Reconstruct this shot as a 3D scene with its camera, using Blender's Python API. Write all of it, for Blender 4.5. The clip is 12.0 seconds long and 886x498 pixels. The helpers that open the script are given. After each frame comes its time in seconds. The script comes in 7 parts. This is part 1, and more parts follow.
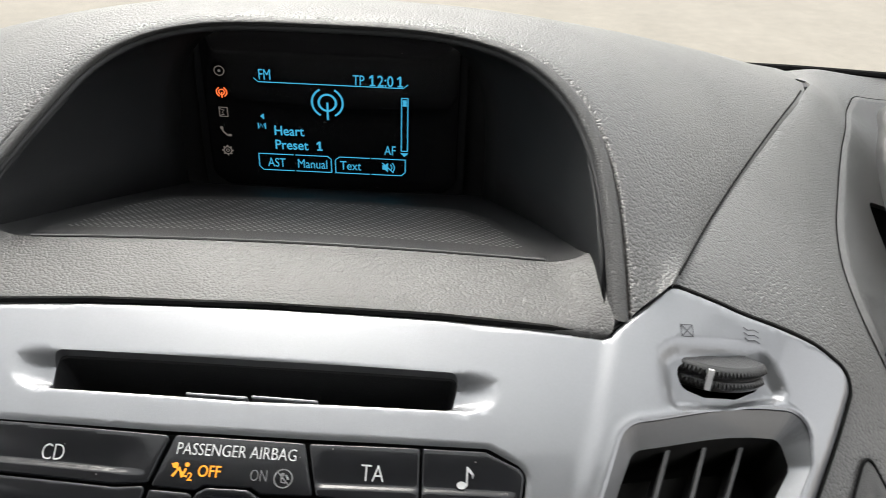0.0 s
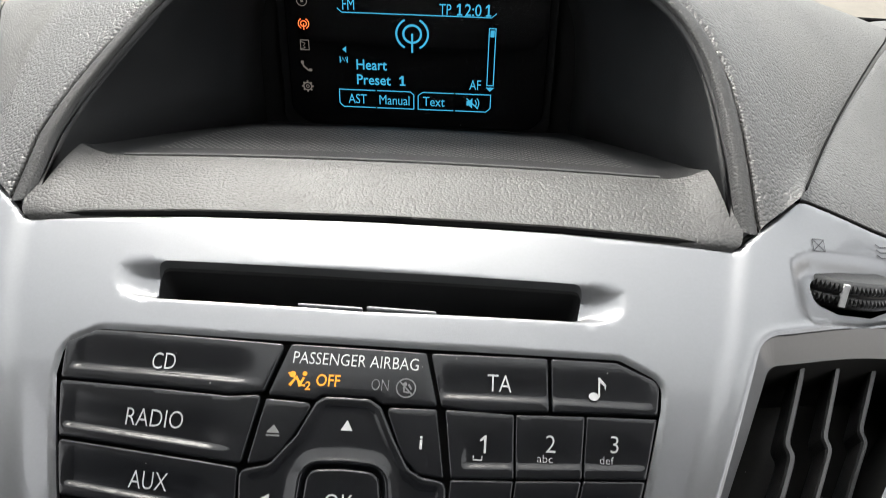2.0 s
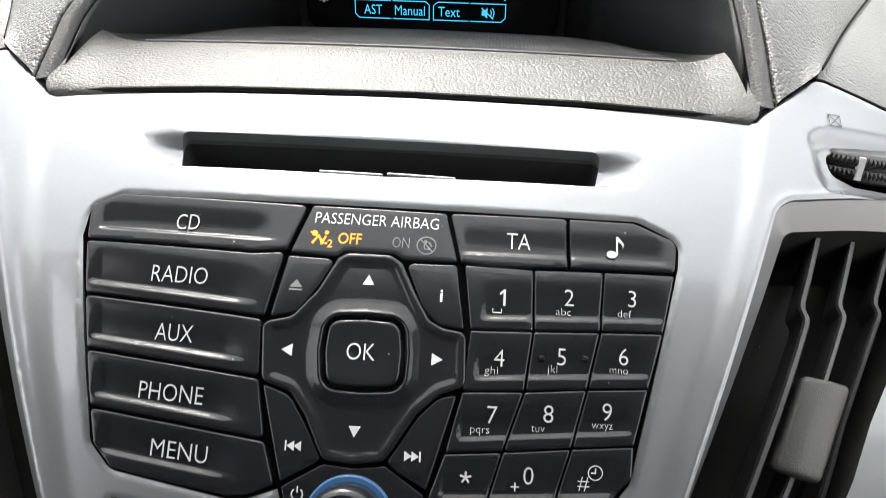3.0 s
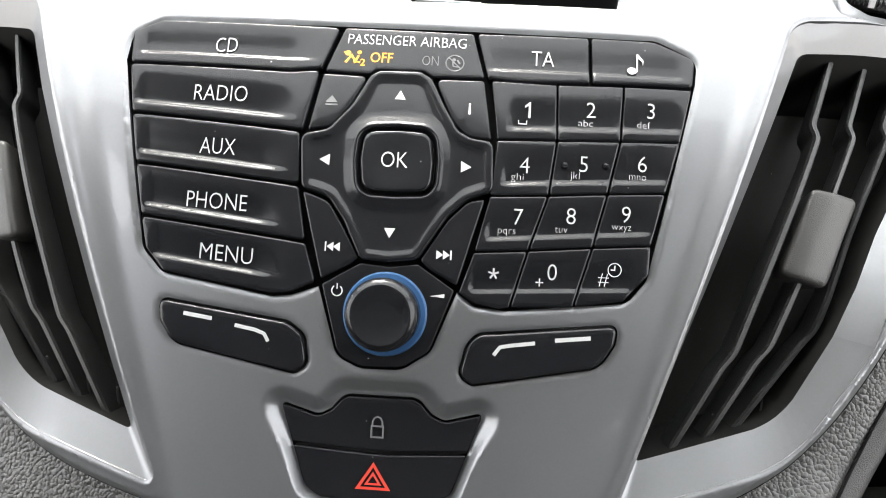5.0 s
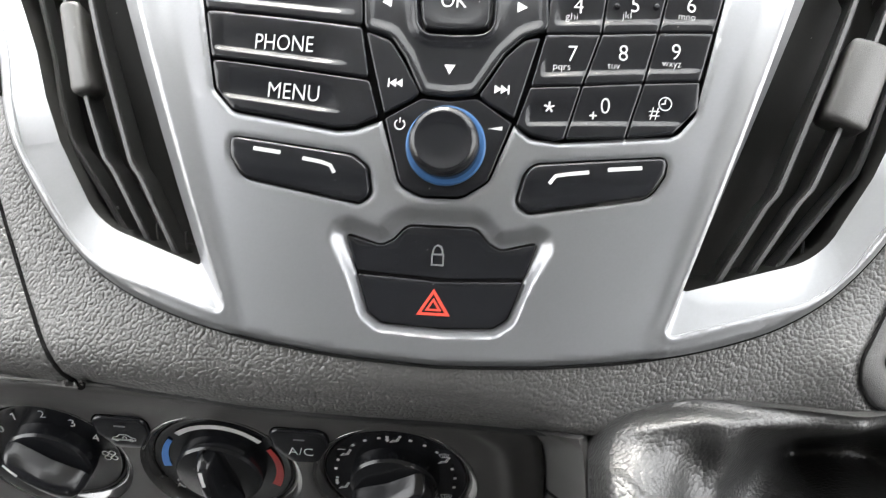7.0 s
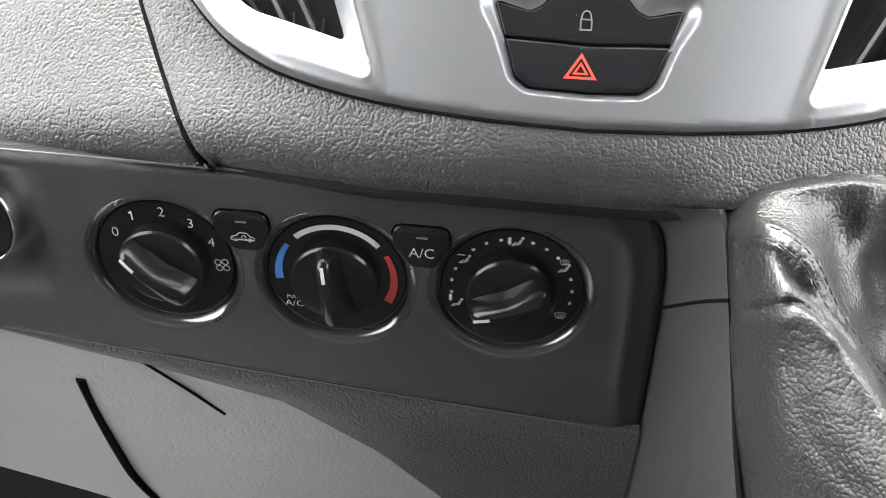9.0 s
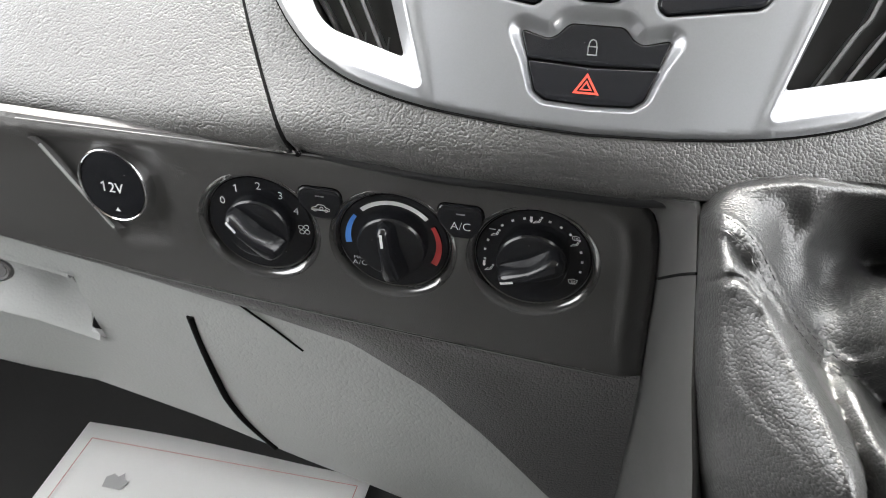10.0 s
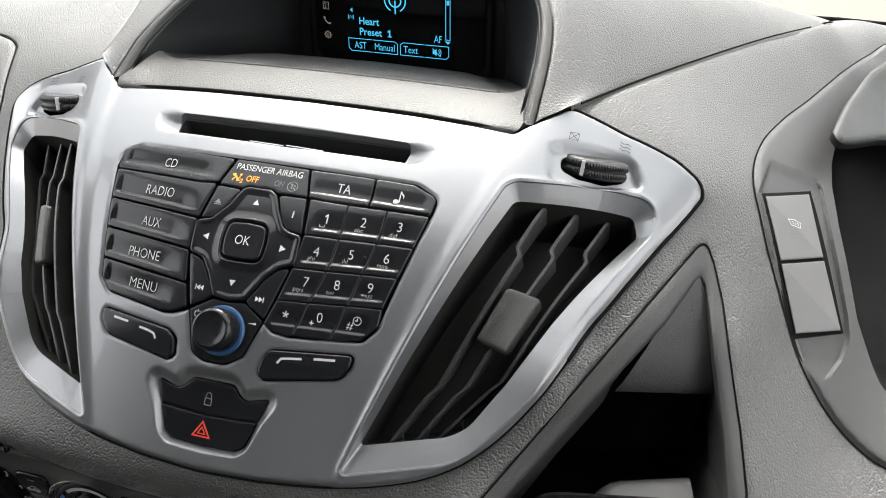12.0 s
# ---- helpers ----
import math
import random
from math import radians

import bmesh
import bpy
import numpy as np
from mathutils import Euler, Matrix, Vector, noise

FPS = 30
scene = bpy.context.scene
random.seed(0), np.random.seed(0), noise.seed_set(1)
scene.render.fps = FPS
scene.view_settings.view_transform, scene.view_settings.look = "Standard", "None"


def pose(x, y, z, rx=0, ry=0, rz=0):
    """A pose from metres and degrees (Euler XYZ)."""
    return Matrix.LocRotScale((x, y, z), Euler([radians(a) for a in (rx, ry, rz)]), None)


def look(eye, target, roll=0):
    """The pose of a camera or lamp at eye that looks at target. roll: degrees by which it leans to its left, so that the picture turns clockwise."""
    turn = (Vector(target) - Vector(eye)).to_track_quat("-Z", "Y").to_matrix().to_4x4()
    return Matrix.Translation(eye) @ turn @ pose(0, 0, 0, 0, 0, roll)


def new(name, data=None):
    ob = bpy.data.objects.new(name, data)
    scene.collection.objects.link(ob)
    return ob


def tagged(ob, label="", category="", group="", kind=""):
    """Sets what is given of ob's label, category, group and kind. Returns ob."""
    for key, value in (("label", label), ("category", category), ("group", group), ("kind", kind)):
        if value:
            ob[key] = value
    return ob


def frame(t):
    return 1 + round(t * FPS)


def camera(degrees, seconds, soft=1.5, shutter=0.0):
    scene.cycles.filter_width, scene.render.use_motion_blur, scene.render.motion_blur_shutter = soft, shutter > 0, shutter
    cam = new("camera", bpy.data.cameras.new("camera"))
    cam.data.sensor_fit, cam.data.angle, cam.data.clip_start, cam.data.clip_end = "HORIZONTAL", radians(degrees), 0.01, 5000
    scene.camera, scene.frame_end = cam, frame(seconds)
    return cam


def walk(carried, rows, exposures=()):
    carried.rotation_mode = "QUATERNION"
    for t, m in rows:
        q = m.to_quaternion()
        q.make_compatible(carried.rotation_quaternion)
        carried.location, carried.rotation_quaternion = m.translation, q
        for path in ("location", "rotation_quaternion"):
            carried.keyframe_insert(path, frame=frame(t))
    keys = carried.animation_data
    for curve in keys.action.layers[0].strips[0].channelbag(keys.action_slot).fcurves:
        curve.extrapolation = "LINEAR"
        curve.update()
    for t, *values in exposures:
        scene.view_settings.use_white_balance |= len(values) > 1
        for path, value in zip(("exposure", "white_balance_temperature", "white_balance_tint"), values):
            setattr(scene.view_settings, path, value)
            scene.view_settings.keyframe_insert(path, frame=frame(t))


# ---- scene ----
cam = camera(54.3, 12.0, 0.6, 0.25)
# seconds, the eye, then yaw, pitch and roll in degrees
PATH = [
    (0.0, 0.0799, 0.0002, 1.5001, 1.11, -32.00, 2.20),
    (0.2, 0.0651, 0.0060, 1.4973, 1.49, -32.00, 2.10),
    (0.5, 0.0553, 0.0096, 1.4959, 1.86, -32.15, 2.04),
    (0.7, 0.0514, 0.0088, 1.4927, 2.10, -32.15, 1.96),
    (1.0, 0.0466, 0.0078, 1.4888, 2.36, -32.22, 1.81),
    (1.5, 0.0443, 0.0012, 1.4859, 2.70, -32.30, 1.36),
    (2.0, 0.0427, -0.0057, 1.4597, 2.87, -32.24, 1.21),
    (2.2, 0.0416, -0.0098, 1.4496, 2.87, -32.25, 1.20),
    (2.5, 0.0405, -0.0208, 1.4381, 3.34, -32.41, 1.03),
    (2.7, 0.0404, -0.0269, 1.4300, 3.48, -32.52, 1.03),
    (3.0, 0.0406, -0.0335, 1.4246, 3.45, -33.42, 0.96),
    (3.5, 0.0372, -0.0455, 1.4162, 3.30, -35.47, 1.05),
    (3.7, 0.0373, -0.0514, 1.4124, 3.56, -35.81, 0.80),
    (5.3, 0.0368, -0.0787, 1.3998, 4.64, -38.55, -0.07),
    (5.5, 0.0398, -0.0836, 1.3987, 5.18, -38.57, -0.45),
    (6.0, 0.0415, -0.0935, 1.3960, 5.51, -38.64, -0.69),
    (6.2, 0.0431, -0.0955, 1.3958, 5.62, -39.00, -0.73),
    (6.5, 0.0403, -0.1070, 1.3865, 5.64, -38.90, -0.70),
    (6.7, 0.0354, -0.1123, 1.3791, 5.51, -39.42, -0.59),
    (7.0, 0.0238, -0.1232, 1.3650, 5.33, -38.94, -0.38),
    (7.2, 0.0088, -0.1342, 1.3531, 4.85, -38.54, -0.12),
    (7.5, -0.0122, -0.1534, 1.3327, 5.14, -38.18, -0.39),
    (7.7, -0.0256, -0.1624, 1.3146, 4.34, -37.99, 0.03),
    (9.3, -0.0274, -0.2149, 1.2718, 5.24, -34.39, 2.28),
    (9.5, -0.0220, -0.2262, 1.2800, 5.54, -34.43, 2.49),
    (9.6, -0.0196, -0.2323, 1.2868, 5.91, -34.99, 2.29),
    (9.8, -0.0067, -0.2545, 1.3052, 8.70, -35.43, 0.86),
    (10.0, 0.0060, -0.2752, 1.3297, 11.51, -36.75, 0.20),
    (10.2, 0.0285, -0.2904, 1.3419, 13.06, -36.98, 0.85),
    (10.5, 0.0702, -0.2970, 1.3778, 14.45, -37.19, 1.16),
    (10.7, 0.0960, -0.2890, 1.4129, 14.06, -37.08, 1.22),
    (11.0, 0.1406, -0.2553, 1.4494, 14.15, -36.91, 0.77),
    (11.2, 0.1670, -0.2411, 1.4610, 14.50, -35.94, 0.53),
    (11.5, 0.2012, -0.2230, 1.4892, 14.97, -33.78, 0.29),
    (11.7, 0.2227, -0.2133, 1.5000, 15.33, -32.81, 0.21),
    (12.0, 0.2459, -0.2041, 1.5057, 16.69, -31.98, -0.22),
]
EXPOSURES = [(0.0, 0.92), (1.5, 0.92), (2.0, 0.98), (2.5, 1.33), (3.0, 1.55), (3.5, 1.7), (5.5, 2.2), (7.0, 2.72), (7.5, 2.72), (9.5, 3.0), (10.5, 2.95), (11.0, 2.5), (11.5, 1.5), (12.0, 1.35)]
walk(cam, [(t, pose(x, y, z, 0, 0, yaw) @ pose(0, 0, 0, 90 + pitch, 0, 0) @ pose(0, 0, 0, 0, 0, roll)) for t, x, y, z, yaw, pitch, roll in PATH], EXPOSURES)

# ---- light ----
sky_world = bpy.data.worlds.new("sky_world")
scene.world = sky_world
sky_world.use_nodes = True
wt = sky_world.node_tree
sky = wt.nodes.new("ShaderNodeTexSky")
sky.sky_type, sky.sun_disc = "NISHITA", False
sky.sun_elevation, sky.sun_rotation = radians(46), radians(-15)
sky.air_density, sky.dust_density, sky.ozone_density = 1.0, 4.0, 1.0
SKY_MIX = wt.nodes.new("ShaderNodeMix")
SKY_MIX.data_type = "RGBA"
SKY_MIX.inputs[0].default_value = 0.75
SKY_MIX.inputs[7].default_value = (9.3, 9.2, 9.0, 1)
wt.links.new(sky.outputs[0], SKY_MIX.inputs[6])
wt.links.new(SKY_MIX.outputs[2], wt.nodes["Background"].inputs[0])
wt.nodes["Background"].inputs[1].default_value = 0.15
sun_data = bpy.data.lights.new("sun", "SUN")
sun_data.energy, sun_data.angle, sun_data.color = 1.2, radians(25), (1.0, 0.97, 0.92)
sun = new("sun", sun_data)
sun.matrix_world = look((-1.02, 4.0, 5.0), (0, 0.2, 1.2))


# ---- materials ----
def material(name, colour, rough=0.5, metal=0.0, coat=0.0, vary=0.08, grain=None, bump=0.0, fine=900.0, spec=0.5, emit=None, strength=0.0, coat_rough=0.1, dust=0.0, cell=430.0):
    """Principled surface with a two-scale colour and gloss variation, and optional relief: grain = 'leather', 'fine' or 'flake'."""
    m = bpy.data.materials.new(name)
    m.use_nodes = True
    t = m.node_tree
    b = t.nodes["Principled BSDF"]
    b.inputs["Base Color"].default_value = (*colour, 1)
    b.inputs["Roughness"].default_value = rough
    b.inputs["Metallic"].default_value = metal
    b.inputs["Coat Weight"].default_value = coat
    b.inputs["Coat Roughness"].default_value = coat_rough
    b.inputs["Specular IOR Level"].default_value = spec
    if emit:
        b.inputs["Emission Color"].default_value = (*emit, 1)
        b.inputs["Emission Strength"].default_value = strength
        return m
    co = t.nodes.new("ShaderNodeTexCoord")

    def noise_tex(scale, detail=4.0):
        n = t.nodes.new("ShaderNodeTexNoise")
        n.inputs["Scale"].default_value, n.inputs["Detail"].default_value = scale, detail
        t.links.new(co.outputs["Object"], n.inputs["Vector"])
        return n

    big, small = noise_tex(14.0), noise_tex(fine, 2.0)
    mix = t.nodes.new("ShaderNodeMath")
    mix.operation = "MULTIPLY_ADD"
    mix.inputs[1].default_value = 0.6
    t.links.new(big.outputs[0], mix.inputs[0])
    half = t.nodes.new("ShaderNodeMath")
    half.operation = "MULTIPLY"
    half.inputs[1].default_value = 0.4
    t.links.new(small.outputs[0], half.inputs[0])
    t.links.new(half.outputs[0], mix.inputs[2])
    ramp = t.nodes.new("ShaderNodeMapRange")
    ramp.inputs[1].default_value, ramp.inputs[2].default_value = 0.25, 0.75
    ramp.inputs[3].default_value, ramp.inputs[4].default_value = 1 - vary, 1 + vary
    t.links.new(mix.outputs[0], ramp.inputs[0])
    scale = t.nodes.new("ShaderNodeVectorMath")
    scale.operation = "SCALE"
    scale.inputs[0].default_value = colour
    t.links.new(ramp.outputs[0], scale.inputs["Scale"])
    t.links.new(scale.outputs[0], b.inputs["Base Color"])
    if dust:
        # pale specks of dust, thicker in some patches than in others
        sp = t.nodes.new("ShaderNodeTexVoronoi")
        sp.inputs["Scale"].default_value = 330.0
        t.links.new(co.outputs["Object"], sp.inputs["Vector"])
        sep = t.nodes.new("ShaderNodeSeparateColor")
        t.links.new(sp.outputs[1], sep.inputs[0])
        size = t.nodes.new("ShaderNodeMapRange")
        size.inputs[1].default_value, size.inputs[2].default_value = 1.0 - 0.22 * dust, 1.0
        size.inputs[3].default_value, size.inputs[4].default_value = 0.0, 0.10
        t.links.new(sep.outputs[0], size.inputs[0])
        less = t.nodes.new("ShaderNodeMath")
        less.operation = "LESS_THAN"
        t.links.new(sp.outputs[0], less.inputs[0])
        t.links.new(size.outputs[0], less.inputs[1])
        dm = t.nodes.new("ShaderNodeMix")
        dm.data_type = "RGBA"
        dm.inputs[7].default_value = (0.28, 0.27, 0.26, 1)
        t.links.new(less.outputs[0], dm.inputs[0])
        t.links.new(scale.outputs[0], dm.inputs[6])
        t.links.new(dm.outputs[2], b.inputs["Base Color"])
    rr = t.nodes.new("ShaderNodeMapRange")
    rr.inputs[1].default_value, rr.inputs[2].default_value = 0.3, 0.7
    rr.inputs[3].default_value, rr.inputs[4].default_value = rough * 0.9, min(1.0, rough * 1.12)
    t.links.new(big.outputs[0], rr.inputs[0])
    t.links.new(rr.outputs[0], b.inputs["Roughness"])
    if grain:
        bp = t.nodes.new("ShaderNodeBump")
        bp.inputs["Strength"].default_value, bp.inputs["Distance"].default_value = min(1.0, bump), 0.0006 if grain == "leather" else 0.0004
        if grain == "leather":
            warp = noise_tex(260.0, 2.0)
            add = t.nodes.new("ShaderNodeMix")
            add.data_type = "RGBA"
            add.inputs[0].default_value = 0.0018
            t.links.new(co.outputs["Object"], add.inputs[6])
            t.links.new(warp.outputs[1], add.inputs[7])
            # rounded pebbles with narrow valleys between them
            v = t.nodes.new("ShaderNodeTexVoronoi")
            v.inputs["Scale"].default_value = cell
            t.links.new(add.outputs[2], v.inputs["Vector"])
            dome = t.nodes.new("ShaderNodeMath")
            dome.operation = "POWER"
            dome.inputs[1].default_value = 2.2
            t.links.new(v.outputs[0], dome.inputs[0])
            low = t.nodes.new("ShaderNodeMath")
            low.operation = "MULTIPLY"
            low.inputs[1].default_value = -1.6
            t.links.new(dome.outputs[0], low.inputs[0])
            sq = t.nodes.new("ShaderNodeMath")
            sq.operation = "MULTIPLY_ADD"
            sq.inputs[1].default_value = 0.25
            t.links.new(warp.outputs[0], sq.inputs[0])
            t.links.new(low.outputs[0], sq.inputs[2])
            t.links.new(sq.outputs[0], bp.inputs["Height"])
        elif grain == "flake":
            v = t.nodes.new("ShaderNodeTexVoronoi")
            v.inputs["Scale"].default_value = 2600.0
            t.links.new(co.outputs["Object"], v.inputs["Vector"])
            t.links.new(v.outputs[1], bp.inputs["Height"])
        else:
            n = noise_tex(1800.0, 3.0)
            t.links.new(n.outputs[0], bp.inputs["Height"])
        t.links.new(bp.outputs[0], b.inputs["Normal"])
        if coat and grain == "leather":
            t.links.new(bp.outputs[0], b.inputs["Coat Normal"])
    return m


SILVER = material("silver_paint", (0.240, 0.245, 0.257), 0.39, 0.68, 0.75, 0.05, "flake", 0.12, coat_rough=0.04)
EMBOSS = material("embossed_mark", (0.045, 0.045, 0.05), 0.4, 0.3)
GRAIN = material("grained_plastic", (0.078, 0.077, 0.075), 0.38, vary=0.07, grain="leather", bump=0.62, spec=0.70, cell=680.0)
FINE = material("fine_grained_plastic", (0.052, 0.0515, 0.0505), 0.47, vary=0.06, grain="leather", bump=0.28, spec=0.45, cell=800.0)
GRAIN_DARK = material("grained_plastic_dark", (0.070, 0.069, 0.068), 0.42, vary=0.08, grain="leather", bump=0.6, spec=0.8, cell=620.0)
SMOOTH = material("stippled_plastic", (0.092, 0.091, 0.089), 0.40, vary=0.08, grain="fine", bump=0.8)
PANEL = material("panel_plastic", (0.056, 0.0545, 0.0535), 0.36, vary=0.05, grain="fine", bump=0.6)
BEZEL = material("bezel_gloss", (0.045, 0.045, 0.045), 0.16, vary=0.1, coat=1.0, coat_rough=0.12, spec=0.9)
CAVITY = material("cavity_plastic", (0.019, 0.0195, 0.0205), 0.5, vary=0.12, grain="fine", bump=0.4, spec=0.4)
GREY = material("switch_grey", (0.135, 0.134, 0.132), 0.48, vary=0.05, grain="fine", bump=0.2)
LIGHT = material("light_grey_plastic", (0.365, 0.375, 0.365), 0.42, vary=0.05, grain="leather", bump=0.25)
KEY = material("key_plastic", (0.0100, 0.0106, 0.0124), 0.20, spec=0.45, vary=0.1, grain="fine", bump=0.04, dust=0.45)
GLOSS = material("gloss_black", (0.006, 0.006, 0.007), 0.10, vary=0.2, dust=0.10)
# near-black for joints, rubber and openings; in some recesses it stands in for shade
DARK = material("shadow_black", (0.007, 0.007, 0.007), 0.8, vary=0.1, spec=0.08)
THROAT = material("throat_plastic", (0.020, 0.020, 0.019), 0.5, vary=0.2, spec=0.3, dust=0.5)
TAB = material("tab_plastic", (0.050, 0.049, 0.047), 0.38, vary=0.1, grain="fine", bump=0.5, dust=0.35, spec=0.5)
SLAT = material("slat_plastic", (0.036, 0.036, 0.036), 0.30, vary=0.1, grain="fine", bump=0.4, dust=0.5)
WHITE = material("white_print", (0.62, 0.62, 0.62), 0.5, vary=0.03)
GREYPRINT = material("grey_print", (0.16, 0.16, 0.165), 0.5, vary=0.05)
RED = material("red_print", (0.80, 0.07, 0.045), 0.45, vary=0.04)
BLUEPRINT = material("blue_print", (0.06, 0.22, 0.62), 0.45, vary=0.04)
REDPRINT = material("red_scale_print", (0.55, 0.05, 0.05), 0.45, vary=0.04)
BLUERING = material("blue_ring", (0.035, 0.10, 0.23), 0.35, vary=0.05)
CHROME = material("chrome", (0.75, 0.75, 0.76), 0.10, 1.0, vary=0.03)
LEATHER = material("black_leather", (0.017, 0.0169, 0.0168), 0.42, vary=0.10, grain="leather", bump=0.34, cell=680.0, spec=0.95)
POCKET = material("pocket_plastic", (0.045, 0.0445, 0.044), 0.38, vary=0.1, grain="fine", bump=0.9)
CONSOLE = material("console_plastic", (0.060, 0.059, 0.058), 0.36, vary=0.08, grain="fine", bump=0.5)
SATIN = material("satin_metal", (0.50, 0.50, 0.51), 0.28, 0.9, vary=0.04)
THREAD = material("black_thread", (0.03, 0.03, 0.03), 0.7, vary=0.1)
PAPER = material("white_paper", (0.78, 0.78, 0.77), 0.8, vary=0.02, fine=300)
PINK = material("pale_red_print", (0.62, 0.36, 0.34), 0.8, vary=0.03)
PALE = material("pale_grey_print", (0.42, 0.42, 0.42), 0.8, vary=0.05)
CARPET = material("black_carpet", (0.018, 0.018, 0.018), 0.95, vary=0.3, grain="fine", bump=1.0)
CYAN = material("lit_cyan", (0.0, 0.0, 0.0), 0.5, emit=(0.03, 0.225, 0.36), strength=1.0)
ORANGE = material("lit_orange", (0.0, 0.0, 0.0), 0.5, emit=(1.0, 0.16, 0.04), strength=1.0)
AMBER = material("lit_amber", (0.0, 0.0, 0.0), 0.5, emit=(1.0, 0.36, 0.015), strength=0.8)
ICON = material("lit_icon", (0.0, 0.0, 0.0), 0.5, emit=(0.07, 0.062, 0.055), strength=1.0)
CONCRETE = material("concrete", (0.26, 0.235, 0.20), 0.9, vary=0.18, fine=3.0)
DOT = material("grille_rims", (0.20, 0.20, 0.20), 0.5, vary=0.05)
LINING = material("headlining", (0.42, 0.42, 0.41), 0.9, vary=0.03)
TRIM = material("cabin_trim", (0.07, 0.07, 0.072), 0.8, vary=0.08)
GLASS = bpy.data.materials.new("window_glass")
GLASS.use_nodes = True
gb = GLASS.node_tree.nodes["Principled BSDF"]
gb.inputs["Transmission Weight"].default_value, gb.inputs["Roughness"].default_value, gb.inputs["IOR"].default_value = 1.0, 0.0, 1.02
gb.inputs["Base Color"].default_value = (0.97, 0.99, 0.98, 1)


# ---- building tools ----
def mesh_data(name, verts, faces, mat, sharp=35):
    me = bpy.data.meshes.new(name)
    me.from_pydata([tuple(float(c) for c in v) for v in verts], [], [tuple(int(i) for i in f) for f in faces])
    me.validate()
    me.materials.append(mat)
    if sharp:
        me.shade_smooth()
        me.set_sharp_from_angle(angle=radians(sharp))
    return me


def solid(name, verts, faces, mat, parent=None, label="", sharp=35, kind=""):
    ob = new(name, mesh_data(name, verts, faces, mat, sharp))
    ob.parent = parent
    return tagged(ob, label=label, kind=kind)


def part(name, bm, mat, parent=None, label="", sharp=35):
    me = bpy.data.meshes.new(name)
    bm.to_mesh(me)
    bm.free()
    me.materials.append(mat)
    if sharp:
        me.shade_smooth()
        me.set_sharp_from_angle(angle=radians(sharp))
    ob = new(name, me)
    ob.parent = parent
    return tagged(ob, label=label)


def thing(name, label, category, group=""):
    ob = new(name)
    ob.empty_display_size = 0.02
    return tagged(ob, label, category, group)


def smooth(t):
    t = np.clip(t, 0, 1)
    return t * t * (3 - 2 * t)


def area2(p):
    p = np.asarray(p, float)
    return np.sum(p[:, 0] * np.roll(p[:, 1], -1) - np.roll(p[:, 0], -1) * p[:, 1])


def ccw(p):
    p = np.asarray(p, float)
    return p if area2(p) > 0 else p[::-1].copy()


def rounded(pts, r, n=5):
    """A polygon with its corners rounded; r: one radius, or one for each corner."""
    pts = [np.array(p, float) for p in pts]
    rs = r if isinstance(r, (list, tuple)) else [r] * len(pts)
    out = []
    for i, p in enumerate(pts):
        a, b = pts[i - 1] - p, pts[(i + 1) % len(pts)] - p
        la, lb = np.linalg.norm(a), np.linalg.norm(b)
        a, b = a / la, b / lb
        ang = math.acos(max(-1, min(1, float(a @ b))))
        if rs[i] <= 0 or ang > 3.1:
            if rs[i] <= 0:
                out.append(p)
                continue
            out += [p + (a if k < n / 2 else b) * min(la, lb) * 0.2 * abs(1 - 2 * k / n) for k in range(n + 1)]
            continue
        d = min(rs[i] / math.tan(ang / 2), 0.48 * la, 0.48 * lb)
        s, e = p + a * d, p + b * d
        for k in range(n + 1):
            t = k / n
            out.append((1 - t) ** 2 * s + 2 * t * (1 - t) * (p * 0.75 + 0.25 * (s + e) / 2) + t * t * e)
    return np.array(out)


def dense(loop, step):
    """The closed loop with points added so that no side is longer than step."""
    out = []
    for a, b in zip(loop, np.roll(loop, -1, axis=0)):
        n = max(1, int(math.ceil(np.linalg.norm(b - a) / step)))
        out += [a + (b - a) * k / n for k in range(n)]
    return np.array(out)


def inset(loop, d):
    """A counter-clockwise loop moved inwards by d (outwards when negative)."""
    p, q, n = np.roll(loop, 1, axis=0), loop, np.roll(loop, -1, axis=0)
    e1, e2 = q - p, n - q
    e1 = e1 / (np.linalg.norm(e1, axis=1, keepdims=True) + 1e-12)
    e2 = e2 / (np.linalg.norm(e2, axis=1, keepdims=True) + 1e-12)
    n1, n2 = np.stack([-e1[:, 1], e1[:, 0]], 1), np.stack([-e2[:, 1], e2[:, 0]], 1)
    m = n1 + n2
    m = m / (np.linalg.norm(m, axis=1, keepdims=True) + 1e-12)
    k = np.clip((m * n1).sum(1, keepdims=True), 0.4, 1)
    return q + m * d / k


def inside(pts, loop):
    x, y = pts[:, 0], pts[:, 1]
    hit = np.zeros(len(pts), bool)
    for (x0, y0), (x1, y1) in zip(loop, np.roll(loop, -1, axis=0)):
        if y0 != y1:
            hit ^= ((y0 > y) != (y1 > y)) & (x < (x1 - x0) * (y - y0) / (y1 - y0) + x0)
    return hit


def distance(pts, loop, closed=True):
    pts, loop = np.asarray(pts, float), np.asarray(loop, float)
    best = np.full(len(pts), 1e9)
    ends = np.roll(loop, -1, axis=0) if closed else loop[1:]
    for a, b in zip(loop, ends):
        d = b - a
        t = np.clip(((pts - a) @ d) / (d @ d + 1e-12), 0, 1)
        best = np.minimum(best, np.linalg.norm(pts - a - t[:, None] * d, axis=1))
    return best


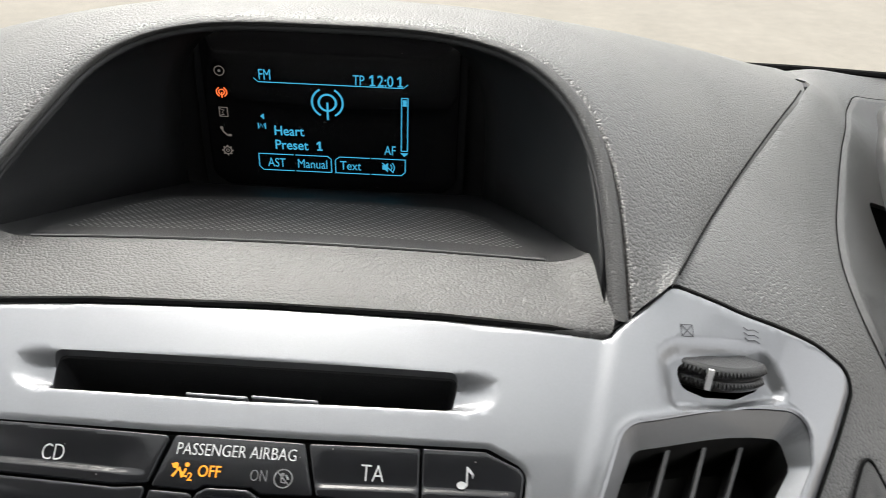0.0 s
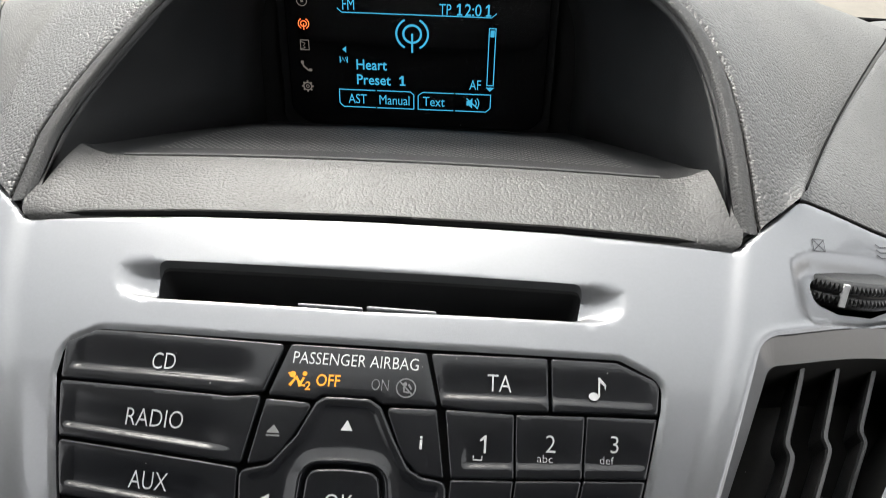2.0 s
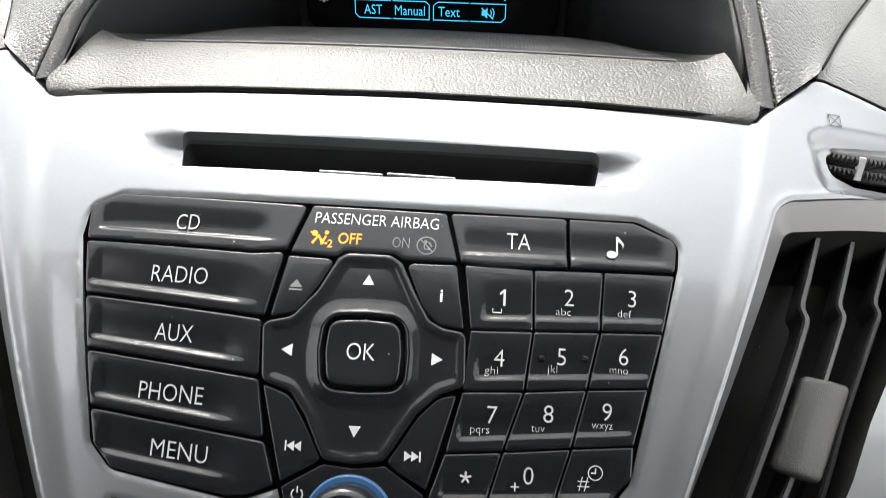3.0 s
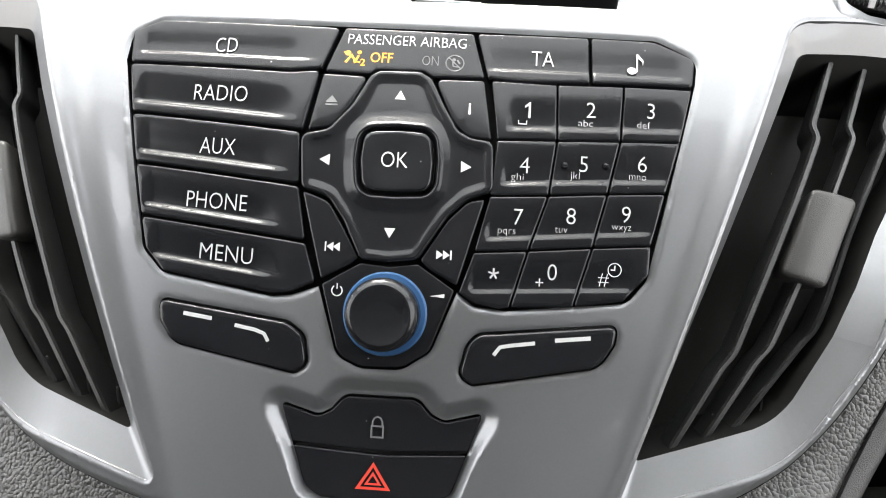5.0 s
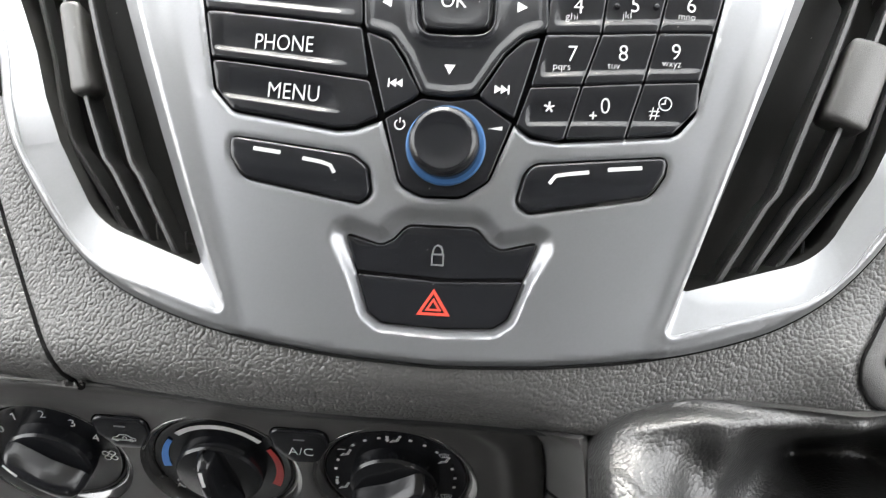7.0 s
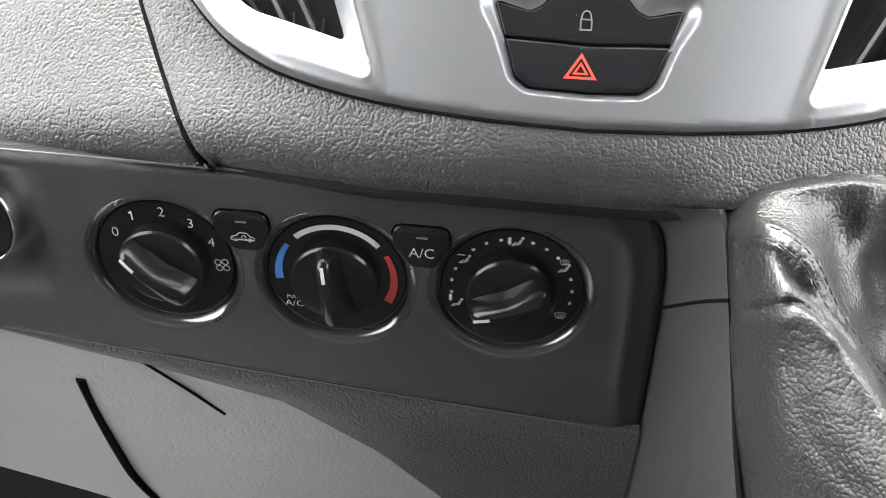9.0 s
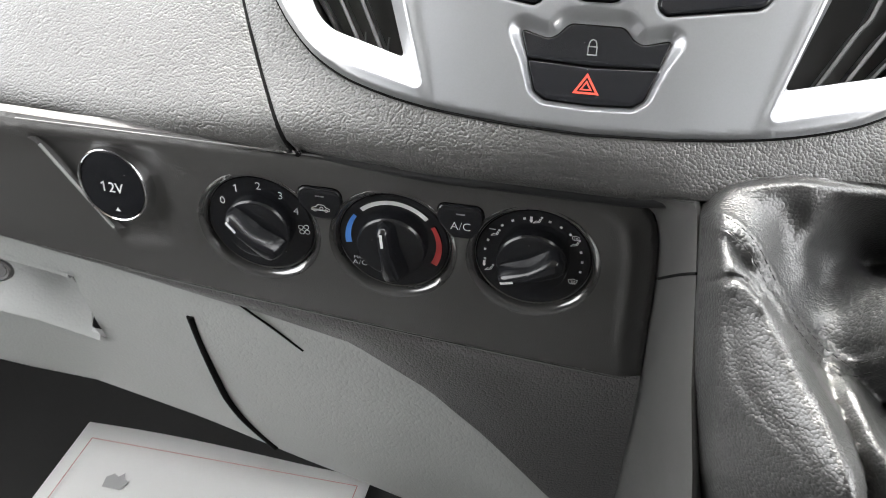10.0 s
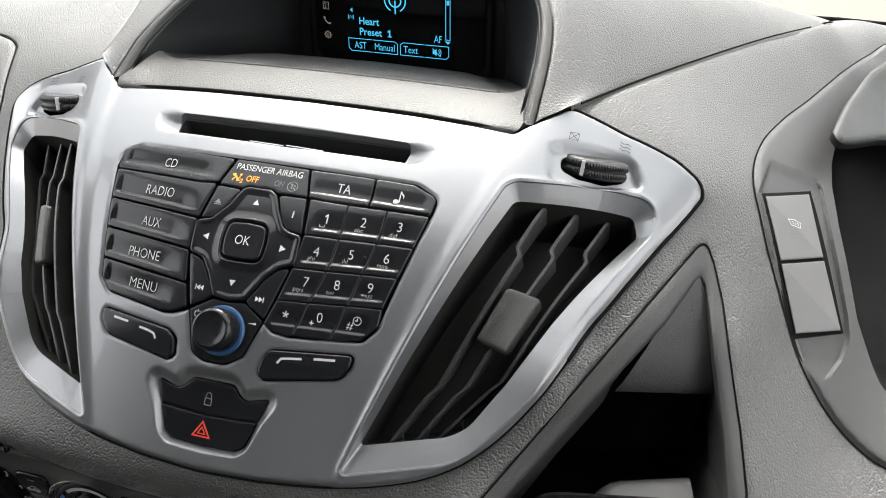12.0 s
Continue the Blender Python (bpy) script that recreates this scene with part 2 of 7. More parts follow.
def triangulated(loops, points, step, clear=0.12):
    """Triangles of the first loop without the others, with the points given and a grid of that step inside. Returns points, triangles, loop indices."""
    from mathutils.geometry import delaunay_2d_cdt
    outer = loops[0]
    lo, hi = outer.min(0), outer.max(0)
    gx, gy = np.meshgrid(np.arange(lo[0], hi[0], step), np.arange(lo[1], hi[1], step))
    gx[1::2] += step / 2
    extra = [np.stack([gx.ravel(), gy.ravel()], 1)] + [np.asarray(p, float) for p in points if len(p)]
    extra = np.concatenate(extra)
    keep = inside(extra, outer) & (distance(extra, outer) > step * clear)
    for h in loops[1:]:
        keep &= ~inside(extra, h) & (distance(extra, h) > step * 0.12)
    extra = extra[keep]
    verts, edges, at = [], [], 0
    for lp in loops:
        n = len(lp)
        verts += [tuple(p) for p in lp]
        edges += [(at + i, at + (i + 1) % n) for i in range(n)]
        at += n
    verts += [tuple(p) for p in extra]
    res = delaunay_2d_cdt([Vector(v) for v in verts], edges, [], 0, 1e-6)
    out = np.array([tuple(v) for v in res[0]])
    tri = np.array([f for f in res[2] if len(f) == 3])
    cen = out[tri].mean(1)
    t = out[tri]
    longest = np.max([np.linalg.norm(t[:, i] - t[:, i - 1], axis=1) for i in range(3)], axis=0)
    keep = inside(cen, outer) & (np.abs(np.cross(t[:, 1] - t[:, 0], t[:, 2] - t[:, 0])) > 0.02 * longest ** 2)
    for h in loops[1:]:
        keep &= ~inside(cen, h)
    tri = tri[keep]
    t = out[tri]
    flip = np.cross(t[:, 1] - t[:, 0], t[:, 2] - t[:, 0]) < 0
    tri[flip] = tri[flip][:, ::-1]
    where = {}
    for i, src in enumerate(res[3]):
        for o in src:
            where[o] = i
    ids, at = [], 0
    for lp in loops:
        ids.append([where.get(at + i, 0) for i in range(len(lp))])
        at += len(lp)
    return out, tri, ids


def skirted(verts3, tri, ids, under):
    """Adds to a sheet a wall along each of its loops, down to the points under(2D index) gives."""
    verts, faces = list(verts3), [tuple(f) for f in tri]
    for loop_ids in ids:
        base = len(verts)
        for i in loop_ids:
            verts.append(under[i])
        n = len(loop_ids)
        for k in range(n):
            a, b = loop_ids[k], loop_ids[(k + 1) % n]
            faces.append((b, a, base + k, base + (k + 1) % n))
    return verts, faces


# ---- the fascia's curved surface: x across, s down along it, h out of it, all in millimetres ----
PROFILE = (32.31614, 4.1186, -3.89552, 0.79533, 1.23413)
BULGE = (-273.1845, 150.512, -28.3893, 5.8555, 0.1068)
_y = np.linspace(0.40, 0.04, 721)
_z = np.polyval(PROFILE, _y - 0.2)
_s = np.concatenate([[0], np.cumsum(np.hypot(np.diff(_y), np.diff(_z)))])
_s -= np.interp(-0.292, -_y, _s)


def wing_back(x, s):
    """How far, in millimetres, the fascia's upper wings lie back behind the even curve of its middle."""
    u, v = np.clip((np.abs(x) - 150) / 65, 0, 1), np.clip((s - 125) / 45, 0, 1)
    return -13.0 * u * u * (3 - 2 * u) * (1 - v * v * (3 - 2 * v))


def on_fascia(x, s, h=0.0):
    """Points on the fascia's surface, as an array of rows."""
    back_off = wing_back(np.asarray(x, float), np.asarray(s, float))
    s, h = s + 0.9 * back_off, h + back_off
    x, s, h = np.broadcast_arrays(np.asarray(x, float) / 1000, np.asarray(s, float) / 1000, np.asarray(h, float) / 1000)
    y = np.interp(s, _s, _y)
    z = np.polyval(PROFILE, y - 0.2)
    m = np.polyval(np.polyder(np.array(PROFILE)), y - 0.2)
    length = np.hypot(1, m)
    d = h - np.polyval(BULGE, s) * x * x - 85 * x ** 6
    return np.stack([x, y - m / length * d, z + d / length], -1)


def flat_map(x, s, h=0.0):
    """An upright plate facing the cabin: x across, s down from 1.1 m, h out of the plate at y = 0.118, in millimetres."""
    x, s, h = np.broadcast_arrays(np.asarray(x, float) / 1000, np.asarray(s, float) / 1000, np.asarray(h, float) / 1000)
    return np.stack([x, 0.118 - h, 1.1 - s], -1)


def sheet(name, loops, mat, parent, hfun, depth, step=3.0, to=on_fascia, points=(), rings=(0.7, 1.6, 3.0), label="", under=None, sharp=35):
    """A pressed panel with holes, curved to its support, with a turned-down edge of that depth."""
    loops = [ccw(l) for l in loops]
    extra = list(points)
    for i, l in enumerate(loops):
        for r in rings:
            extra.append(inset(l, r if i == 0 else -r))
    p, tri, ids = triangulated(loops, extra, step)
    h = hfun(p) if hfun else np.zeros(len(p))
    top = to(p[:, 0], p[:, 1], h)
    low = to(p[:, 0], p[:, 1], h - depth)
    tri = tri[:, ::-1]
    ids = [i[::-1] for i in ids]
    v, f = skirted(top, tri, ids, low)
    return solid(name, v, f, mat, parent, label, sharp)


def key(name, loop, mat, parent, low, top, bevel=0.6, hfun=None, step=2.0, to=on_fascia, label="", sharp=50, points=()):
    """A moulded button: walls from low, a rounded edge, and a face at height top that hfun shapes."""
    loop = dense(ccw(loop), step)
    n = len(loop)
    f = hfun or (lambda q: np.zeros(len(q)))
    turn = np.radians([0, 30, 60, 90])
    edges = [inset(loop, bevel * (1 - math.cos(a))) for a in turn]
    inner = edges[-1]
    p, tri, ids = triangulated([inner], [q[distance(q, inner) > 0.5] for q in points], step, 0.4)
    rings = [to(loop[:, 0], loop[:, 1], np.full(n, low))] + [to(l[:, 0], l[:, 1], top - bevel * (1 - math.sin(a)) + f(l)) for l, a in zip(edges[:-1], turn)]
    verts = [v for r in rings for v in r] + list(to(p[:, 0], p[:, 1], top + f(p)))
    m = len(rings)
    faces = []
    for r in range(m - 1):
        for k in range(n):
            a, b = r * n + k, r * n + (k + 1) % n
            faces.append((b, a, a + n, b + n))
    base = m * n
    for k in range(n):
        a, b = (m - 1) * n + k, (m - 1) * n + (k + 1) % n
        faces.append((b, a, base + ids[0][k], base + ids[0][(k + 1) % n]))
    faces += [tuple(base + i for i in t[::-1]) for t in tri]
    return solid(name, verts, faces, mat, parent, label, sharp)


def duct(name, top_loop, low_loop, h0, h1, mat, parent, to=on_fascia, label="", closed=False, sharp=40, mid=0):
    """A band between two loops of equally many points; closed: with a bottom."""
    n = len(top_loop)
    steps = [top_loop + (low_loop - top_loop) * k / (mid + 1) for k in range(mid + 2)]
    hs = [h0 + (h1 - h0) * k / (mid + 1) for k in range(mid + 2)]
    verts = [v for l, h in zip(steps, hs) for v in to(l[:, 0], l[:, 1], np.full(n, h))]
    faces = [(r * n + k, r * n + (k + 1) % n, (r + 1) * n + (k + 1) % n, (r + 1) * n + k) for r in range(mid + 1) for k in range(n)]
    if closed:
        faces.append(tuple((mid + 1) * n + k for k in range(n)))
    return solid(name, verts, faces, mat, parent, label, sharp)


def lettering(name, text, x, s, cap, mat, parent, h=0.15, tilt=0.0, to=on_fascia, align="CENTER", squeeze=1.0, hfun=None, bold=-0.07, width=0.0):
    """Printed letters with capitals of that height, the baseline's middle at (x, s); tilt: degrees downhill to the right."""
    cu = bpy.data.curves.new("type", "FONT")
    cu.body, cu.size, cu.align_x, cu.resolution_u, cu.offset = text, cap / 0.69, align, 3, bold
    tmp = new("type", cu)
    me = bpy.data.meshes.new_from_object(tmp, depsgraph=bpy.context.evaluated_depsgraph_get())
    v = np.array([tuple(a.co) for a in me.vertices]).reshape(-1, 3)
    faces = [tuple(p.vertices) for p in me.polygons]
    bpy.data.objects.remove(tmp)
    bpy.data.curves.remove(cu)
    bpy.data.meshes.remove(me)
    c, d = math.cos(radians(tilt)), math.sin(radians(tilt))
    if width:
        squeeze = width / max(1e-6, np.ptp(v[:, 0]))
        v[:, 0] -= (v[:, 0].min() + v[:, 0].max()) / 2
    u, w = v[:, 0] * squeeze, v[:, 1]
    px, ps = x + u * c + w * d, s + u * d - w * c
    hh = h + (hfun(np.stack([px, ps], 1)) if hfun else 0)
    return solid(name, to(px, ps, hh), faces, mat, parent, sharp=0)


def marks(name, polys, x, s, mat, parent, h=0.15, to=on_fascia, scale=1.0, tilt=0.0, hfun=None):
    """Printed flat shapes: polygons in millimetres (y down) round (x, s), as one mark."""
    from mathutils.geometry import tessellate_polygon
    verts, faces = [], []
    c, d = math.cos(radians(tilt)), math.sin(radians(tilt))
    for p in polys:
        p = ccw(np.asarray(p, float))
        base = len(verts)
        q = np.stack([x + scale * (p[:, 0] * c - p[:, 1] * d), s + scale * (p[:, 0] * d + p[:, 1] * c)], 1)
        hh = h + (hfun(q) if hfun else 0)
        verts += list(to(q[:, 0], q[:, 1], hh))
        for t in tessellate_polygon([[Vector((*a, 0)) for a in p]]):
            t = tuple(base + i for i in t)
            faces.append(t[::-1])
    return solid(name, verts, faces, mat, parent, sharp=0)


def stroke(pts, w):
    """The outline of a line of that width through the points."""
    pts = np.asarray(pts, float)
    d = np.gradient(pts, axis=0)
    d /= np.linalg.norm(d, axis=1, keepdims=True) + 1e-12
    n = np.stack([-d[:, 1], d[:, 0]], 1) * w / 2
    return np.concatenate([pts + n, (pts - n)[::-1]])


def arc(cx, cy, r, a0, a1, n=14):
    t = np.radians(np.linspace(a0, a1, n))
    return np.stack([cx + r * np.cos(t), cy + r * np.sin(t)], 1)


def ring(cx, cy, r, w, n=24):
    """A ring as two half strokes."""
    return [stroke(arc(cx, cy, r, -1, 181, n // 2), w), stroke(arc(cx, cy, r, 179, 361, n // 2), w)]


def turned(name, profile, mat, parent, centre, axis, n=40, label="", sharp=30, squash=(1, 1), closed=True):
    """A turned solid: profile of (radius, height) along the axis from the centre."""
    q = Vector(axis).to_track_quat("Z", "Y").to_matrix()
    c = Vector(centre)
    verts, faces = [], []
    for r, h in profile:
        for k in range(n):
            a = 2 * math.pi * k / n
            verts.append(c + q @ Vector((r * math.cos(a) * squash[0], r * math.sin(a) * squash[1], h)))
    m = len(profile)
    for i in range(m - 1):
        for k in range(n):
            faces.append((i * n + k, i * n + (k + 1) % n, (i + 1) * n + (k + 1) % n, (i + 1) * n + k))
    if closed:
        faces.append(tuple((m - 1) * n + k for k in range(n)))
        faces.append(tuple(reversed(range(n))))
    return solid(name, verts, faces, mat, parent, label, sharp)


def catmull(rows, n):
    """Rows of points run through smoothly, n steps between each two."""
    rows = np.asarray(rows, float)
    p = np.concatenate([2 * rows[:1] - rows[1:2], rows, 2 * rows[-1:] - rows[-2:-1]])
    out = []
    for i in range(1, len(p) - 2):
        for k in range(n):
            t = k / n
            out.append(0.5 * (2 * p[i] + (p[i + 1] - p[i - 1]) * t + (2 * p[i - 1] - 5 * p[i] + 4 * p[i + 1] - p[i + 2]) * t * t + (3 * p[i] - p[i - 1] - 3 * p[i + 1] + p[i + 2]) * t ** 3))
    out.append(p[-2])
    return np.array(out)


def skin(name, grid, mat, parent, label="", flip=False, sharp=40, close_u=False, thick=0.0):
    """A surface through a grid of points [row][column]; thick: its thickness behind."""
    grid = np.asarray(grid, float)
    r, c = grid.shape[:2]
    verts = list(grid.reshape(-1, 3))
    faces = []
    for i in range(r - 1):
        for j in range(c if close_u else c - 1):
            f = (i * c + j, i * c + (j + 1) % c, (i + 1) * c + (j + 1) % c, (i + 1) * c + j)
            faces.append(f[::-1] if flip else f)
    ob = solid(name, verts, faces, mat, parent, label, sharp)
    if thick:
        mod = ob.modifiers.new("thickness", "SOLIDIFY")
        mod.thickness, mod.offset = thick, -1
    return ob


def block(name, lo, hi, mat, parent=None, bevel=0.0, label="", m=None):
    """A box between two corners, with its edges rounded."""
    bm = bmesh.new()
    bmesh.ops.create_cube(bm, size=1)
    lo, hi = Vector(lo), Vector(hi)
    for v in bm.verts:
        v.co = Vector([(a + b) / 2 + c * (b - a) for a, b, c in zip(lo, hi, v.co)])
    if bevel:
        bmesh.ops.bevel(bm, geom=bm.edges[:], offset=bevel, segments=3, affect="EDGES", profile=0.5)
    if m:
        bmesh.ops.transform(bm, matrix=m, verts=bm.verts)
    return part(name, bm, mat, parent, label)


def tube(name, pts, r, mat, parent=None, label="", n=8):
    pts = [Vector(p) for p in pts]
    verts, faces = [], []
    for i, p in enumerate(pts):
        d = (pts[min(i + 1, len(pts) - 1)] - pts[max(i - 1, 0)]).normalized()
        q = d.to_track_quat("Z", "Y").to_matrix()
        for k in range(n):
            a = 2 * math.pi * k / n
            verts.append(p + q @ Vector((r * math.cos(a), r * math.sin(a), 0)))
    for i in range(len(pts) - 1):
        for k in range(n):
            faces.append((i * n + k, i * n + (k + 1) % n, (i + 1) * n + (k + 1) % n, (i + 1) * n + k))
    faces += [tuple(reversed(range(n))), tuple((len(pts) - 1) * n + k for k in range(n))]
    return solid(name, verts, faces, mat, parent, label)


# ---- the cabin and the ground outside ----
def cabin():
    def wall(name, polys, mat, label, thick):
        verts, faces = [], []
        for p in polys:
            b = len(verts)
            verts += p
            faces.append(tuple(range(b, b + len(p))))
        ob = solid(name, verts, faces, mat, None, label, 0)
        mod = ob.modifiers.new("thickness", "SOLIDIFY")
        mod.thickness, mod.offset = thick, 0
        return tagged(ob, category=name.split("_")[0], kind="structure")

    g = 400.0
    tagged(solid("ground", [(-g, -g, 0), (g, -g, 0), (g, g, 0), (-g, g, 0)], [(0, 1, 2, 3)], CONCRETE, None, "sunlit pale concrete yard outside the van", 0), category="ground", kind="structure")
    wall("floor", [[(-0.9, -1.0, 0.53), (0.9, -1.0, 0.53), (0.9, 0.9, 0.53), (-0.9, 0.9, 0.53)]], CARPET, "black rubber cabin floor", 0.03)
    # ceiling, rear wall and sides stay unseen; added to shape light and reflections
    wall("ceiling", [[(-0.85, -1.0, 2.02), (0.85, -1.0, 2.02), (0.8, 0.05, 2.02), (-0.8, 0.05, 2.02)]], LINING, "unseen pale grey headlining, added to shape the light", 0.03)
    wall("wall_rear", [[(-0.9, -1.0, 0.53), (0.9, -1.0, 0.53), (0.9, -1.0, 2.02), (-0.9, -1.0, 2.02)]], TRIM, "unseen plain grey bulkhead, added to darken reflections", 0.03)
    for sgn, name in ((-1, "wall_left"), (1, "wall_right")):
        x, xt = 0.9 * sgn, 0.82 * sgn
        wall(name, [[(x, -1.0, 0.53), (x, 1.0, 0.53), (x, 1.0, 1.02), (x, -1.0, 1.02)], [(x, -1.0, 1.02), (x, -0.48, 1.02), (xt, -0.42, 2.02), (xt, -1.0, 2.02)], [(x, 0.72, 1.02), (x, 1.0, 1.02), (x, 1.0, 1.22), (x, 0.72, 1.22)],
                    [(x, 0.72, 1.22), (x, 1.0, 1.22), (xt, 0.12, 2.02), (xt, 0.02, 2.02)]], TRIM, "unseen grey cab side, its opening added to let in light", 0.04)
    wall("wall_front", [[(-0.9, 0.96, 0.53), (0.9, 0.96, 0.53), (0.9, 0.96, 1.15), (-0.9, 0.96, 1.15)]], TRIM, "plain scuttle wall under the windscreen", 0.03)
    ws = solid("window_1", [(-0.86, 0.937, 1.16), (0.86, 0.937, 1.16), (0.8, 0.06, 2.0), (-0.8, 0.06, 2.0)], [(0, 1, 2, 3)], GLASS, None, "clear raked windscreen", 0)
    mod = ws.modifiers.new("thickness", "SOLIDIFY")
    mod.thickness = 0.005
    ws.visible_shadow = False
    tagged(ws, category="windscreen", kind="structure")

    seal = tube("trim", [(x, 0.862 - 0.09 * (x / 0.86) ** 2 - 0.018 * smooth((x - 0.33) / 0.08), 1.2055 + 0.0075 * smooth((x - 0.33) / 0.08)) for x in np.linspace(-0.88, 0.88, 48)], 0.0035, DARK, None, "black rubber seal at the windscreen's foot")
    tagged(seal, category="seal", kind="structure")


cabin()

# ---- the dashboard's grained skin: a height field over the slanted plane (x, q) ----
EQ, EN = np.array([0.0, 0.64, 0.768]), np.array([0.0, -0.768, 0.64])
FASCIA_EDGE = [(0, -6), (75, -5), (143, -1.5), (147, -3), (173, -26.5), (179, -27), (212, -16), (247, -11), (263, -6), (265.5, 1), (245, 49), (220, 110), (201, 150), (183, 184), (163, 211), (141, 228.5), (110, 240), (75, 246.5), (38, 250), (0, 251.5)]


def tps(points, soft=0.0):
    """A thin smooth plate laid over points (x, y, z): returns its height above the slanted plane as a function of (x, q)."""
    p = np.asarray(points, float)
    c = np.stack([p[:, 0], p @ EQ], 1)
    h = p @ EN
    n = len(c)

    def kern(a, b):
        r2 = ((a[:, None] - b[None]) ** 2).sum(-1) + 1e-12
        return 0.5 * r2 * np.log(r2)

    m = np.zeros((n + 3, n + 3))
    m[:n, :n] = kern(c, c) + soft * np.eye(n)
    m[:n, n], m[:n, n + 1:] = 1, c
    m[n, :n], m[n + 1:, :n] = 1, c.T
    w = np.linalg.solve(m, np.concatenate([h, np.zeros(3)]))
    return lambda q: kern(np.asarray(q, float), c) @ w[:n] + w[n] + np.asarray(q, float) @ w[n + 1:]


right_pts = [(0.271, 0.293, 1.220), (0.299, 0.244, 1.181), (0.314, 0.185, 1.131), (0.300, 0.142, 1.104), (0.163, 0.121, 1.117), (0.172, 0.116, 1.101), (0.14, 0.114, 1.098), (0.24, 0.122, 1.096),
             (0.308, 0.361, 1.219), (0.330, 0.275, 1.160), (0.365, 0.235, 1.120), (0.42, 0.225, 1.110), (0.205, 0.383, 1.2826), (0.237, 0.448, 1.2765), (0.27, 0.511, 1.2705), (0.300, 0.570, 1.2648), (0.345, 0.655, 1.2532), (0.365, 0.690, 1.248), (0.306, 0.427, 1.230), (0.331, 0.496, 1.221), (0.358, 0.565, 1.215), (0.386, 0.636, 1.212), (0.421, 0.725, 1.207), (0.397, 0.766, 1.2268), (0.360, 0.80, 1.2160), (0.41, 0.80, 1.223), (0.62, 0.80, 1.222), (0.60, 0.60, 1.195), (0.60, 0.30, 1.12)]
left_pts = [(-0.205, 0.383, 1.2826), (-0.237, 0.448, 1.2765), (-0.300, 0.570, 1.2648), (-0.365, 0.690, 1.248), (-0.363, 0.4345, 1.246), (-0.41, 0.836, 1.2075), (-0.8, 0.79, 1.205), (-0.31, 0.33, 1.235), (-0.36, 0.145, 1.086), (-0.26, 0.122, 1.090), (-0.155, 0.106, 1.098), (-0.25, 0.165, 1.135),
            (-0.34, 0.20, 1.150), (-0.48, 0.26, 1.17), (-0.48, 0.17, 1.09), (-0.55, 0.42, 1.24), (-0.75, 0.30, 1.17), (-0.75, 0.2, 1.09), (-0.75, 0.60, 1.24), (0.0, 0.099, 1.098), (0.05, 0.099, 1.100), (-0.08, 0.101, 1.099)]
edge3 = on_fascia([p[0] for p in FASCIA_EDGE[4:]], [p[1] for p in FASCIA_EDGE[4:]], -2.0)
SKIN_H = tps([tuple(p) for p in edge3[::2]] + [(-p[0], p[1], p[2]) for p in edge3[:-1:2]] + right_pts + left_pts, 1e-6)


def on_skin(x, q, h=0.0):
    """Points of the dashboard's skin: x and q in metres, h out of it in millimetres."""
    xq = np.stack(np.broadcast_arrays(np.asarray(x, float), np.asarray(q, float)), -1)
    base = SKIN_H(xq.reshape(-1, 2)) + np.broadcast_to(np.asarray(h, float), xq.shape[:-1]).ravel() / 1000
    out = xq.reshape(-1, 2)[:, 1:2] * EQ + base[:, None] * EN
    out[:, 0] = xq.reshape(-1, 2)[:, 0]
    return out


def to_xq(p):
    p = np.asarray(p, float)
    return np.stack([p[:, 0], p @ EQ], 1)


dashboard = thing("dashboard", "dark grey grained plastic van dashboard with a hooded display", "dashboard")
half = np.array(FASCIA_EDGE, float)
FASCIA_LOOP = np.concatenate([half, (half[1:-1] * [-1, 1])[::-1]])
EDGE_R = [0, 40, 3, 3, 5, 8, 60, 40, 9, 9, 80, 200, 200, 200, 200, 200, 200, 200, 200, 0]
FASCIA_LOOP = dense(rounded(FASCIA_LOOP, EDGE_R + EDGE_R[1:-1][::-1], 6), 5.0)
hole = inset(ccw(FASCIA_LOOP), 6.0)
POCKET_OUT = [(0.2708, 1.1255), (0.2785, 1.1095), (0.2860, 1.0867), (0.2932, 1.0558), (0.3054, 1.0111), (0.3133, 0.9744), (0.3090, 0.9469), (0.2920, 0.9339), (0.1720, 0.9185), (0.1610, 0.9352), (0.2048, 1.0096), (0.2433, 1.0768)]
POCKET_IN = [(0.2705, 1.1000), (0.2748, 1.0925), (0.2780, 1.0780), (0.2838, 1.0506), (0.2952, 1.0060), (0.3016, 0.9720), (0.2975, 0.9540), (0.2870, 0.9455), (0.1800, 0.9310), (0.1745, 0.9390), (0.2170, 1.0070), (0.2545, 1.0665)]
pocket_loop = rounded(POCKET_OUT, [0.004, 0.02, 0.03, 0.03, 0.03, 0.02, 0.015, 0.012, 0.012, 0.012, 0.03, 0.03], 5)
pocket_inner = rounded(POCKET_IN, [0.003, 0.004, 0.02, 0.02, 0.03, 0.015, 0.008, 0.008, 0.004, 0.004, 0.03, 0.03], 5)
SEAM = np.array([(-0.1550, 0.9075), (-0.1620, 0.9137), (-0.1810, 0.9491), (-0.1940, 0.9757), (-0.2175, 1.0283), (-0.2371, 1.0599), (-0.2697, 1.1192), (-0.2866, 1.1590), (-0.3112, 1.1896), (-0.3455, 1.2243), (-0.3660, 1.2361), (-0.3920, 1.2438), (-0.4600, 1.2500), (-0.8000, 1.2560)])
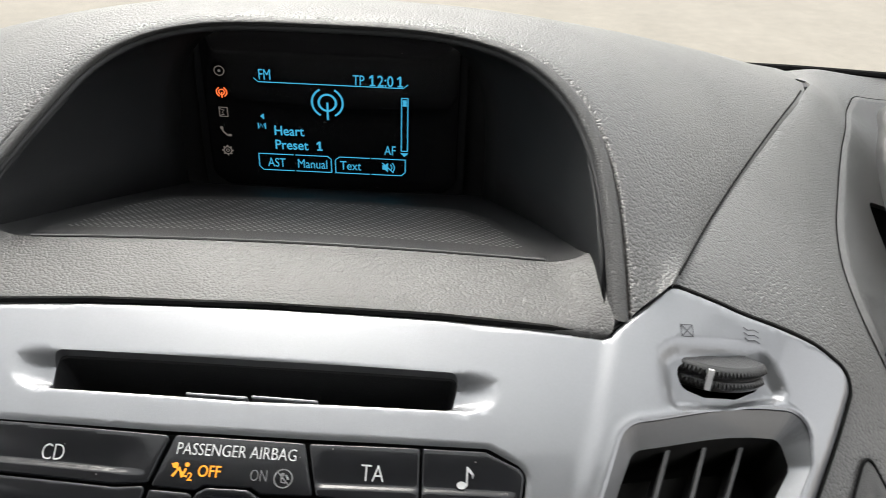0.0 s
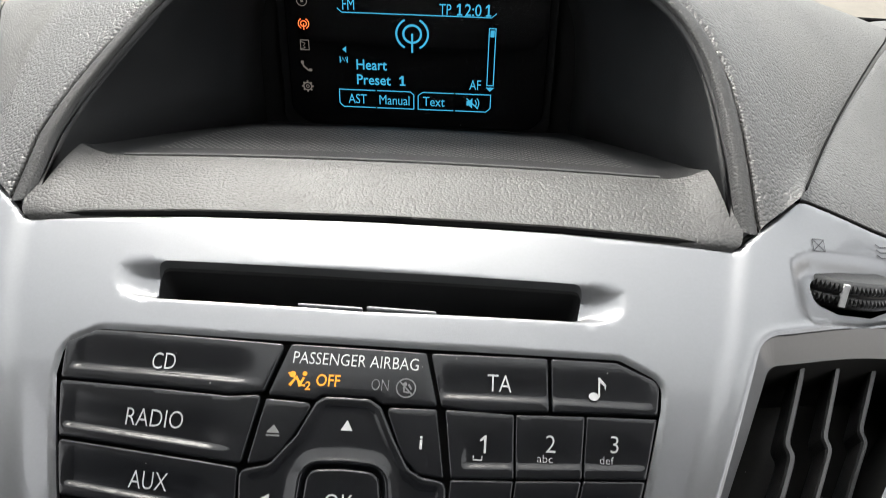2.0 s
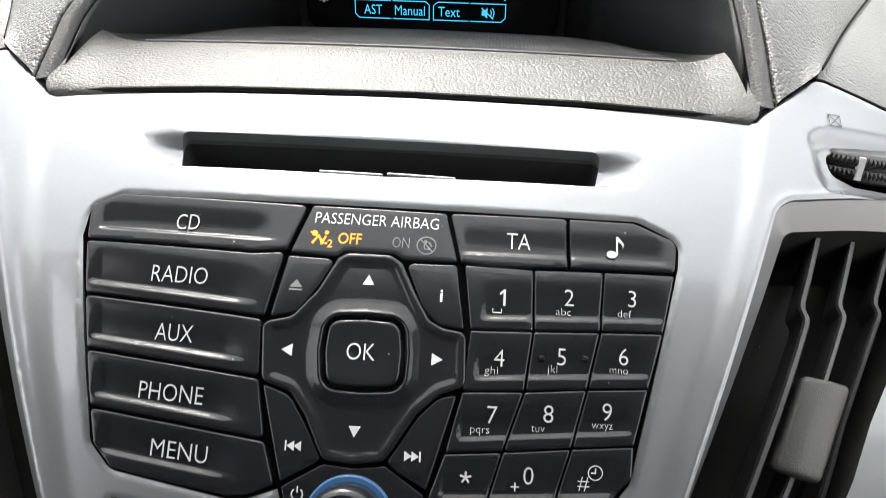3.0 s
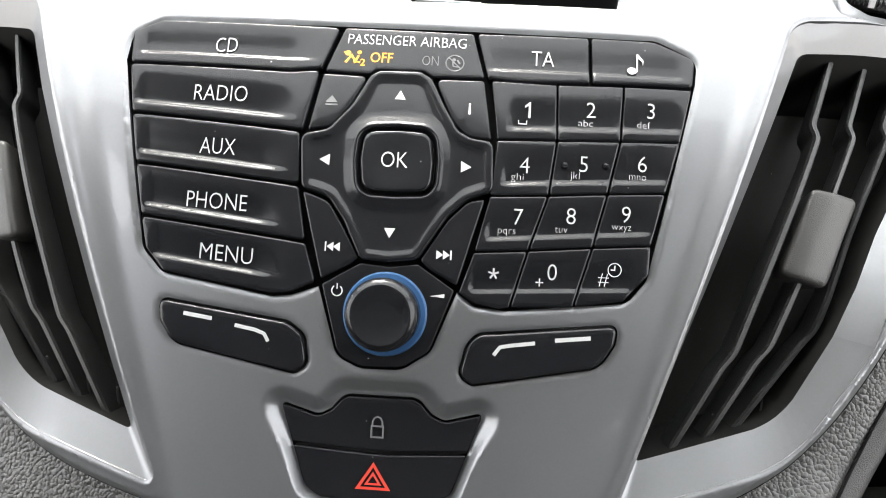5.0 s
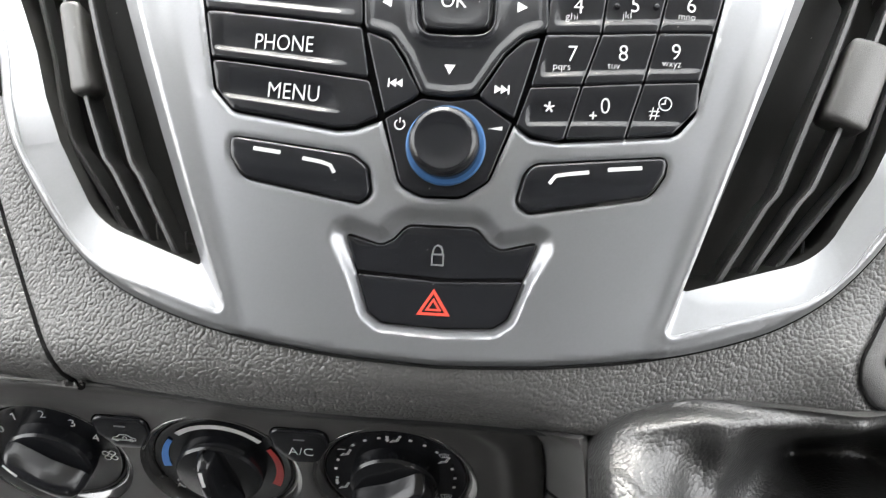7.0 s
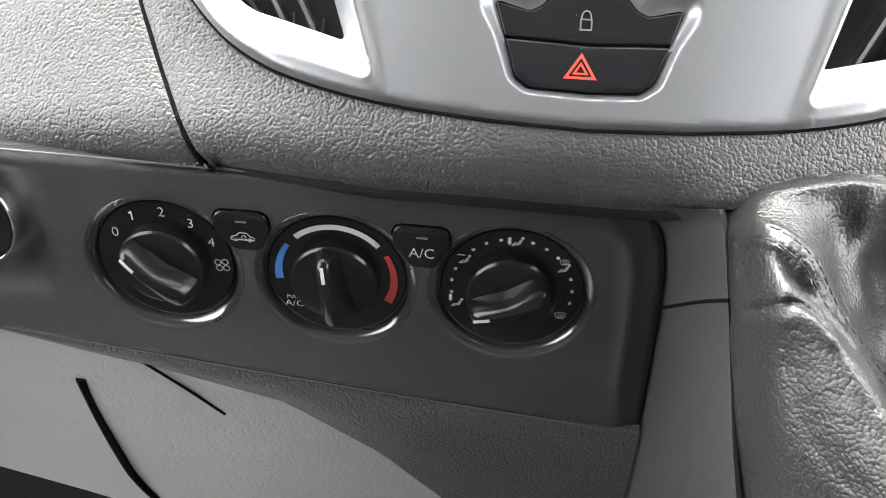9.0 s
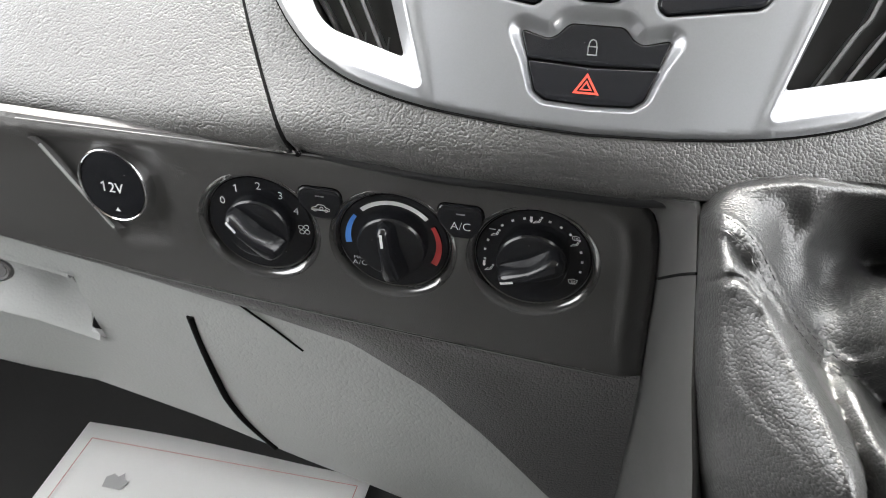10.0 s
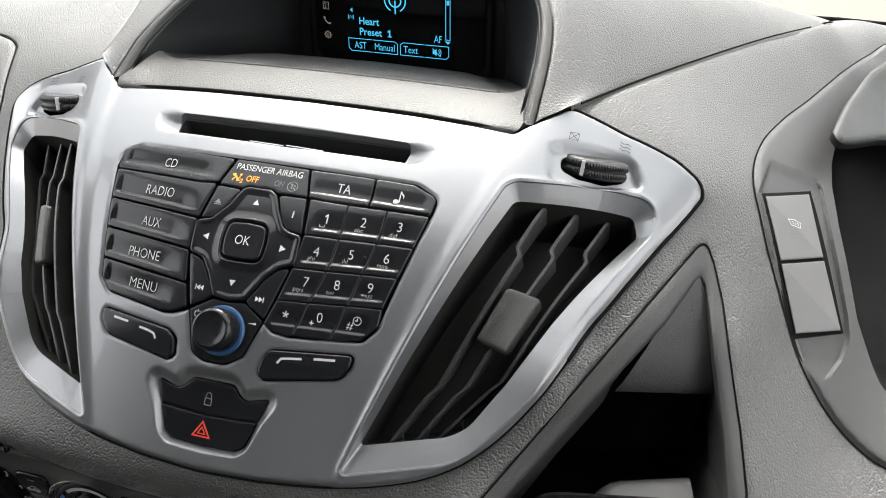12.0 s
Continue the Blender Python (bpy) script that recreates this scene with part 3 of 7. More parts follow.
low_right = to_xq([(-0.154, 0.108, 1.094), (-0.08, 0.101, 1.092), (0.03, 0.099, 1.092), (0.06, 0.10, 1.094), (0.14, 0.115, 1.094), (0.24, 0.124, 1.092), (0.30, 0.13, 1.085), (0.42, 0.22, 1.10), (0.62, 0.3, 1.12), (0.62, 0.80, 1.222), (0.52, 0.80, 1.2225), (0.415, 0.80, 1.223), (0.360, 0.80, 1.2165), (0.376, 0.730, 1.2345), (0.365, 0.690, 1.248), (0.237, 0.445, 1.276), (0.205, 0.380, 1.283), (0.176, 0.326, 1.289)])
mid_left = to_xq([(-0.176, 0.326, 1.289), (-0.205, 0.380, 1.283), (-0.237, 0.448, 1.276), (-0.30, 0.570, 1.264), (-0.365, 0.690, 1.248), (-0.41, 0.836, 1.2075), (-0.80, 0.79, 1.205)])
start = int(np.argmin(np.linalg.norm(hole - [170, -22], axis=1)))
loop_down = np.roll(hole, -start, axis=0)
loop_down = loop_down[:int(np.argmin(np.linalg.norm(loop_down - [-170, -22], axis=1))) + 1]
under_fascia = to_xq(on_fascia(loop_down[:, 0], loop_down[:, 1], -2.0))
centre_outline = np.concatenate([low_right, under_fascia, mid_left, SEAM[::-1] + [0.0008, 0.0004]])


def skin_part(name, loops, mat, parent, label="", depth=4.0, step=0.006, hfun=None, rings=()):
    loops = [dense(ccw(l), step) for l in loops]
    extra = list(rings)
    for i, l in enumerate(loops):
        extra += [inset(l, k if i == 0 else -k) for k in (0.0012, 0.003)]
    p, tri, ids = triangulated(loops, extra, step)
    d = np.min([distance(p, l) for l in loops], axis=0)
    h = -1.2 * (1 - smooth(d / 0.003))
    if hfun:
        h = h + hfun(p)
    v, f = skirted(on_skin(p[:, 0], p[:, 1], h), tri, ids, on_skin(p[:, 0], p[:, 1], h - depth))
    f = [tuple(reversed(a)) for a in f]
    return solid(name, v, f, mat, parent, label, 40)


LOW_LINE = to_xq([(-0.80, 0.2, 1.085), (-0.48, 0.165, 1.082), (-0.36, 0.142, 1.080), (-0.26, 0.119, 1.084), (-0.154, 0.108, 1.094), (-0.08, 0.101, 1.092), (0.03, 0.099, 1.092), (0.06, 0.10, 1.094), (0.14, 0.115, 1.094)])


def roll_under(p):
    """The skin's lower edge rolls in towards the heater panel."""
    d = np.clip(distance(p, LOW_LINE, False) / 0.021, 0, 1)
    return -18.0 * (1 - np.sqrt(np.clip(1 - (1 - d) ** 2, 0, 1))) * (1 - smooth((p[:, 0] - 0.025) / 0.04)) * (1 - 0.45 * smooth((-0.24 - p[:, 0]) / 0.10))


# the driver's side: outline of the switch surround and of the instrument opening
SUR = rounded([(0.4360, 1.4180), (0.4150, 1.3905), (0.3800, 1.3420), (0.3455, 1.2880), (0.3255, 1.2590), (0.3090, 1.2290), (0.3034, 1.2128), (0.2993, 1.1946), (0.2999, 1.1742), (0.3049, 1.1575), (0.3129, 1.1302), (0.3307, 1.0838), (0.3424, 1.0565), (0.3623, 1.0280), (0.3800, 1.0124), (0.3954, 1.0032), (0.50, 1.00), (0.60, 1.18), (0.56, 1.42)], [0.012] + [0.2] * 15 + [0.01, 0.01, 0.01], 5)
CLUS = rounded([(0.3800, 1.2900), (0.3727, 1.2623), (0.3642, 1.2246), (0.3629, 1.2008), (0.3665, 1.1657), (0.3795, 1.0968), (0.3897, 1.0657), (0.3975, 1.0479), (0.47, 1.03), (0.54, 1.15), (0.50, 1.28)], [0.006, 0.05, 0.05, 0.05, 0.05, 0.05, 0.05, 0.03, 0.01, 0.01, 0.01], 4)
FASCIA_XQ = to_xq(on_fascia(FASCIA_LOOP[:, 0], FASCIA_LOOP[:, 1], -2.0))


EDGE_GAP = on_fascia(FASCIA_LOOP[:, 0], FASCIA_LOOP[:, 1], -2.0) @ EN * 1000 - SKIN_H(FASCIA_XQ) * 1000
EDGE_GAP = np.where(FASCIA_LOOP[:, 1] > 0, np.clip(EDGE_GAP, -8, 8), 0)


def to_edge(p, d):
    """Close by the fascia the skin takes the height of its edge."""
    out = np.zeros(len(p))
    near = np.where(d < 0.024)[0]
    w = np.exp(-(np.linalg.norm(p[near][:, None] - FASCIA_XQ[None], axis=2) - d[near][:, None]) / 0.003)
    out[near] = (w @ EDGE_GAP) / w.sum(1) * (1 - smooth((d[near] - 0.004) / 0.02))
    return out


def centre_h(p):
    d = distance(p, FASCIA_XQ)
    return roll_under(p) + to_edge(p, d) - 0.5 * (1 - smooth(d / 0.0018)) - np.where(inside(p, FASCIA_XQ), 9.0 * smooth(d / 0.004), 0)


# the part of the skin round the fascia is cut where the fascia and the pocket lie
skin_part("centre_skin", [centre_outline, pocket_loop, inset(ccw(CLUS), -0.003)], GRAIN, dashboard, hfun=centre_h, rings=[FASCIA_XQ, inset(ccw(FASCIA_XQ), -0.0015), inset(ccw(FASCIA_XQ), -0.003), inset(ccw(FASCIA_XQ), -0.005)])
left_outline = np.concatenate([SEAM - [0.0008, 0.0004], to_xq([(-0.80, 0.2, 1.085), (-0.48, 0.165, 1.082), (-0.36, 0.142, 1.080), (-0.26, 0.119, 1.084)])])
skin_part("passenger_skin", [left_outline], GRAIN, dashboard, hfun=roll_under)

sm = catmull(SEAM, 8)
tube("seam_gap", on_skin(sm[:, 0], sm[:, 1], roll_under(sm) - 2.6), 0.0018, DARK, dashboard, "dark joint between the dashboard's halves")


# ---- the hood over the display ----
def arch(a, hgt, z0, y0, lean, n=3.5, k=49):
    """A flat-topped arch from the right foot to the left one, leaning back by lean for each metre of height."""
    t = np.linspace(0, math.pi, k)
    c, s = np.cos(t), np.sin(t)
    x = a * np.sign(c) * np.abs(c) ** (2 / n)
    z = hgt * np.abs(s) ** (2 / n)
    x = np.where(x < 0, x * (1 - 0.11 * smooth((z - 0.008) / 0.045)), x)
    return np.stack([x, y0 + lean * z, z0 + z], 1)


def spread(points, k=49):
    """A mirrored rail: points from the right foot to the top, spaced evenly by their given share of the half arch."""
    u = np.array([p[0] for p in points])
    p = np.array([p[1:] for p in points], float)
    t = np.linspace(0, 0.5, (k + 1) // 2)
    h = np.stack([np.interp(t, u, p[:, i]) for i in range(3)], 1)
    for _ in range(2):
        h[1:-1] = 0.25 * h[:-2] + 0.5 * h[1:-1] + 0.25 * h[2:]
    return np.concatenate([h, (h[:-1] * [-1, 1, 1])[::-1]])


hood = dashboard
lip_in = arch(0.1465, 0.0745, 1.2815, 0.305, 1.88)
lip_mid = arch(0.1490, 0.0765, 1.2815, 0.300, 1.88)
lip_out = arch(0.1530, 0.0782, 1.2810, 0.299, 1.90)
seam_in = arch(0.1550, 0.0780, 1.2800, 0.3015, 1.90)
back = np.stack([0.097 * np.sign(np.cos(t)) * np.abs(np.cos(t)) ** 0.5 for t in np.linspace(0, math.pi, 49)])
back = np.stack([back, np.full(49, 0.4885), 1.236 + 0.110 * np.abs(np.sin(np.linspace(0, math.pi, 49))) ** 0.5], 1)
wall_mid = lip_in * 0.5 + back * 0.5
wall_mid[:, 0] *= 1.06
wall_mid[:, 2] += 0.002
skin("display_cavity", catmull([back, wall_mid, lip_in + [0, 0.006, -0.0015], lip_in], 4), CAVITY, hood, "dark moulded recess round the display", thick=0.003)
skin("hood_lip", catmull([lip_in, lip_mid, lip_out, seam_in, seam_in + [0, 0.0012, -0.0022]], 4), FINE, hood, "smooth grey lip of the hood")
s2 = arch(0.1556, 0.0785, 1.2795, 0.302, 1.90)
mid_rail = spread([(0, 0.166, 0.311, 1.2855), (0.1, 0.181, 0.375, 1.302), (0.18, 0.188, 0.44, 1.319), (0.26, 0.178, 0.50, 1.330), (0.34, 0.135, 0.535, 1.337), (0.42, 0.07, 0.55, 1.340), (0.5, 0, 0.553, 1.341)])
far_rail = spread([(0, 0.1755, 0.319, 1.2885), (0.06, 0.190, 0.350, 1.2855), (0.12, 0.205, 0.383, 1.283), (0.18, 0.237, 0.448, 1.277), (0.26, 0.300, 0.570, 1.265), (0.31, 0.345, 0.655, 1.2535), (0.345, 0.392, 0.750, 1.2320), (0.42, 0.20, 0.75, 1.262), (0.5, 0, 0.76, 1.268)])
s3 = s2 * 0.82 + mid_rail * 0.18 + [0, 0, 0.0022]
q_rail = mid_rail * 0.5 + far_rail * 0.5 + np.array([0, 0, 0.004]) * np.sin(np.linspace(0, math.pi, 49))[:, None]
skin("hood_skin", catmull([s2 + [0, 0.001, -0.002], s2, s3, mid_rail, q_rail, far_rail, far_rail + [0, 0.002, -0.006]], 5), GRAIN, hood, "grained grey hood over the display")
for side in (far_rail[1:16], far_rail[33:48]):
    tube("hood_joint", side + [0, 0, -0.0006], 0.0009, DARK, hood, "thin dark joint beside the hood", n=6)
# the pad behind the hood, out to the windscreen's foot
edge_rail = np.array([(p[0] * 1.12, 0.858 - 0.09 * (p[0] / 0.86) ** 2, 1.2045) for p in far_rail])
skin("dash_back", [far_rail[8:41] + [0, 0.001, -0.002], far_rail[8:41] * 0.6 + edge_rail[8:41] * 0.4 + [0, 0, 0.002], edge_rail[8:41], edge_rail[8:41] + [0, 0.02, -0.01]], GRAIN, hood)

block("back_wall", (-0.105, 0.4900, 1.222), (0.105, 0.4960, 1.338), CAVITY, hood, 0.001)

# the sill in front of the display: rolled edge, trim strip, perforated speaker cover
def floor_row(y, z, half_w, bow=0.0, rise=0.0, k=61):
    """A row of the sill from left to right; its ends turn up by rise into the hood's lip."""
    u = np.linspace(-1, 1, k)
    e = smooth((np.abs(u) - 0.80) / 0.20)
    return np.stack([half_w * u, y + bow * (1 - u * u) + 0.55 * rise * e, z + rise * e * e], 1)


front_rows = [floor_row(0.2920, 1.2735, 0.1425, 0.003), floor_row(0.2924, 1.2770, 0.1440, 0.004), floor_row(0.2942, 1.2794, 0.1470, 0.005), floor_row(0.302, 1.2808, 0.1490, 0.006, 0.0015), floor_row(0.315, 1.2822, 0.1495, 0.007, 0.004), floor_row(0.328, 1.2834, 0.1492, 0.007, 0.006), floor_row(0.3375, 1.2836, 0.1488, 0.007, 0.007)]
skin("sill", catmull(front_rows, 5), FINE, hood, "stippled grey sill below the display")
shelf_rows = [floor_row(0.3376, 1.2834, 0.1488, 0.007, 0.007), floor_row(0.352, 1.2790, 0.1485, 0.006, 0.006), floor_row(0.40, 1.2660, 0.138, 0.003), floor_row(0.489, 1.2360, 0.108, 0.0)]
skin("shelf", catmull(shelf_rows, 5), CAVITY, hood, "black shelf in front of the display")


def on_sill(x, v, h=0.0):
    """The sloping floor in front of the display: x in millimetres, v millimetres back from its front edge."""
    x, v, h = np.broadcast_arrays(np.asarray(x, float) / 1000, np.asarray(v, float) / 1000, np.asarray(h, float) / 1000)
    u = np.clip(x / 0.145, -1, 1)
    return np.stack([x, 0.3385 + 0.007 * (1 - u * u) + v, 1.2836 - 0.235 * v + h], -1)


grille = thing("speaker_grille", "dark perforated speaker cover on the sill below the display", "speaker")
gl = [(-124, 0), (-60, -0.5), (0, -0.5), (60, -0.5), (124, 0), (112, 32), (98, 58), (80, 72), (0, 76), (-80, 72), (-98, 58), (-112, 32)]
plate_loop = dense(rounded(gl, 6, 4), 6)
sheet("cover", [plate_loop], CAVITY, grille, None, 2.0, 8.0, on_sill, rings=(1.0,))
hv, hf = [], []
dots = []
for r in range(27):
    for c in range(-60, 61):
        dots.append((c * 3.3 + (1.65 if r % 2 else 0), 15.5 + r * 2.1))
dots = np.array(dots)
il = inset(ccw(plate_loop), 6.0)
dots = dots[inside(dots, il)]
for (x, v) in dots:
    a = np.radians(np.arange(6) * 60)
    b = len(hv)
    hv += list(on_sill(x + 0.85 * np.cos(a), v + 0.62 * np.sin(a), 0.12))
    hf.append(tuple(b + i for i in range(6)))
solid("perforation", hv, hf, DOT, grille, "pale rims of the perforation", 0, kind="stuff")
tube("trim_line", on_sill(np.linspace(-121, 121, 30), np.full(30, 0.6), 0.25), 0.0005, GREY, grille, "thin pale edge strip")

# the display
display = thing("display_screen", "small lit car display with cyan menu text on black glass", "display")


def on_glass(x, s, h=0.0):
    """The display's glass: x across, s down from 1.33 m, in millimetres."""
    x, s, h = np.broadcast_arrays(np.asarray(x, float) / 1000, np.asarray(s, float) / 1000, np.asarray(h, float) / 1000)
    return np.stack([x, 0.4860 - h, 1.33 - s], -1)


screen_loop = rounded([(-77, -10), (77, -10), (77, 84), (70, 92), (-68, 92), (-77, 84)], [6, 6, 8, 8, 8, 8], 4)
key("glass", screen_loop, GLOSS, display, -3.0, 0.0, 0.8, None, 20.0, on_glass)
key("screen_frame", rounded([(-82, -14), (82, -14), (82, 92), (74, 97), (-74, 97), (-82, 92)], 8, 4), CAVITY, display, -4.0, -1.0, 1.0, None, 20.0, on_glass)


def lit(text, x, s, cap, sq=0.8, align="LEFT", bold=0.0, mat=None):
    return lettering("lit_text", text, x, s, cap, mat or CYAN, display, 0.4, 0.0, on_glass, align, sq, None, bold)


def litmark(polys, x=0, s=0, mat=None, scale=1.0, name="lit_symbol"):
    return marks(name, polys, x, s, mat or CYAN, display, 0.4, on_glass, scale)


def bar(x0, s0, x1, s1):
    return [(x0, s0), (x1, s0), (x1, s1), (x0, s1)]


lit("FM", -43.5, 20.5, 6.6, 0.66)
lit("TP", 13.0, 21.5, 6.4, 0.68)
lit("2:0", 27.6, 21.6, 6.8, 0.82, bold=0.05)
for ox in (24.8, 41.4):
    litmark([[(-0.55, 0), (0.55, 0), (0.55, -6.8), (-0.5, -6.8), (-1.8, -5.5), (-1.8, -4.4), (-0.55, -5.3)], [(-1.6, -0.9), (1.6, -0.9), (1.6, 0), (-1.6, 0)]], ox, 21.6, name="lit_digit")
litmark([stroke([(-46.2, 19.6), (-43.6, 22.0), (43.2, 22.2), (46.0, 19.8)], 0.6)], name="header_line")
litmark(ring(0, 0, 5.2, 1.3) + [stroke(arc(0, 0, 9.3, -62, 62), 1.2), stroke(arc(0, 0, 9.3, 118, 242), 1.2), bar(-0.6, -0.2, 0.6, 11.2)], -2.6, 33.5, name="radio_symbol")
litmark([[(-44.2, 44.2), (-41.8, 42.2), (-41.8, 46.2)]])
litmark([stroke([(-45.8 + i * 0.85, 50.4 + (1.3 if i % 2 else -1.3)) for i in range(6)], 0.5), bar(-46.0, 48.6, -45.4, 52.4), bar(-41.7, 48.6, -41.1, 52.4)])
lit("Heart", -36.5, 56.2, 6.2, 0.88, bold=0.12)
lit("Preset", -36.5, 65.6, 6.2, 0.90, bold=0.12)
litmark([[(-0.65, 0), (0.65, 0), (0.65, -6.2), (-0.5, -6.2), (-1.9, -5.0), (-1.9, -3.8), (-0.65, -4.6)], [(-1.7, -0.9), (1.7, -0.9), (1.7, 0), (-1.7, 0)]], -8.4, 65.6, name="lit_digit")
lit("AF", 31.8, 66.4, 6.2, 0.7)
litmark([bar(42.0, 28.2, 46.4, 28.8), bar(42.0, 28.2, 42.6, 63.6), bar(45.8, 28.2, 46.4, 63.6), bar(42.0, 63.0, 46.4, 63.6), bar(43.0, 29.6, 45.4, 33.6)], name="scroll_bar")
litmark([[(41.6, 64.6), (46.8, 64.6), (44.2, 67.2)]])
litmark([bar(-47.3, 69.0, -25.0, 69.6), bar(-24.0, 69.0, -3.6, 69.6), stroke([(-3.8, 69.3), (-1.6, 71.2), (-1.6, 80.4)], 0.6), stroke([(-47.0, 69.6), (-47.0, 78.0), (-44.6, 80.4)], 0.6), bar(-44.6, 80.1, -25.0, 80.7), bar(-24.0, 80.1, -1.4, 80.7)], name="button_frame")
litmark([bar(3.6, 69.0, 22.6, 69.6), bar(23.6, 69.0, 45.2, 69.6), stroke([(3.8, 69.3), (1.0, 71.4), (1.0, 80.4)], 0.6), stroke([(44.9, 69.3), (44.9, 78.0), (42.4, 80.4)], 0.6), bar(0.8, 80.1, 22.6, 80.7), bar(23.6, 80.1, 42.6, 80.7)], name="button_frame")
lit("AST", -36.0, 78.0, 6.0, 0.75, "CENTER")
lit("Manual", -13.5, 78.0, 6.0, 0.78, "CENTER")
lit("Text", 10.5, 78.0, 6.0, 0.8, "CENTER")
litmark([[(30.5, 73.6), (32.0, 73.6), (34.0, 71.8), (34.0, 78.4), (32.0, 76.6), (30.5, 76.6)], stroke([(30.4, 72.0), (37.6, 78.6)], 0.7), stroke(arc(33.4, 75.1, 3.0, -45, 45), 0.6), stroke(arc(33.4, 75.1, 4.6, -45, 45), 0.6)], name="mute_symbol")
# the column of source symbols
litmark(ring(0, 0, 2.9, 0.55) + ring(0, 0, 0.5, 0.7, 12), -66.5, 16.2, ICON, name="disc_symbol")
litmark(ring(0, 0, 1.7, 0.55) + [stroke(arc(0, 0, 3.1, -62, 62), 0.55), stroke(arc(0, 0, 3.1, 118, 242), 0.55), bar(-0.3, 0, 0.3, 3.6)], -66.3, 29.6, ORANGE, name="radio_symbol")
litmark([bar(-2.4, -3.2, 2.6, -2.7), bar(2.1, -3.2, 2.6, 3.2), bar(-2.4, 2.7, 2.6, 3.2), bar(-2.9, -3.2, -2.4, 3.2), stroke([(-2.4, -2.0), (0.2, -1.0), (-1.0, 0.4), (0.2, 1.6), (-2.4, 2.4)], 0.5)], -66.3, 42.4, ICON, name="note_symbol")
litmark([stroke([(-2.6, -2.8), (-1.4, 0.4), (1.0, 2.4), (2.8, 2.6)], 1.0), bar(-3.2, -3.2, -1.4, -1.4), bar(1.4, 1.6, 3.4, 3.2)], -66.3, 55.4, ICON, name="phone_symbol")
litmark(ring(0, 0, 2.4, 0.7) + ring(0, 0, 0.9, 0.5, 12) + [bar(-0.5, -0.5, 0.5, 0.5) + np.array([3.1 * math.cos(a), 3.1 * math.sin(a)]) for a in np.radians(np.arange(8) * 45)], -66.3, 68.2, ICON, name="gear_symbol")


# ---- the silver fascia ----
fascia = thing("centre_fascia", "silver-painted plastic fascia round the radio controls", "fascia")
KEYPAD_HOLE = rounded([(-99, 51.5), (-30, 54), (26, 54.5), (95.5, 53.5), (111, 61), (110, 72), (93, 150), (86, 158.8), (42, 163.8), (31, 162.8), (24.5, 158), (16.3, 180), (6, 187), (-9, 187.2), (-18, 183.2), (-25.8, 158.2), (-36, 162), (-43, 162.8), (-86, 156), (-94.5, 147), (-111, 70), (-110.5, 58)], [6, 0, 0, 6, 6, 0, 6, 6, 3, 3, 0, 6, 8, 8, 6, 0, 3, 3, 6, 6, 0, 6], 4)
SLOT_HOLE = rounded([(-83.5, 20.5), (0, 21.8), (83.5, 22.3), (80.5, 39.2), (0, 40.6), (-81, 38.2)], [3, 0, 3, 3, 0, 3], 4)
SLOT_WIDE = rounded([(-101, 20.3), (0, 20.6), (101, 22.3), (100.5, 36), (90, 40), (0, 41.6), (-90, 39), (-99, 34)], [3, 0, 3, 6, 8, 0, 8, 6], 4)
HAZARD_HOLE = rounded([(-38.6, 201.4), (-24, 205.6), (-19.5, 203), (-14.5, 197.2), (12.5, 197.2), (17.5, 203), (22, 205.4), (36.4, 201.6), (26, 232.5), (20.5, 236.6), (0, 237.6), (-23, 236.6), (-28.5, 232.5)], [1.5, 4, 4, 5, 5, 4, 4, 1.5, 4, 4, 0, 4, 4], 4)
CALL_L = rounded([(-86.6, 165), (-36, 171.2), (-29.5, 176), (-27.8, 187), (-33, 190.8), (-80.5, 182.4), (-86.0, 174)], [3, 6, 5, 4, 3, 8, 4], 4)
CALL_R = rounded([(83.8, 166.4), (32, 172), (28.5, 177), (26, 188), (31.5, 191.6), (77.2, 183.2), (82.6, 174.5)], [3, 6, 5, 4, 3, 8, 4], 4)
VENT_OUT = [(150, 39), (238.5, 23.5), (237, 50), (183, 174), (152, 218), (85.5, 236.5)]
VENT_IN = [(154.5, 46.5), (225.5, 35.0), (229.5, 49), (169, 168), (149, 203.5), (92.5, 219.5)]
VENT_R_OUT, VENT_R_IN = [11, 9, 11, 34, 40, 2.5], [6, 4, 7, 26, 26, 1.5]
LEFT_OUT, LEFT_IN = [(155.5, 39)] + VENT_OUT[1:], [(161, 47)] + VENT_IN[1:5] + [(99, 219.5)]
WHEEL_HOLE = [(175, 8.5), (190, 4.4), (209, 4.4), (217, 7.5), (215.5, 16.5), (204, 22.8), (188, 23.4), (177.5, 19.5)]


def mirrored(p):
    return np.asarray(p, float) * [-1, 1]


vent_hole = rounded(VENT_OUT, VENT_R_OUT, 6)
left_hole = mirrored(rounded(LEFT_OUT, VENT_R_OUT, 6))
wheel_hole = rounded(WHEEL_HOLE, 5, 3)
wheel_left = mirrored(wheel_hole) - [6.5, 0]
WHEEL_WIDE = rounded([(165, 4), (175, -1), (222, -1), (232, 21), (200, 33), (168, 34)], 8, 4)
ridge_line = np.array([(143, -4), (134, 40), (112, 120), (92, 190), (78, 240)], float)


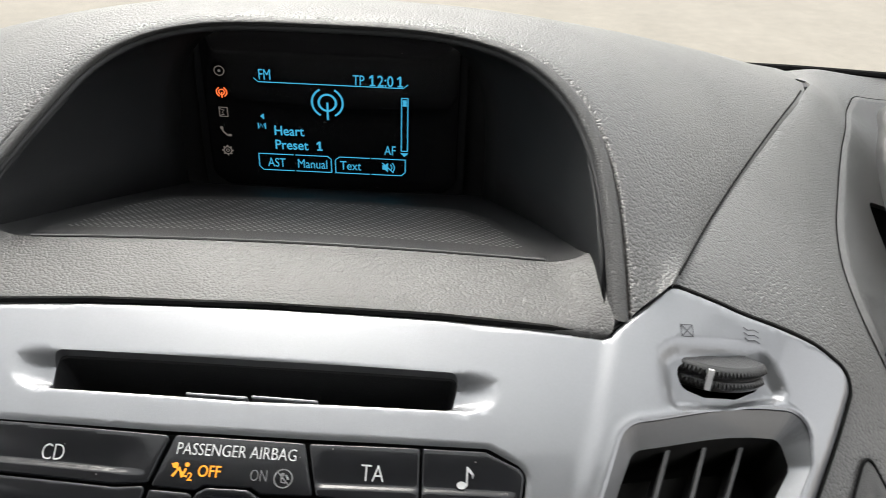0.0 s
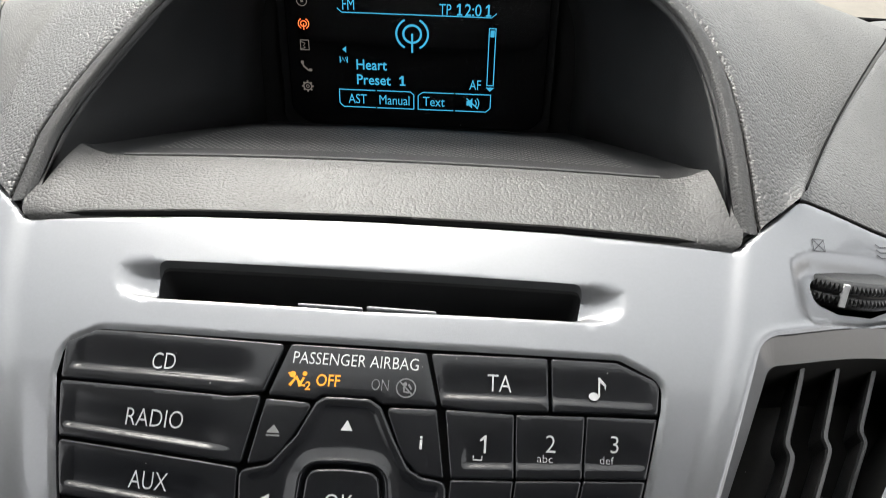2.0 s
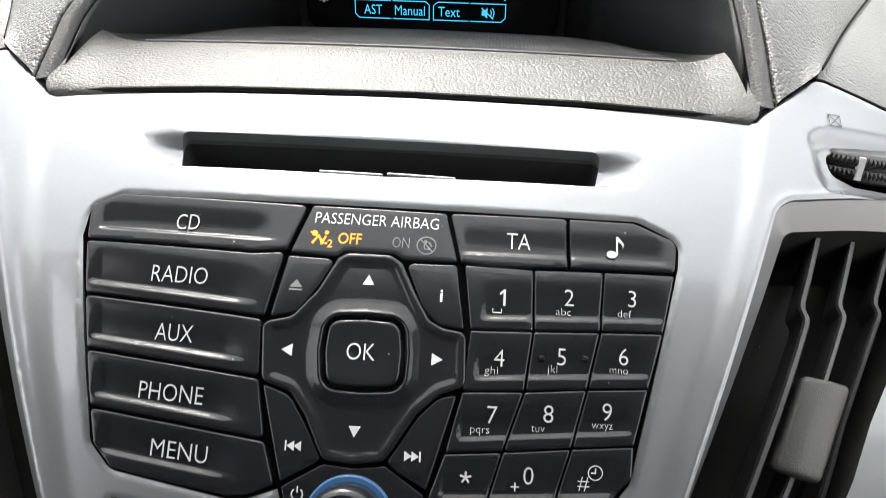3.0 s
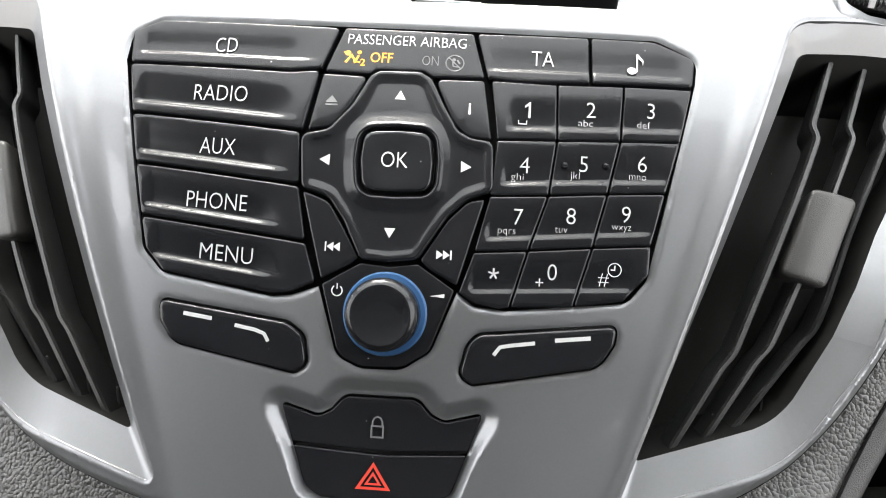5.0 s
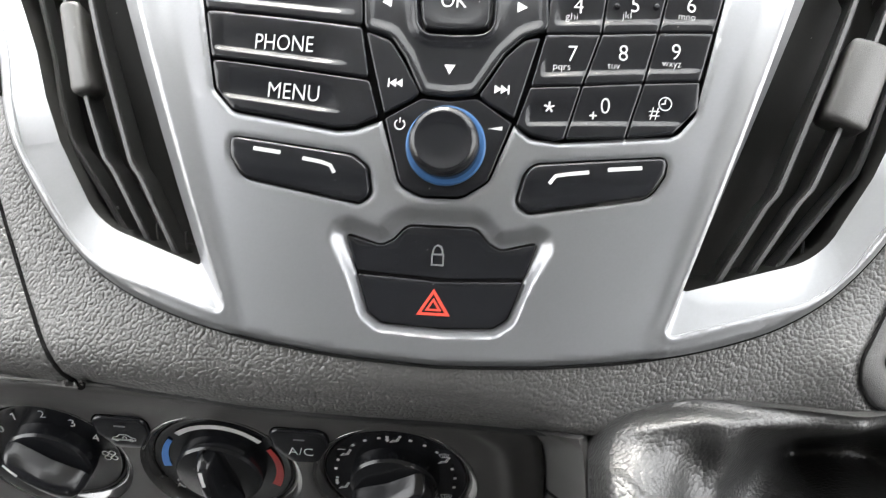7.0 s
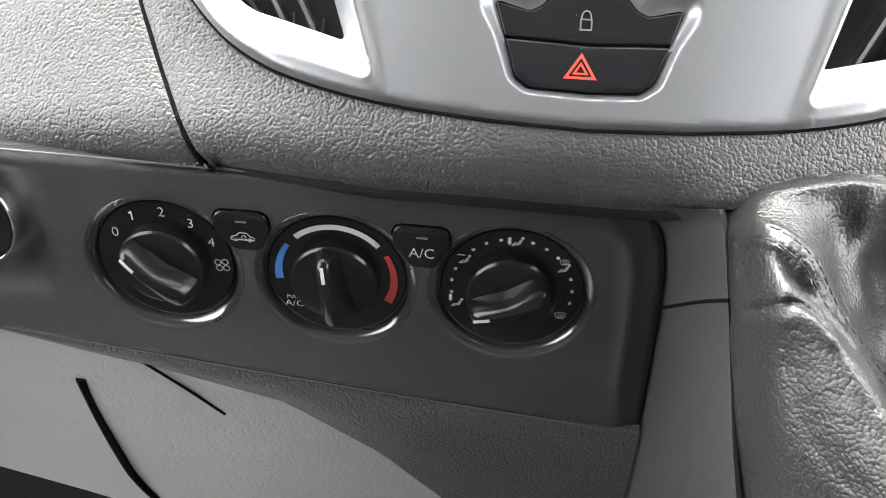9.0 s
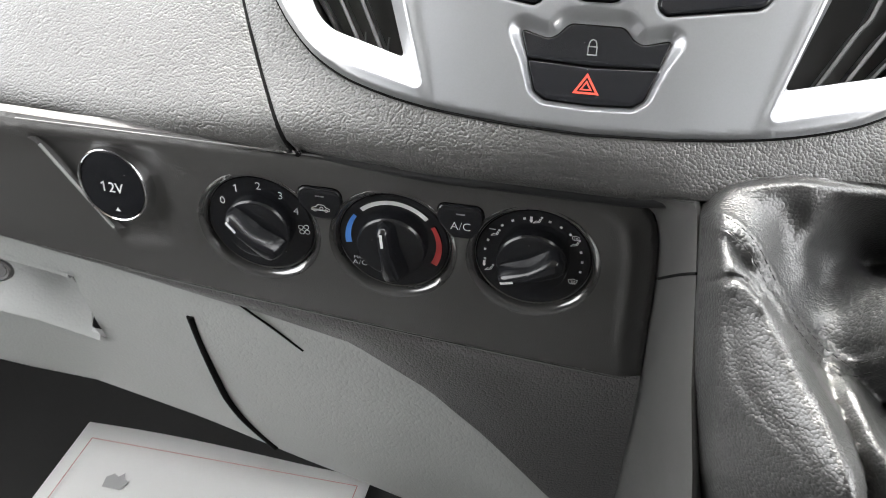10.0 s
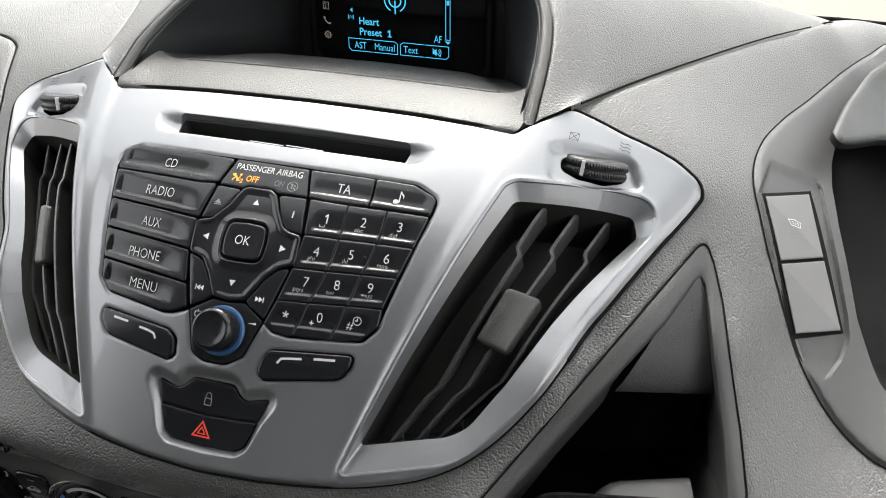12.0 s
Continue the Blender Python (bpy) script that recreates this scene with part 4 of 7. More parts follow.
def fascia_h(p):
    ax = np.abs(p[:, 0])
    q = np.stack([np.where(p[:, 0] < 0, ax - 6.5, ax), p[:, 1]], 1)
    d = distance(p, FASCIA_LOOP)
    h = -2.4 * (1 - smooth(d / 4.0)) ** 2
    # outer wings stand a little proud
    side = ax - np.interp(p[:, 1], ridge_line[:, 1], ridge_line[:, 0])
    h = h + 2.2 * smooth(side / 9.0)
    # shallow scoops at both ends of the slot
    wide = inside(p, SLOT_WIDE)
    dw = distance(p, SLOT_WIDE)
    h = h - np.where(wide, smooth(dw / 6.0) * (0.8 + 5.0 * smooth((101 - ax) / 20.0)), 0)
    dk = distance(p, KEYPAD_HOLE)
    h = h - 0.9 * (1 - smooth(dk / 1.8))
    dh = distance(p, HAZARD_HOLE)
    h = h - 4.6 * (1 - smooth(dh / np.interp(p[:, 1], [199, 207, 217, 238], [8.0, 7.5, 4.4, 3.2])))
    for c in (CALL_L, CALL_R):
        h = h - 0.7 * (1 - smooth(distance(p, c) / 1.4))
    ww = inside(q, WHEEL_WIDE)
    h = h - np.where(ww, 5.0 * smooth(distance(q, WHEEL_WIDE) / 7.0), 0)
    dv = np.minimum(distance(p, vent_hole), distance(p, left_hole))
    return h + 0.8 * (1 - smooth(dv / 5.0)) - 1.0 * (1 - smooth(dv / 1.5))


holes = [KEYPAD_HOLE, SLOT_HOLE, HAZARD_HOLE, CALL_L, CALL_R, vent_hole, left_hole, wheel_hole, wheel_left]
holes = [dense(ccw(h), 1.2 if h is HAZARD_HOLE else 2.2) for h in holes]
feature = [inset(ccw(SLOT_WIDE), d) for d in (0.0, 1.0, 2.0, 3.0)]
for m in (1, -1):
    feature += [inset(ccw(WHEEL_WIDE), d) * [m, 1] - [6.5 if m < 0 else 0, 0] for d in (0, 2, 4, 6)]
feature += [dense(inset(ccw(HAZARD_HOLE), -d), 1.3) for d in (0.35, 0.8, 1.4, 2.0, 2.7, 3.4, 4.5, 5.3, 6.1, 6.9, 7.7)]
feature += [dense(inset(ccw(l), -d), 2.2) for l in (vent_hole, left_hole) for d in (0.5, 1.0, 1.6, 2.6, 3.8, 5.2)]
sheet("panel", [dense(FASCIA_LOOP, 4.0)] + holes, SILVER, fascia, fascia_h, 5.0, 2.6, points=feature, label="curved silver-painted panel")

# the dark joint round the panel
joint = inset(ccw(FASCIA_LOOP), -0.5)
joint = np.concatenate([joint, joint[:4]])
upper = np.where(joint[:, 1] < 150)[0]
cut = int(np.argmax(np.diff(upper))) + 1 if np.diff(upper).max() > 1 else 0
upper = np.concatenate([upper[cut:], upper[:cut]]) if cut else upper
tube("joint", on_fascia(joint[upper, 0], joint[upper, 1], -1.0), 0.0016, DARK, fascia, "dark joint round the fascia", n=6)
tube("fine_joint", on_fascia(joint[:, 0], joint[:, 1], -2.0), 0.0007, DARK, fascia, n=6)

# the disc slot
sl = ccw(SLOT_HOLE)
duct("slot_throat", sl, sl * [0.965, 0.55] + [0, 12.0], -7.0, -30.0, CAVITY, fascia, label="dark throat of the disc slot", closed=True, mid=2)
for x0, x1 in ((-25.5, -0.6), (0.9, 27.5)):
    key("slot_bar", rounded([(x0, 36.6), (x1, 37.3), (x1, 38.4), (x0, 37.7)], 0.4, 2), SILVER, fascia, -9.0, -2.4, 0.4, None, 3.0)

# ---- radio keypad ----
keypad = thing("radio_keypad", "black radio keypad with white printed labels, dusty", "keypad")
duct("recess", inset(ccw(KEYPAD_HOLE), 0.0), inset(ccw(KEYPAD_HOLE), 0.3), -0.6, -5.0, DARK, keypad)
p_, t_, i_ = triangulated([dense(ccw(KEYPAD_HOLE), 5)], [], 6.0)
solid("base_plate", on_fascia(p_[:, 0], p_[:, 1], -4.0), t_[:, ::-1], DARK, keypad)


def scoop(x0, x1, s_mid, slope, wide=1.1, deep=1.3, ramp=8.0):
    """A face that sinks towards its lower side, where a narrow ledge brings it up again along the given line."""
    def f(p):
        e = p[:, 1] - s_mid - slope * (p[:, 0] - (x0 + x1) / 2)
        along = smooth((p[:, 0] - x0) / 3.0) * smooth((x1 - p[:, 0]) / ramp)
        return -deep * along * smooth((e + 13.0) / 12.5) * (1 - smooth(e / wide))
    x = np.arange(x0, x1, 1.1)
    rows = [np.stack([x, s_mid + slope * (x - (x0 + x1) / 2) + e], 1) for e in (-0.5, 0.0, wide * 0.33, wide * 0.66, wide, wide + 0.5)]
    return f, rows


LEFT_KEYS = [
    ("CD", [(-110, 57.5), (-99, 52.3), (-26.2, 55.8), (-31.6, 74.6), (-44, 75.8), (-108.5, 71.9)], -70.6, 67.2, 0, 71.0, 0.055),
    ("RADIO", [(-108.5, 72.3), (-44, 76.2), (-32.0, 75.2), (-36.2, 100.2), (-104.4, 93.3)], -69.8, 88.6, 2.2, 94.2, 0.103),
    ("AUX", [(-104.3, 93.9), (-37.0, 100.8), (-35.4, 121.2), (-100.2, 113.7)], -68.4, 110.2, 2.6, 114.8, 0.114),
    ("PHONE", [(-100.1, 114.3), (-35.6, 121.8), (-31.5, 142.2), (-95.9, 134.2)], -66.6, 131.4, 3.2, 135.6, 0.125),
    ("MENU", [(-95.8, 134.8), (-31.4, 142.8), (-26.8, 157), (-36, 161.2), (-43, 161.9), (-85.5, 155.4), (-93, 147)], -61.4, 151.0, 4.2, 154.8, 0.13),
]
for text, loop, tx, ts, tilt, ridge, slope in LEFT_KEYS:
    loop = rounded(loop, 1.6, 3)
    f, fl = scoop(min(p[0] for p in loop) + 4, -37 if text != "CD" else -31, ridge - 3.2, slope, 2.3, 1.7, 16.0)
    k = key("key", inset(ccw(loop), 0.2), KEY, keypad, -3.5, 1.2, 0.8, f, 1.3, points=fl)
    lettering("legend", text, tx, ts, 6.1, WHITE, k, 1.75, tilt, hfun=f, width={"CD": 8.8, "RADIO": 21.2, "AUX": 14.0, "PHONE": 23.6, "MENU": 20.6}[text])

air = key("airbag_panel", inset(ccw(rounded([(-24.6, 55.4), (25.5, 56.2), (30.8, 76.4), (11, 76.8), (7.5, 74.6), (-10.5, 74.6), (-13, 76.6), (-30.6, 75.6)], 1.2, 3)), 0.2), KEY, keypad, -3.5, 0.7, 0.7, None, 2.5)
lettering("legend", "PASSENGER AIRBAG", 0.0, 63.4, 4.6, WHITE, air, 0.85, 0.6, bold=-0.04, width=45.6)
lettering("lit_text", "OFF", -9.1, 71.2, 4.3, AMBER, air, 0.85, 0, bold=0.06, width=8.6)
marks("lit_symbol", [arc(-2.6, -2.0, 1.2, 0, 360, 10)[:-1], stroke([(-3.2, 2.2), (-1.0, -1.2), (0.6, 2.4)], 1.1), stroke([(-4.2, -2.6), (0.6, 0.8)], 0.6), arc(1.8, -2.4, 0.9, 0, 360, 10)[:-1], stroke([(1.6, -1.0), (0.6, 1.8), (2.4, 2.0)], 0.9)], -19.6, 69.4, AMBER, air, 0.85)
lettering("lit_text", "2", -16.2, 72.9, 3.0, AMBER, air, 0.85, 0, bold=0.06)
lettering("legend", "ON", 9.6, 71.8, 4.3, GREYPRINT, air, 0.85, 0, width=6.2)
marks("symbol", ring(0, 0, 3.4, 0.5) + [stroke([(-2.3, -2.3), (2.3, 2.3)], 0.5), arc(-0.4, -1.4, 0.8, 0, 360, 8)[:-1], stroke([(-0.8, -0.4), (-0.6, 1.4), (1.2, 1.6)], 0.6), stroke([(0.8, -1.4), (2.0, 0.4)], 0.7)], 18.9, 70.3, GREYPRINT, air, 0.85)

ej = key("key", inset(ccw(rounded([(-30.8, 76.4), (-13, 77.2), (-18, 88), (-23.8, 97), (-27, 98.8), (-34.6, 100)], [1, 2, 6, 5, 3, 1], 3)), 0.2), KEY, keypad, -3.5, 0.9, 0.8, None, 2.5)
marks("legend", [stroke([(-2.2, 0.6), (0, -2.0), (2.2, 0.6), (-2.2, 0.6)], 0.4), [(-2.4, 1.3), (2.4, 1.3), (2.4, 1.9), (-2.4, 1.9)]], -26.3, 88.1, DOT, ej, 1.05)
inf = key("key", inset(ccw(rounded([(11.8, 77.4), (30.6, 77), (34.5, 101.2), (25, 100.2), (19.5, 95), (16.5, 88.5)], [2, 1, 1, 4, 5, 5], 3)), 0.2), KEY, keypad, -3.5, 0.9, 0.8, None, 2.5)
lettering("legend", "i", 25.6, 91.4, 4.6, WHITE, inf, 1.05, 0, bold=0.14)
NAV = rounded([(-9, 74.9), (6.5, 74.9), (11, 77.6), (16.5, 88.8), (22, 98.2), (27, 100.8), (35.2, 101.8), (36, 120.8), (27, 124.2), (20, 131), (10, 147.2), (-0.5, 148.8), (-11.2, 147.9), (-18.2, 134), (-24.4, 125.6), (-34.8, 122.6), (-36.8, 101.7), (-26.5, 99.3), (-18.5, 89.5), (-12.6, 77)], [3, 3, 2, 6, 4, 3, 3, 3, 5, 5, 3, 0, 3, 5, 5, 3, 3, 4, 6, 2], 3)
OKC = (0.0, 111.5)
ok_loop = rounded([(OKC[0] - 12.6, 100.6), (OKC[0], 99.8), (OKC[0] + 12.0, 100.4), (OKC[0] + 13.4, 111), (OKC[0] + 13.0, 122.2), (OKC[0], 123.0), (OKC[0] - 11.8, 122.6), (OKC[0] - 13.2, 111.5)], [4, 0, 4, 0, 4, 0, 4, 0], 4)
ok_wide = inset(ccw(ok_loop), -1.7)


def nav_h(p):
    """A sunk well for the middle button with a thin raised rim, and four shallow dished petals."""
    d, inn = distance(p, ok_wide), inside(p, ok_wide)
    rim = np.where(inn, -3.4 * smooth(d / 1.0), 0.75 * np.exp(-((d - 0.9) / 0.9) ** 2))
    dish = -1.1 * smooth((distance(p, NAV) - 1.8) / 3.0) * smooth((d - 2.0) / 4.0)
    return rim + np.where(inn, 0, dish)


nav = key("direction_pad", inset(ccw(NAV), 0.2), KEY, keypad, -3.5, 1.9, 1.0, nav_h, 1.2, points=[dense(inset(ccw(ok_wide), d), 0.9) for d in (-2.6, -1.9, -1.3, -0.9, -0.5, -0.1, 0.3, 0.7, 1.1)])
for poly, x, s in (([(-2.1, 1.7), (0, -2.1), (2.1, 1.7)], -0.6, 85.0), ([(-2.1, -1.8), (2.1, -1.8), (0, 2.0)], -0.9, 137.8), ([(-2.0, 0), (1.9, -2.2), (1.9, 2.2)], -26.8, 111.4), ([(2.0, 0), (-1.9, -2.2), (-1.9, 2.2)], 25.5, 112.0)):
    marks("legend", [poly], x, s, WHITE, nav, 2.05, hfun=nav_h)
okb = key("ok_button", ok_loop, KEY, keypad, -3.5, 3.0, 1.0, lambda p: 0.5 * smooth(((p[:, 0] - OKC[0]) / 13) ** 2 + ((p[:, 1] - OKC[1]) / 12) ** 2) - 0.4, 1.6)
lettering("legend", "OK", -0.7, 114.0, 5.9, WHITE, okb, 2.85, 0, width=9.8)
prev = key("key", inset(ccw(rounded([(-34.5, 123), (-24, 126.6), (-18.2, 135.4), (-11.4, 147.2), (-14.5, 150), (-25.2, 156)], [1, 6, 6, 1.5, 1, 1], 3)), 0.2), KEY, keypad, -3.5, 0.9, 0.8, None, 2.5)
nxt = key("key", inset(ccw(rounded([(10.4, 147.2), (19.8, 131.8), (26.5, 124.8), (33.4, 123.2), (24.6, 156), (14, 150.5)], [1.5, 6, 6, 1, 1, 1], 3)), 0.2), KEY, keypad, -3.5, 0.9, 0.8, None, 2.5)
skip = [[(-0.2, 0), (2.4, -1.7), (2.4, 1.7)], [(-2.6, 0), (0, -1.7), (0, 1.7)], [(-3.2, -1.7), (-2.6, -1.7), (-2.6, 1.7), (-3.2, 1.7)]]
marks("legend", skip, -21.0, 143.7, WHITE, prev, 1.05)
marks("legend", [mirrored(p) for p in skip], 18.9, 144.8, WHITE, nxt, 1.05)

ta = rounded([(26.6, 56.3), (69.6, 55.4), (70.2, 75.9), (45, 77.4), (40, 77.2), (31.6, 76.3)], 1.2, 3)
no = rounded([(70.2, 55.4), (94.5, 54.9), (110.2, 61.6), (108.8, 74.2), (70.8, 75.9)], [1, 3, 4, 2, 1], 3)
f, fl = scoop(30, 108, 70.4, -0.02, 2.2, 1.3, 7.0)
k = key("key", inset(ccw(ta), 0.2), KEY, keypad, -3.5, 1.2, 0.9, f, 1.5, points=fl)
lettering("legend", "TA", 52.1, 69.4, 6.2, WHITE, k, 1.75, 0, hfun=f, width=8.7)
k = key("key", inset(ccw(no), 0.2), KEY, keypad, -3.5, 1.2, 0.9, f, 1.5, points=fl)
marks("legend", [arc(-1.2, 3.0, 1.5, 0, 360, 14)[:-1] * [1.25, 1], [(0.1, 3.2), (0.1, -4.0), (0.75, -4.0), (0.75, 3.2)], [(0.1, -4.0), (0.75, -4.0), (3.0, -1.4), (2.6, 0.6), (2.3, -1.0), (0.7, -2.2)]], 87.4, 65.6, WHITE, k, 1.75, hfun=f)

# number keys: corners of the four rows
GX = [[(33.0, 77.0), (57.9, 77.2), (82.9, 76.0), (108.6, 75.0)], [(36.2, 100.9), (58.4, 99.9), (81.8, 98.5), (104.0, 97.2)], [(34.6, 122.3), (56.0, 121.0), (77.5, 119.0), (98.8, 117.3)], [(29.8, 143.2), (49.4, 141.6), (72.6, 139.2), (94.0, 137.2)], [(24.9, 158.2), (43.6, 162.6), (66.4, 161.2), (90.0, 155.6)]]
CAPS = [["1", "2", "3"], ["4", "5", "6"], ["7", "8", "9"], ["*", "0", "#"]]
ONE = np.array([(0.02, 0), (0.16, 0), (0.16, -1.0), (0.06, -1.0), (-0.20, -0.78), (-0.20, -0.63), (0.02, -0.78)])
CAP_AT = [[(47.3, 91.4), (70.6, 89.8), (93.0, 88.4)], [(46.9, 113.0), (68.4, 111.2), (89.9, 109.6)], [(45.2, 132.4), (64.4, 131.0), (84.4, 129.1)], [(37.4, 150.6), (58.4, 151.8), (77.0, 152.5)]]
SUB_AT = {"abc": (68.7, 93.3, 5.4), "def": (90.3, 92.4, 4.9), "ghi": (44.3, 115.7, 4.6), "jkl": (65.3, 113.9, 3.3), "mno": (88.3, 112.7, 6.3), "pqrs": (41.4, 135.8, 6.4), "tuv": (61.0, 134.3, 4.5), "wxyz": (82.9, 132.0, 7.2)}
SUBS = [["", "abc", "def"], ["ghi", "jkl", "mno"], ["pqrs", "tuv", "wxyz"], ["", "", ""]]
for r in range(4):
    for c in range(3):
        a, b, d, e = GX[r][c], GX[r][c + 1], GX[r + 1][c + 1], GX[r + 1][c]
        lower = [d, e] if r < 3 else ([d, (40, 163.4), (31, 161.8), e] if c == 0 else ([(84.5, 158.2), e] if c == 2 else [d, e]))
        loop = rounded([a, b] + ([(93.6, 148)] if (r == 3 and c == 2) else []) + lower, 1.0, 3)
        lo, hi = GX[r + 1][0][0] + 3, GX[r][3][0] - 3
        mid = np.array(e) * 0.5 + np.array(d) * 0.5
        sl_ = (d[1] - e[1]) / (d[0] - e[0])
        row_s = np.interp((lo + hi) / 2, [q[0] for q in GX[r + 1]], [q[1] for q in GX[r + 1]])
        row_k = (GX[r + 1][3][1] - GX[r + 1][0][1]) / (GX[r + 1][3][0] - GX[r + 1][0][0]) if r < 3 else -0.06
        f0, fl = scoop(lo, hi, (row_s if r < 3 else 160.2) - 5.7, row_k, 2.2, 1.3, 6.0)
        k = key("key", inset(ccw(loop), 0.2), KEY, keypad, -3.5, 1.2, 0.8, f0, 1.5, points=fl)
        cx, cs = CAP_AT[r][c]
        if CAPS[r][c] == "*":
            marks("legend", [stroke([(2.0 * math.cos(t), 2.0 * math.sin(t)), (0, 0)], 0.7) for t in np.radians([-90, -18, 54, 126, 198])], cx, cs, WHITE, k, 1.75, hfun=f0)
        elif CAPS[r][c] == "#":
            lettering("legend", "#", cx, cs, 4.8, WHITE, k, 1.75, 0, hfun=f0)
            marks("legend", ring(0, 0, 2.4, 0.4) + [[(-0.25, -1.6), (0.25, -1.6), (0.25, 0.2), (-0.25, 0.2)], [(-1.5, -0.2), (0.2, -0.2), (0.2, 0.25), (-1.5, 0.25)]], 80.9, 146.8, WHITE, k, 1.75, hfun=f0)
        elif CAPS[r][c] == "1":
            marks("legend", [ONE], cx, cs, WHITE, k, 1.75, hfun=f0, scale=5.9)
        else:
            lettering("legend", CAPS[r][c], cx, cs, 5.9, WHITE, k, 1.75, 0, hfun=f0, squeeze=0.95)
            if SUBS[r][c]:
                sx, sy, sw = SUB_AT[SUBS[r][c]]
                lettering("legend", SUBS[r][c], sx, sy, 2.7, WHITE, k, 1.75, 0, hfun=f0, width=sw)
        if CAPS[r][c] == "1":
            marks("legend", [stroke([(-1.5, -0.8), (-1.5, 0.6), (1.5, 0.6), (1.5, -0.8)], 0.4)], 45.4, 93.3, WHITE, k, 1.75, hfun=f0)
        if CAPS[r][c] == "0":
            marks("legend", [[(-1.4, -0.25), (1.4, -0.25), (1.4, 0.25), (-1.4, 0.25)], [(-0.25, -1.4), (0.25, -1.4), (0.25, 1.4), (-0.25, 1.4)]], 54.0, 152.8, WHITE, k, 1.75, hfun=f0)
        if CAPS[r][c] == "5":
            for px, ps in ((61.4, 109.2), (76.5, 108.3)):
                pip = on_fascia(px, ps, 1.0 + float(f0(np.array([[px, ps]]))[0]))
                turned("pip", [(0.0014, -0.0008), (0.0013, 0.0006), (0.0009, 0.0013), (0.0001, 0.0015)], KEY, k, pip, (0, -0.66, 0.75), 12)

# ---- volume knob ----
volume = thing("volume_knob", "round black volume knob in a blue ring", "knob")
key("knob_panel", inset(ccw(rounded([(-25, 157.2), (-11, 148.8), (-0.5, 149.6), (10.2, 148.2), (24, 157.2), (15.9, 180), (6, 186.4), (-9, 186.6), (-17.6, 183)], [1, 2, 0, 2, 1, 5, 7, 7, 6], 4)), 0.3), KEY, volume, -3.5, 0.2, 0.6, None, 3.0)
kc = on_fascia(-0.8, 167.0, 0.0)
kn = on_fascia(-0.8, 167.0, 1.0) - kc
turned("ring", [(0.0152, -0.001), (0.0152, 0.0010), (0.0146, 0.0018), (0.0128, 0.0018), (0.0126, 0.0)], BLUERING, volume, kc, kn, 48)
turned("cap", [(0.0130, 0.0), (0.0130, 0.0100), (0.0128, 0.0120), (0.0123, 0.0135), (0.0115, 0.0146), (0.0105, 0.0151), (0.0096, 0.0150), (0.0088, 0.0146), (0.005, 0.0143), (0.0002, 0.0142)], KEY, volume, kc, kn, 48)
marks("legend", [stroke(arc(0, 0, 1.9, -55, 235, 18), 0.5), [(-0.25, -2.6), (0.25, -2.6), (0.25, -0.6), (-0.25, -0.6)]], -18.8, 159.5, WHITE, volume, 0.35)
marks("legend", [[(-2.8, 0.3), (2.6, -0.7), (2.6, 0.8)]], 17.6, 159.5, WHITE, volume, 0.35)

# ---- call buttons ----
def call_h(p):
    """The button's face falls off towards its lower edge."""
    return -0.6 * smooth((p[:, 1] - 176) / 10)


for loop, sg in ((CALL_L, -1), (CALL_R, 1)):
    b = thing("call_button", "long black telephone button with a white handset mark", "button", "call buttons")
    lp = ccw(loop)
    duct("recess", lp, inset(lp, 0.2), -0.6, -4.5, DARK, b)
    cx = lp[:, 0].mean()
    cb = key("button_cap", inset(lp, 0.9), KEY, b, -4.0, 2.2, 1.1, call_h, 1.5)
    if sg < 0:
        marks("legend", [stroke([(-5.6, -0.7), (5.6, 0.7)], 1.5)], -70.0, 171.4, WHITE, cb, 2.42, hfun=call_h)
        marks("legend", [stroke([(-6.6, -1.6), (1.0, -0.4), (4.6, 0.8), (6.2, 3.6)], 1.4)], -49.0, 175.6, WHITE, cb, 2.42, hfun=call_h)
    else:
        marks("legend", [stroke([(6.4, -0.7), (-6.4, 0.7)], 1.5)], 66.8, 172.6, WHITE, cb, 2.42, hfun=call_h)
        marks("legend", [stroke([(8.4, -1.8), (0.0, -0.6), (-4.0, 0.2), (-6.2, 3.2)], 1.4)], 45.0, 176.4, WHITE, cb, 2.42, hfun=call_h)

# ---- lock and hazard switches ----
hazard = thing("hazard_switch", "black central-locking and hazard switch pair with red triangle", "switch")
lp = ccw(HAZARD_HOLE)
duct("recess", lp, inset(lp, 0.2), -4.6, -9.0, DARK, hazard)
lock = key("lock_button", inset(ccw(rounded([(-38.4, 202), (-24, 206), (-19.3, 203.4), (-14.3, 197.8), (12.3, 197.8), (17.3, 203.4), (22, 205.8), (36, 202.2), (31.6, 216.4), (0, 218.0), (-33.6, 216.4)], [1, 4, 4, 5, 5, 4, 4, 1, 0.8, 0, 0.8], 4)), 0.3), KEY, hazard, -8.0, -3.4, 0.5, None, 3.0)
hzb = key("hazard_button", inset(ccw(rounded([(-33.4, 217.2), (0, 218.8), (31.4, 217.2), (25.8, 232.5), (20.3, 236.2), (0, 237.2), (-22.8, 236.2), (-28.2, 232.5)], [0.8, 0, 0.8, 4, 4, 0, 4, 4], 4)), 0.3), KEY, hazard, -8.0, -3.0, 0.6, None, 3.0)
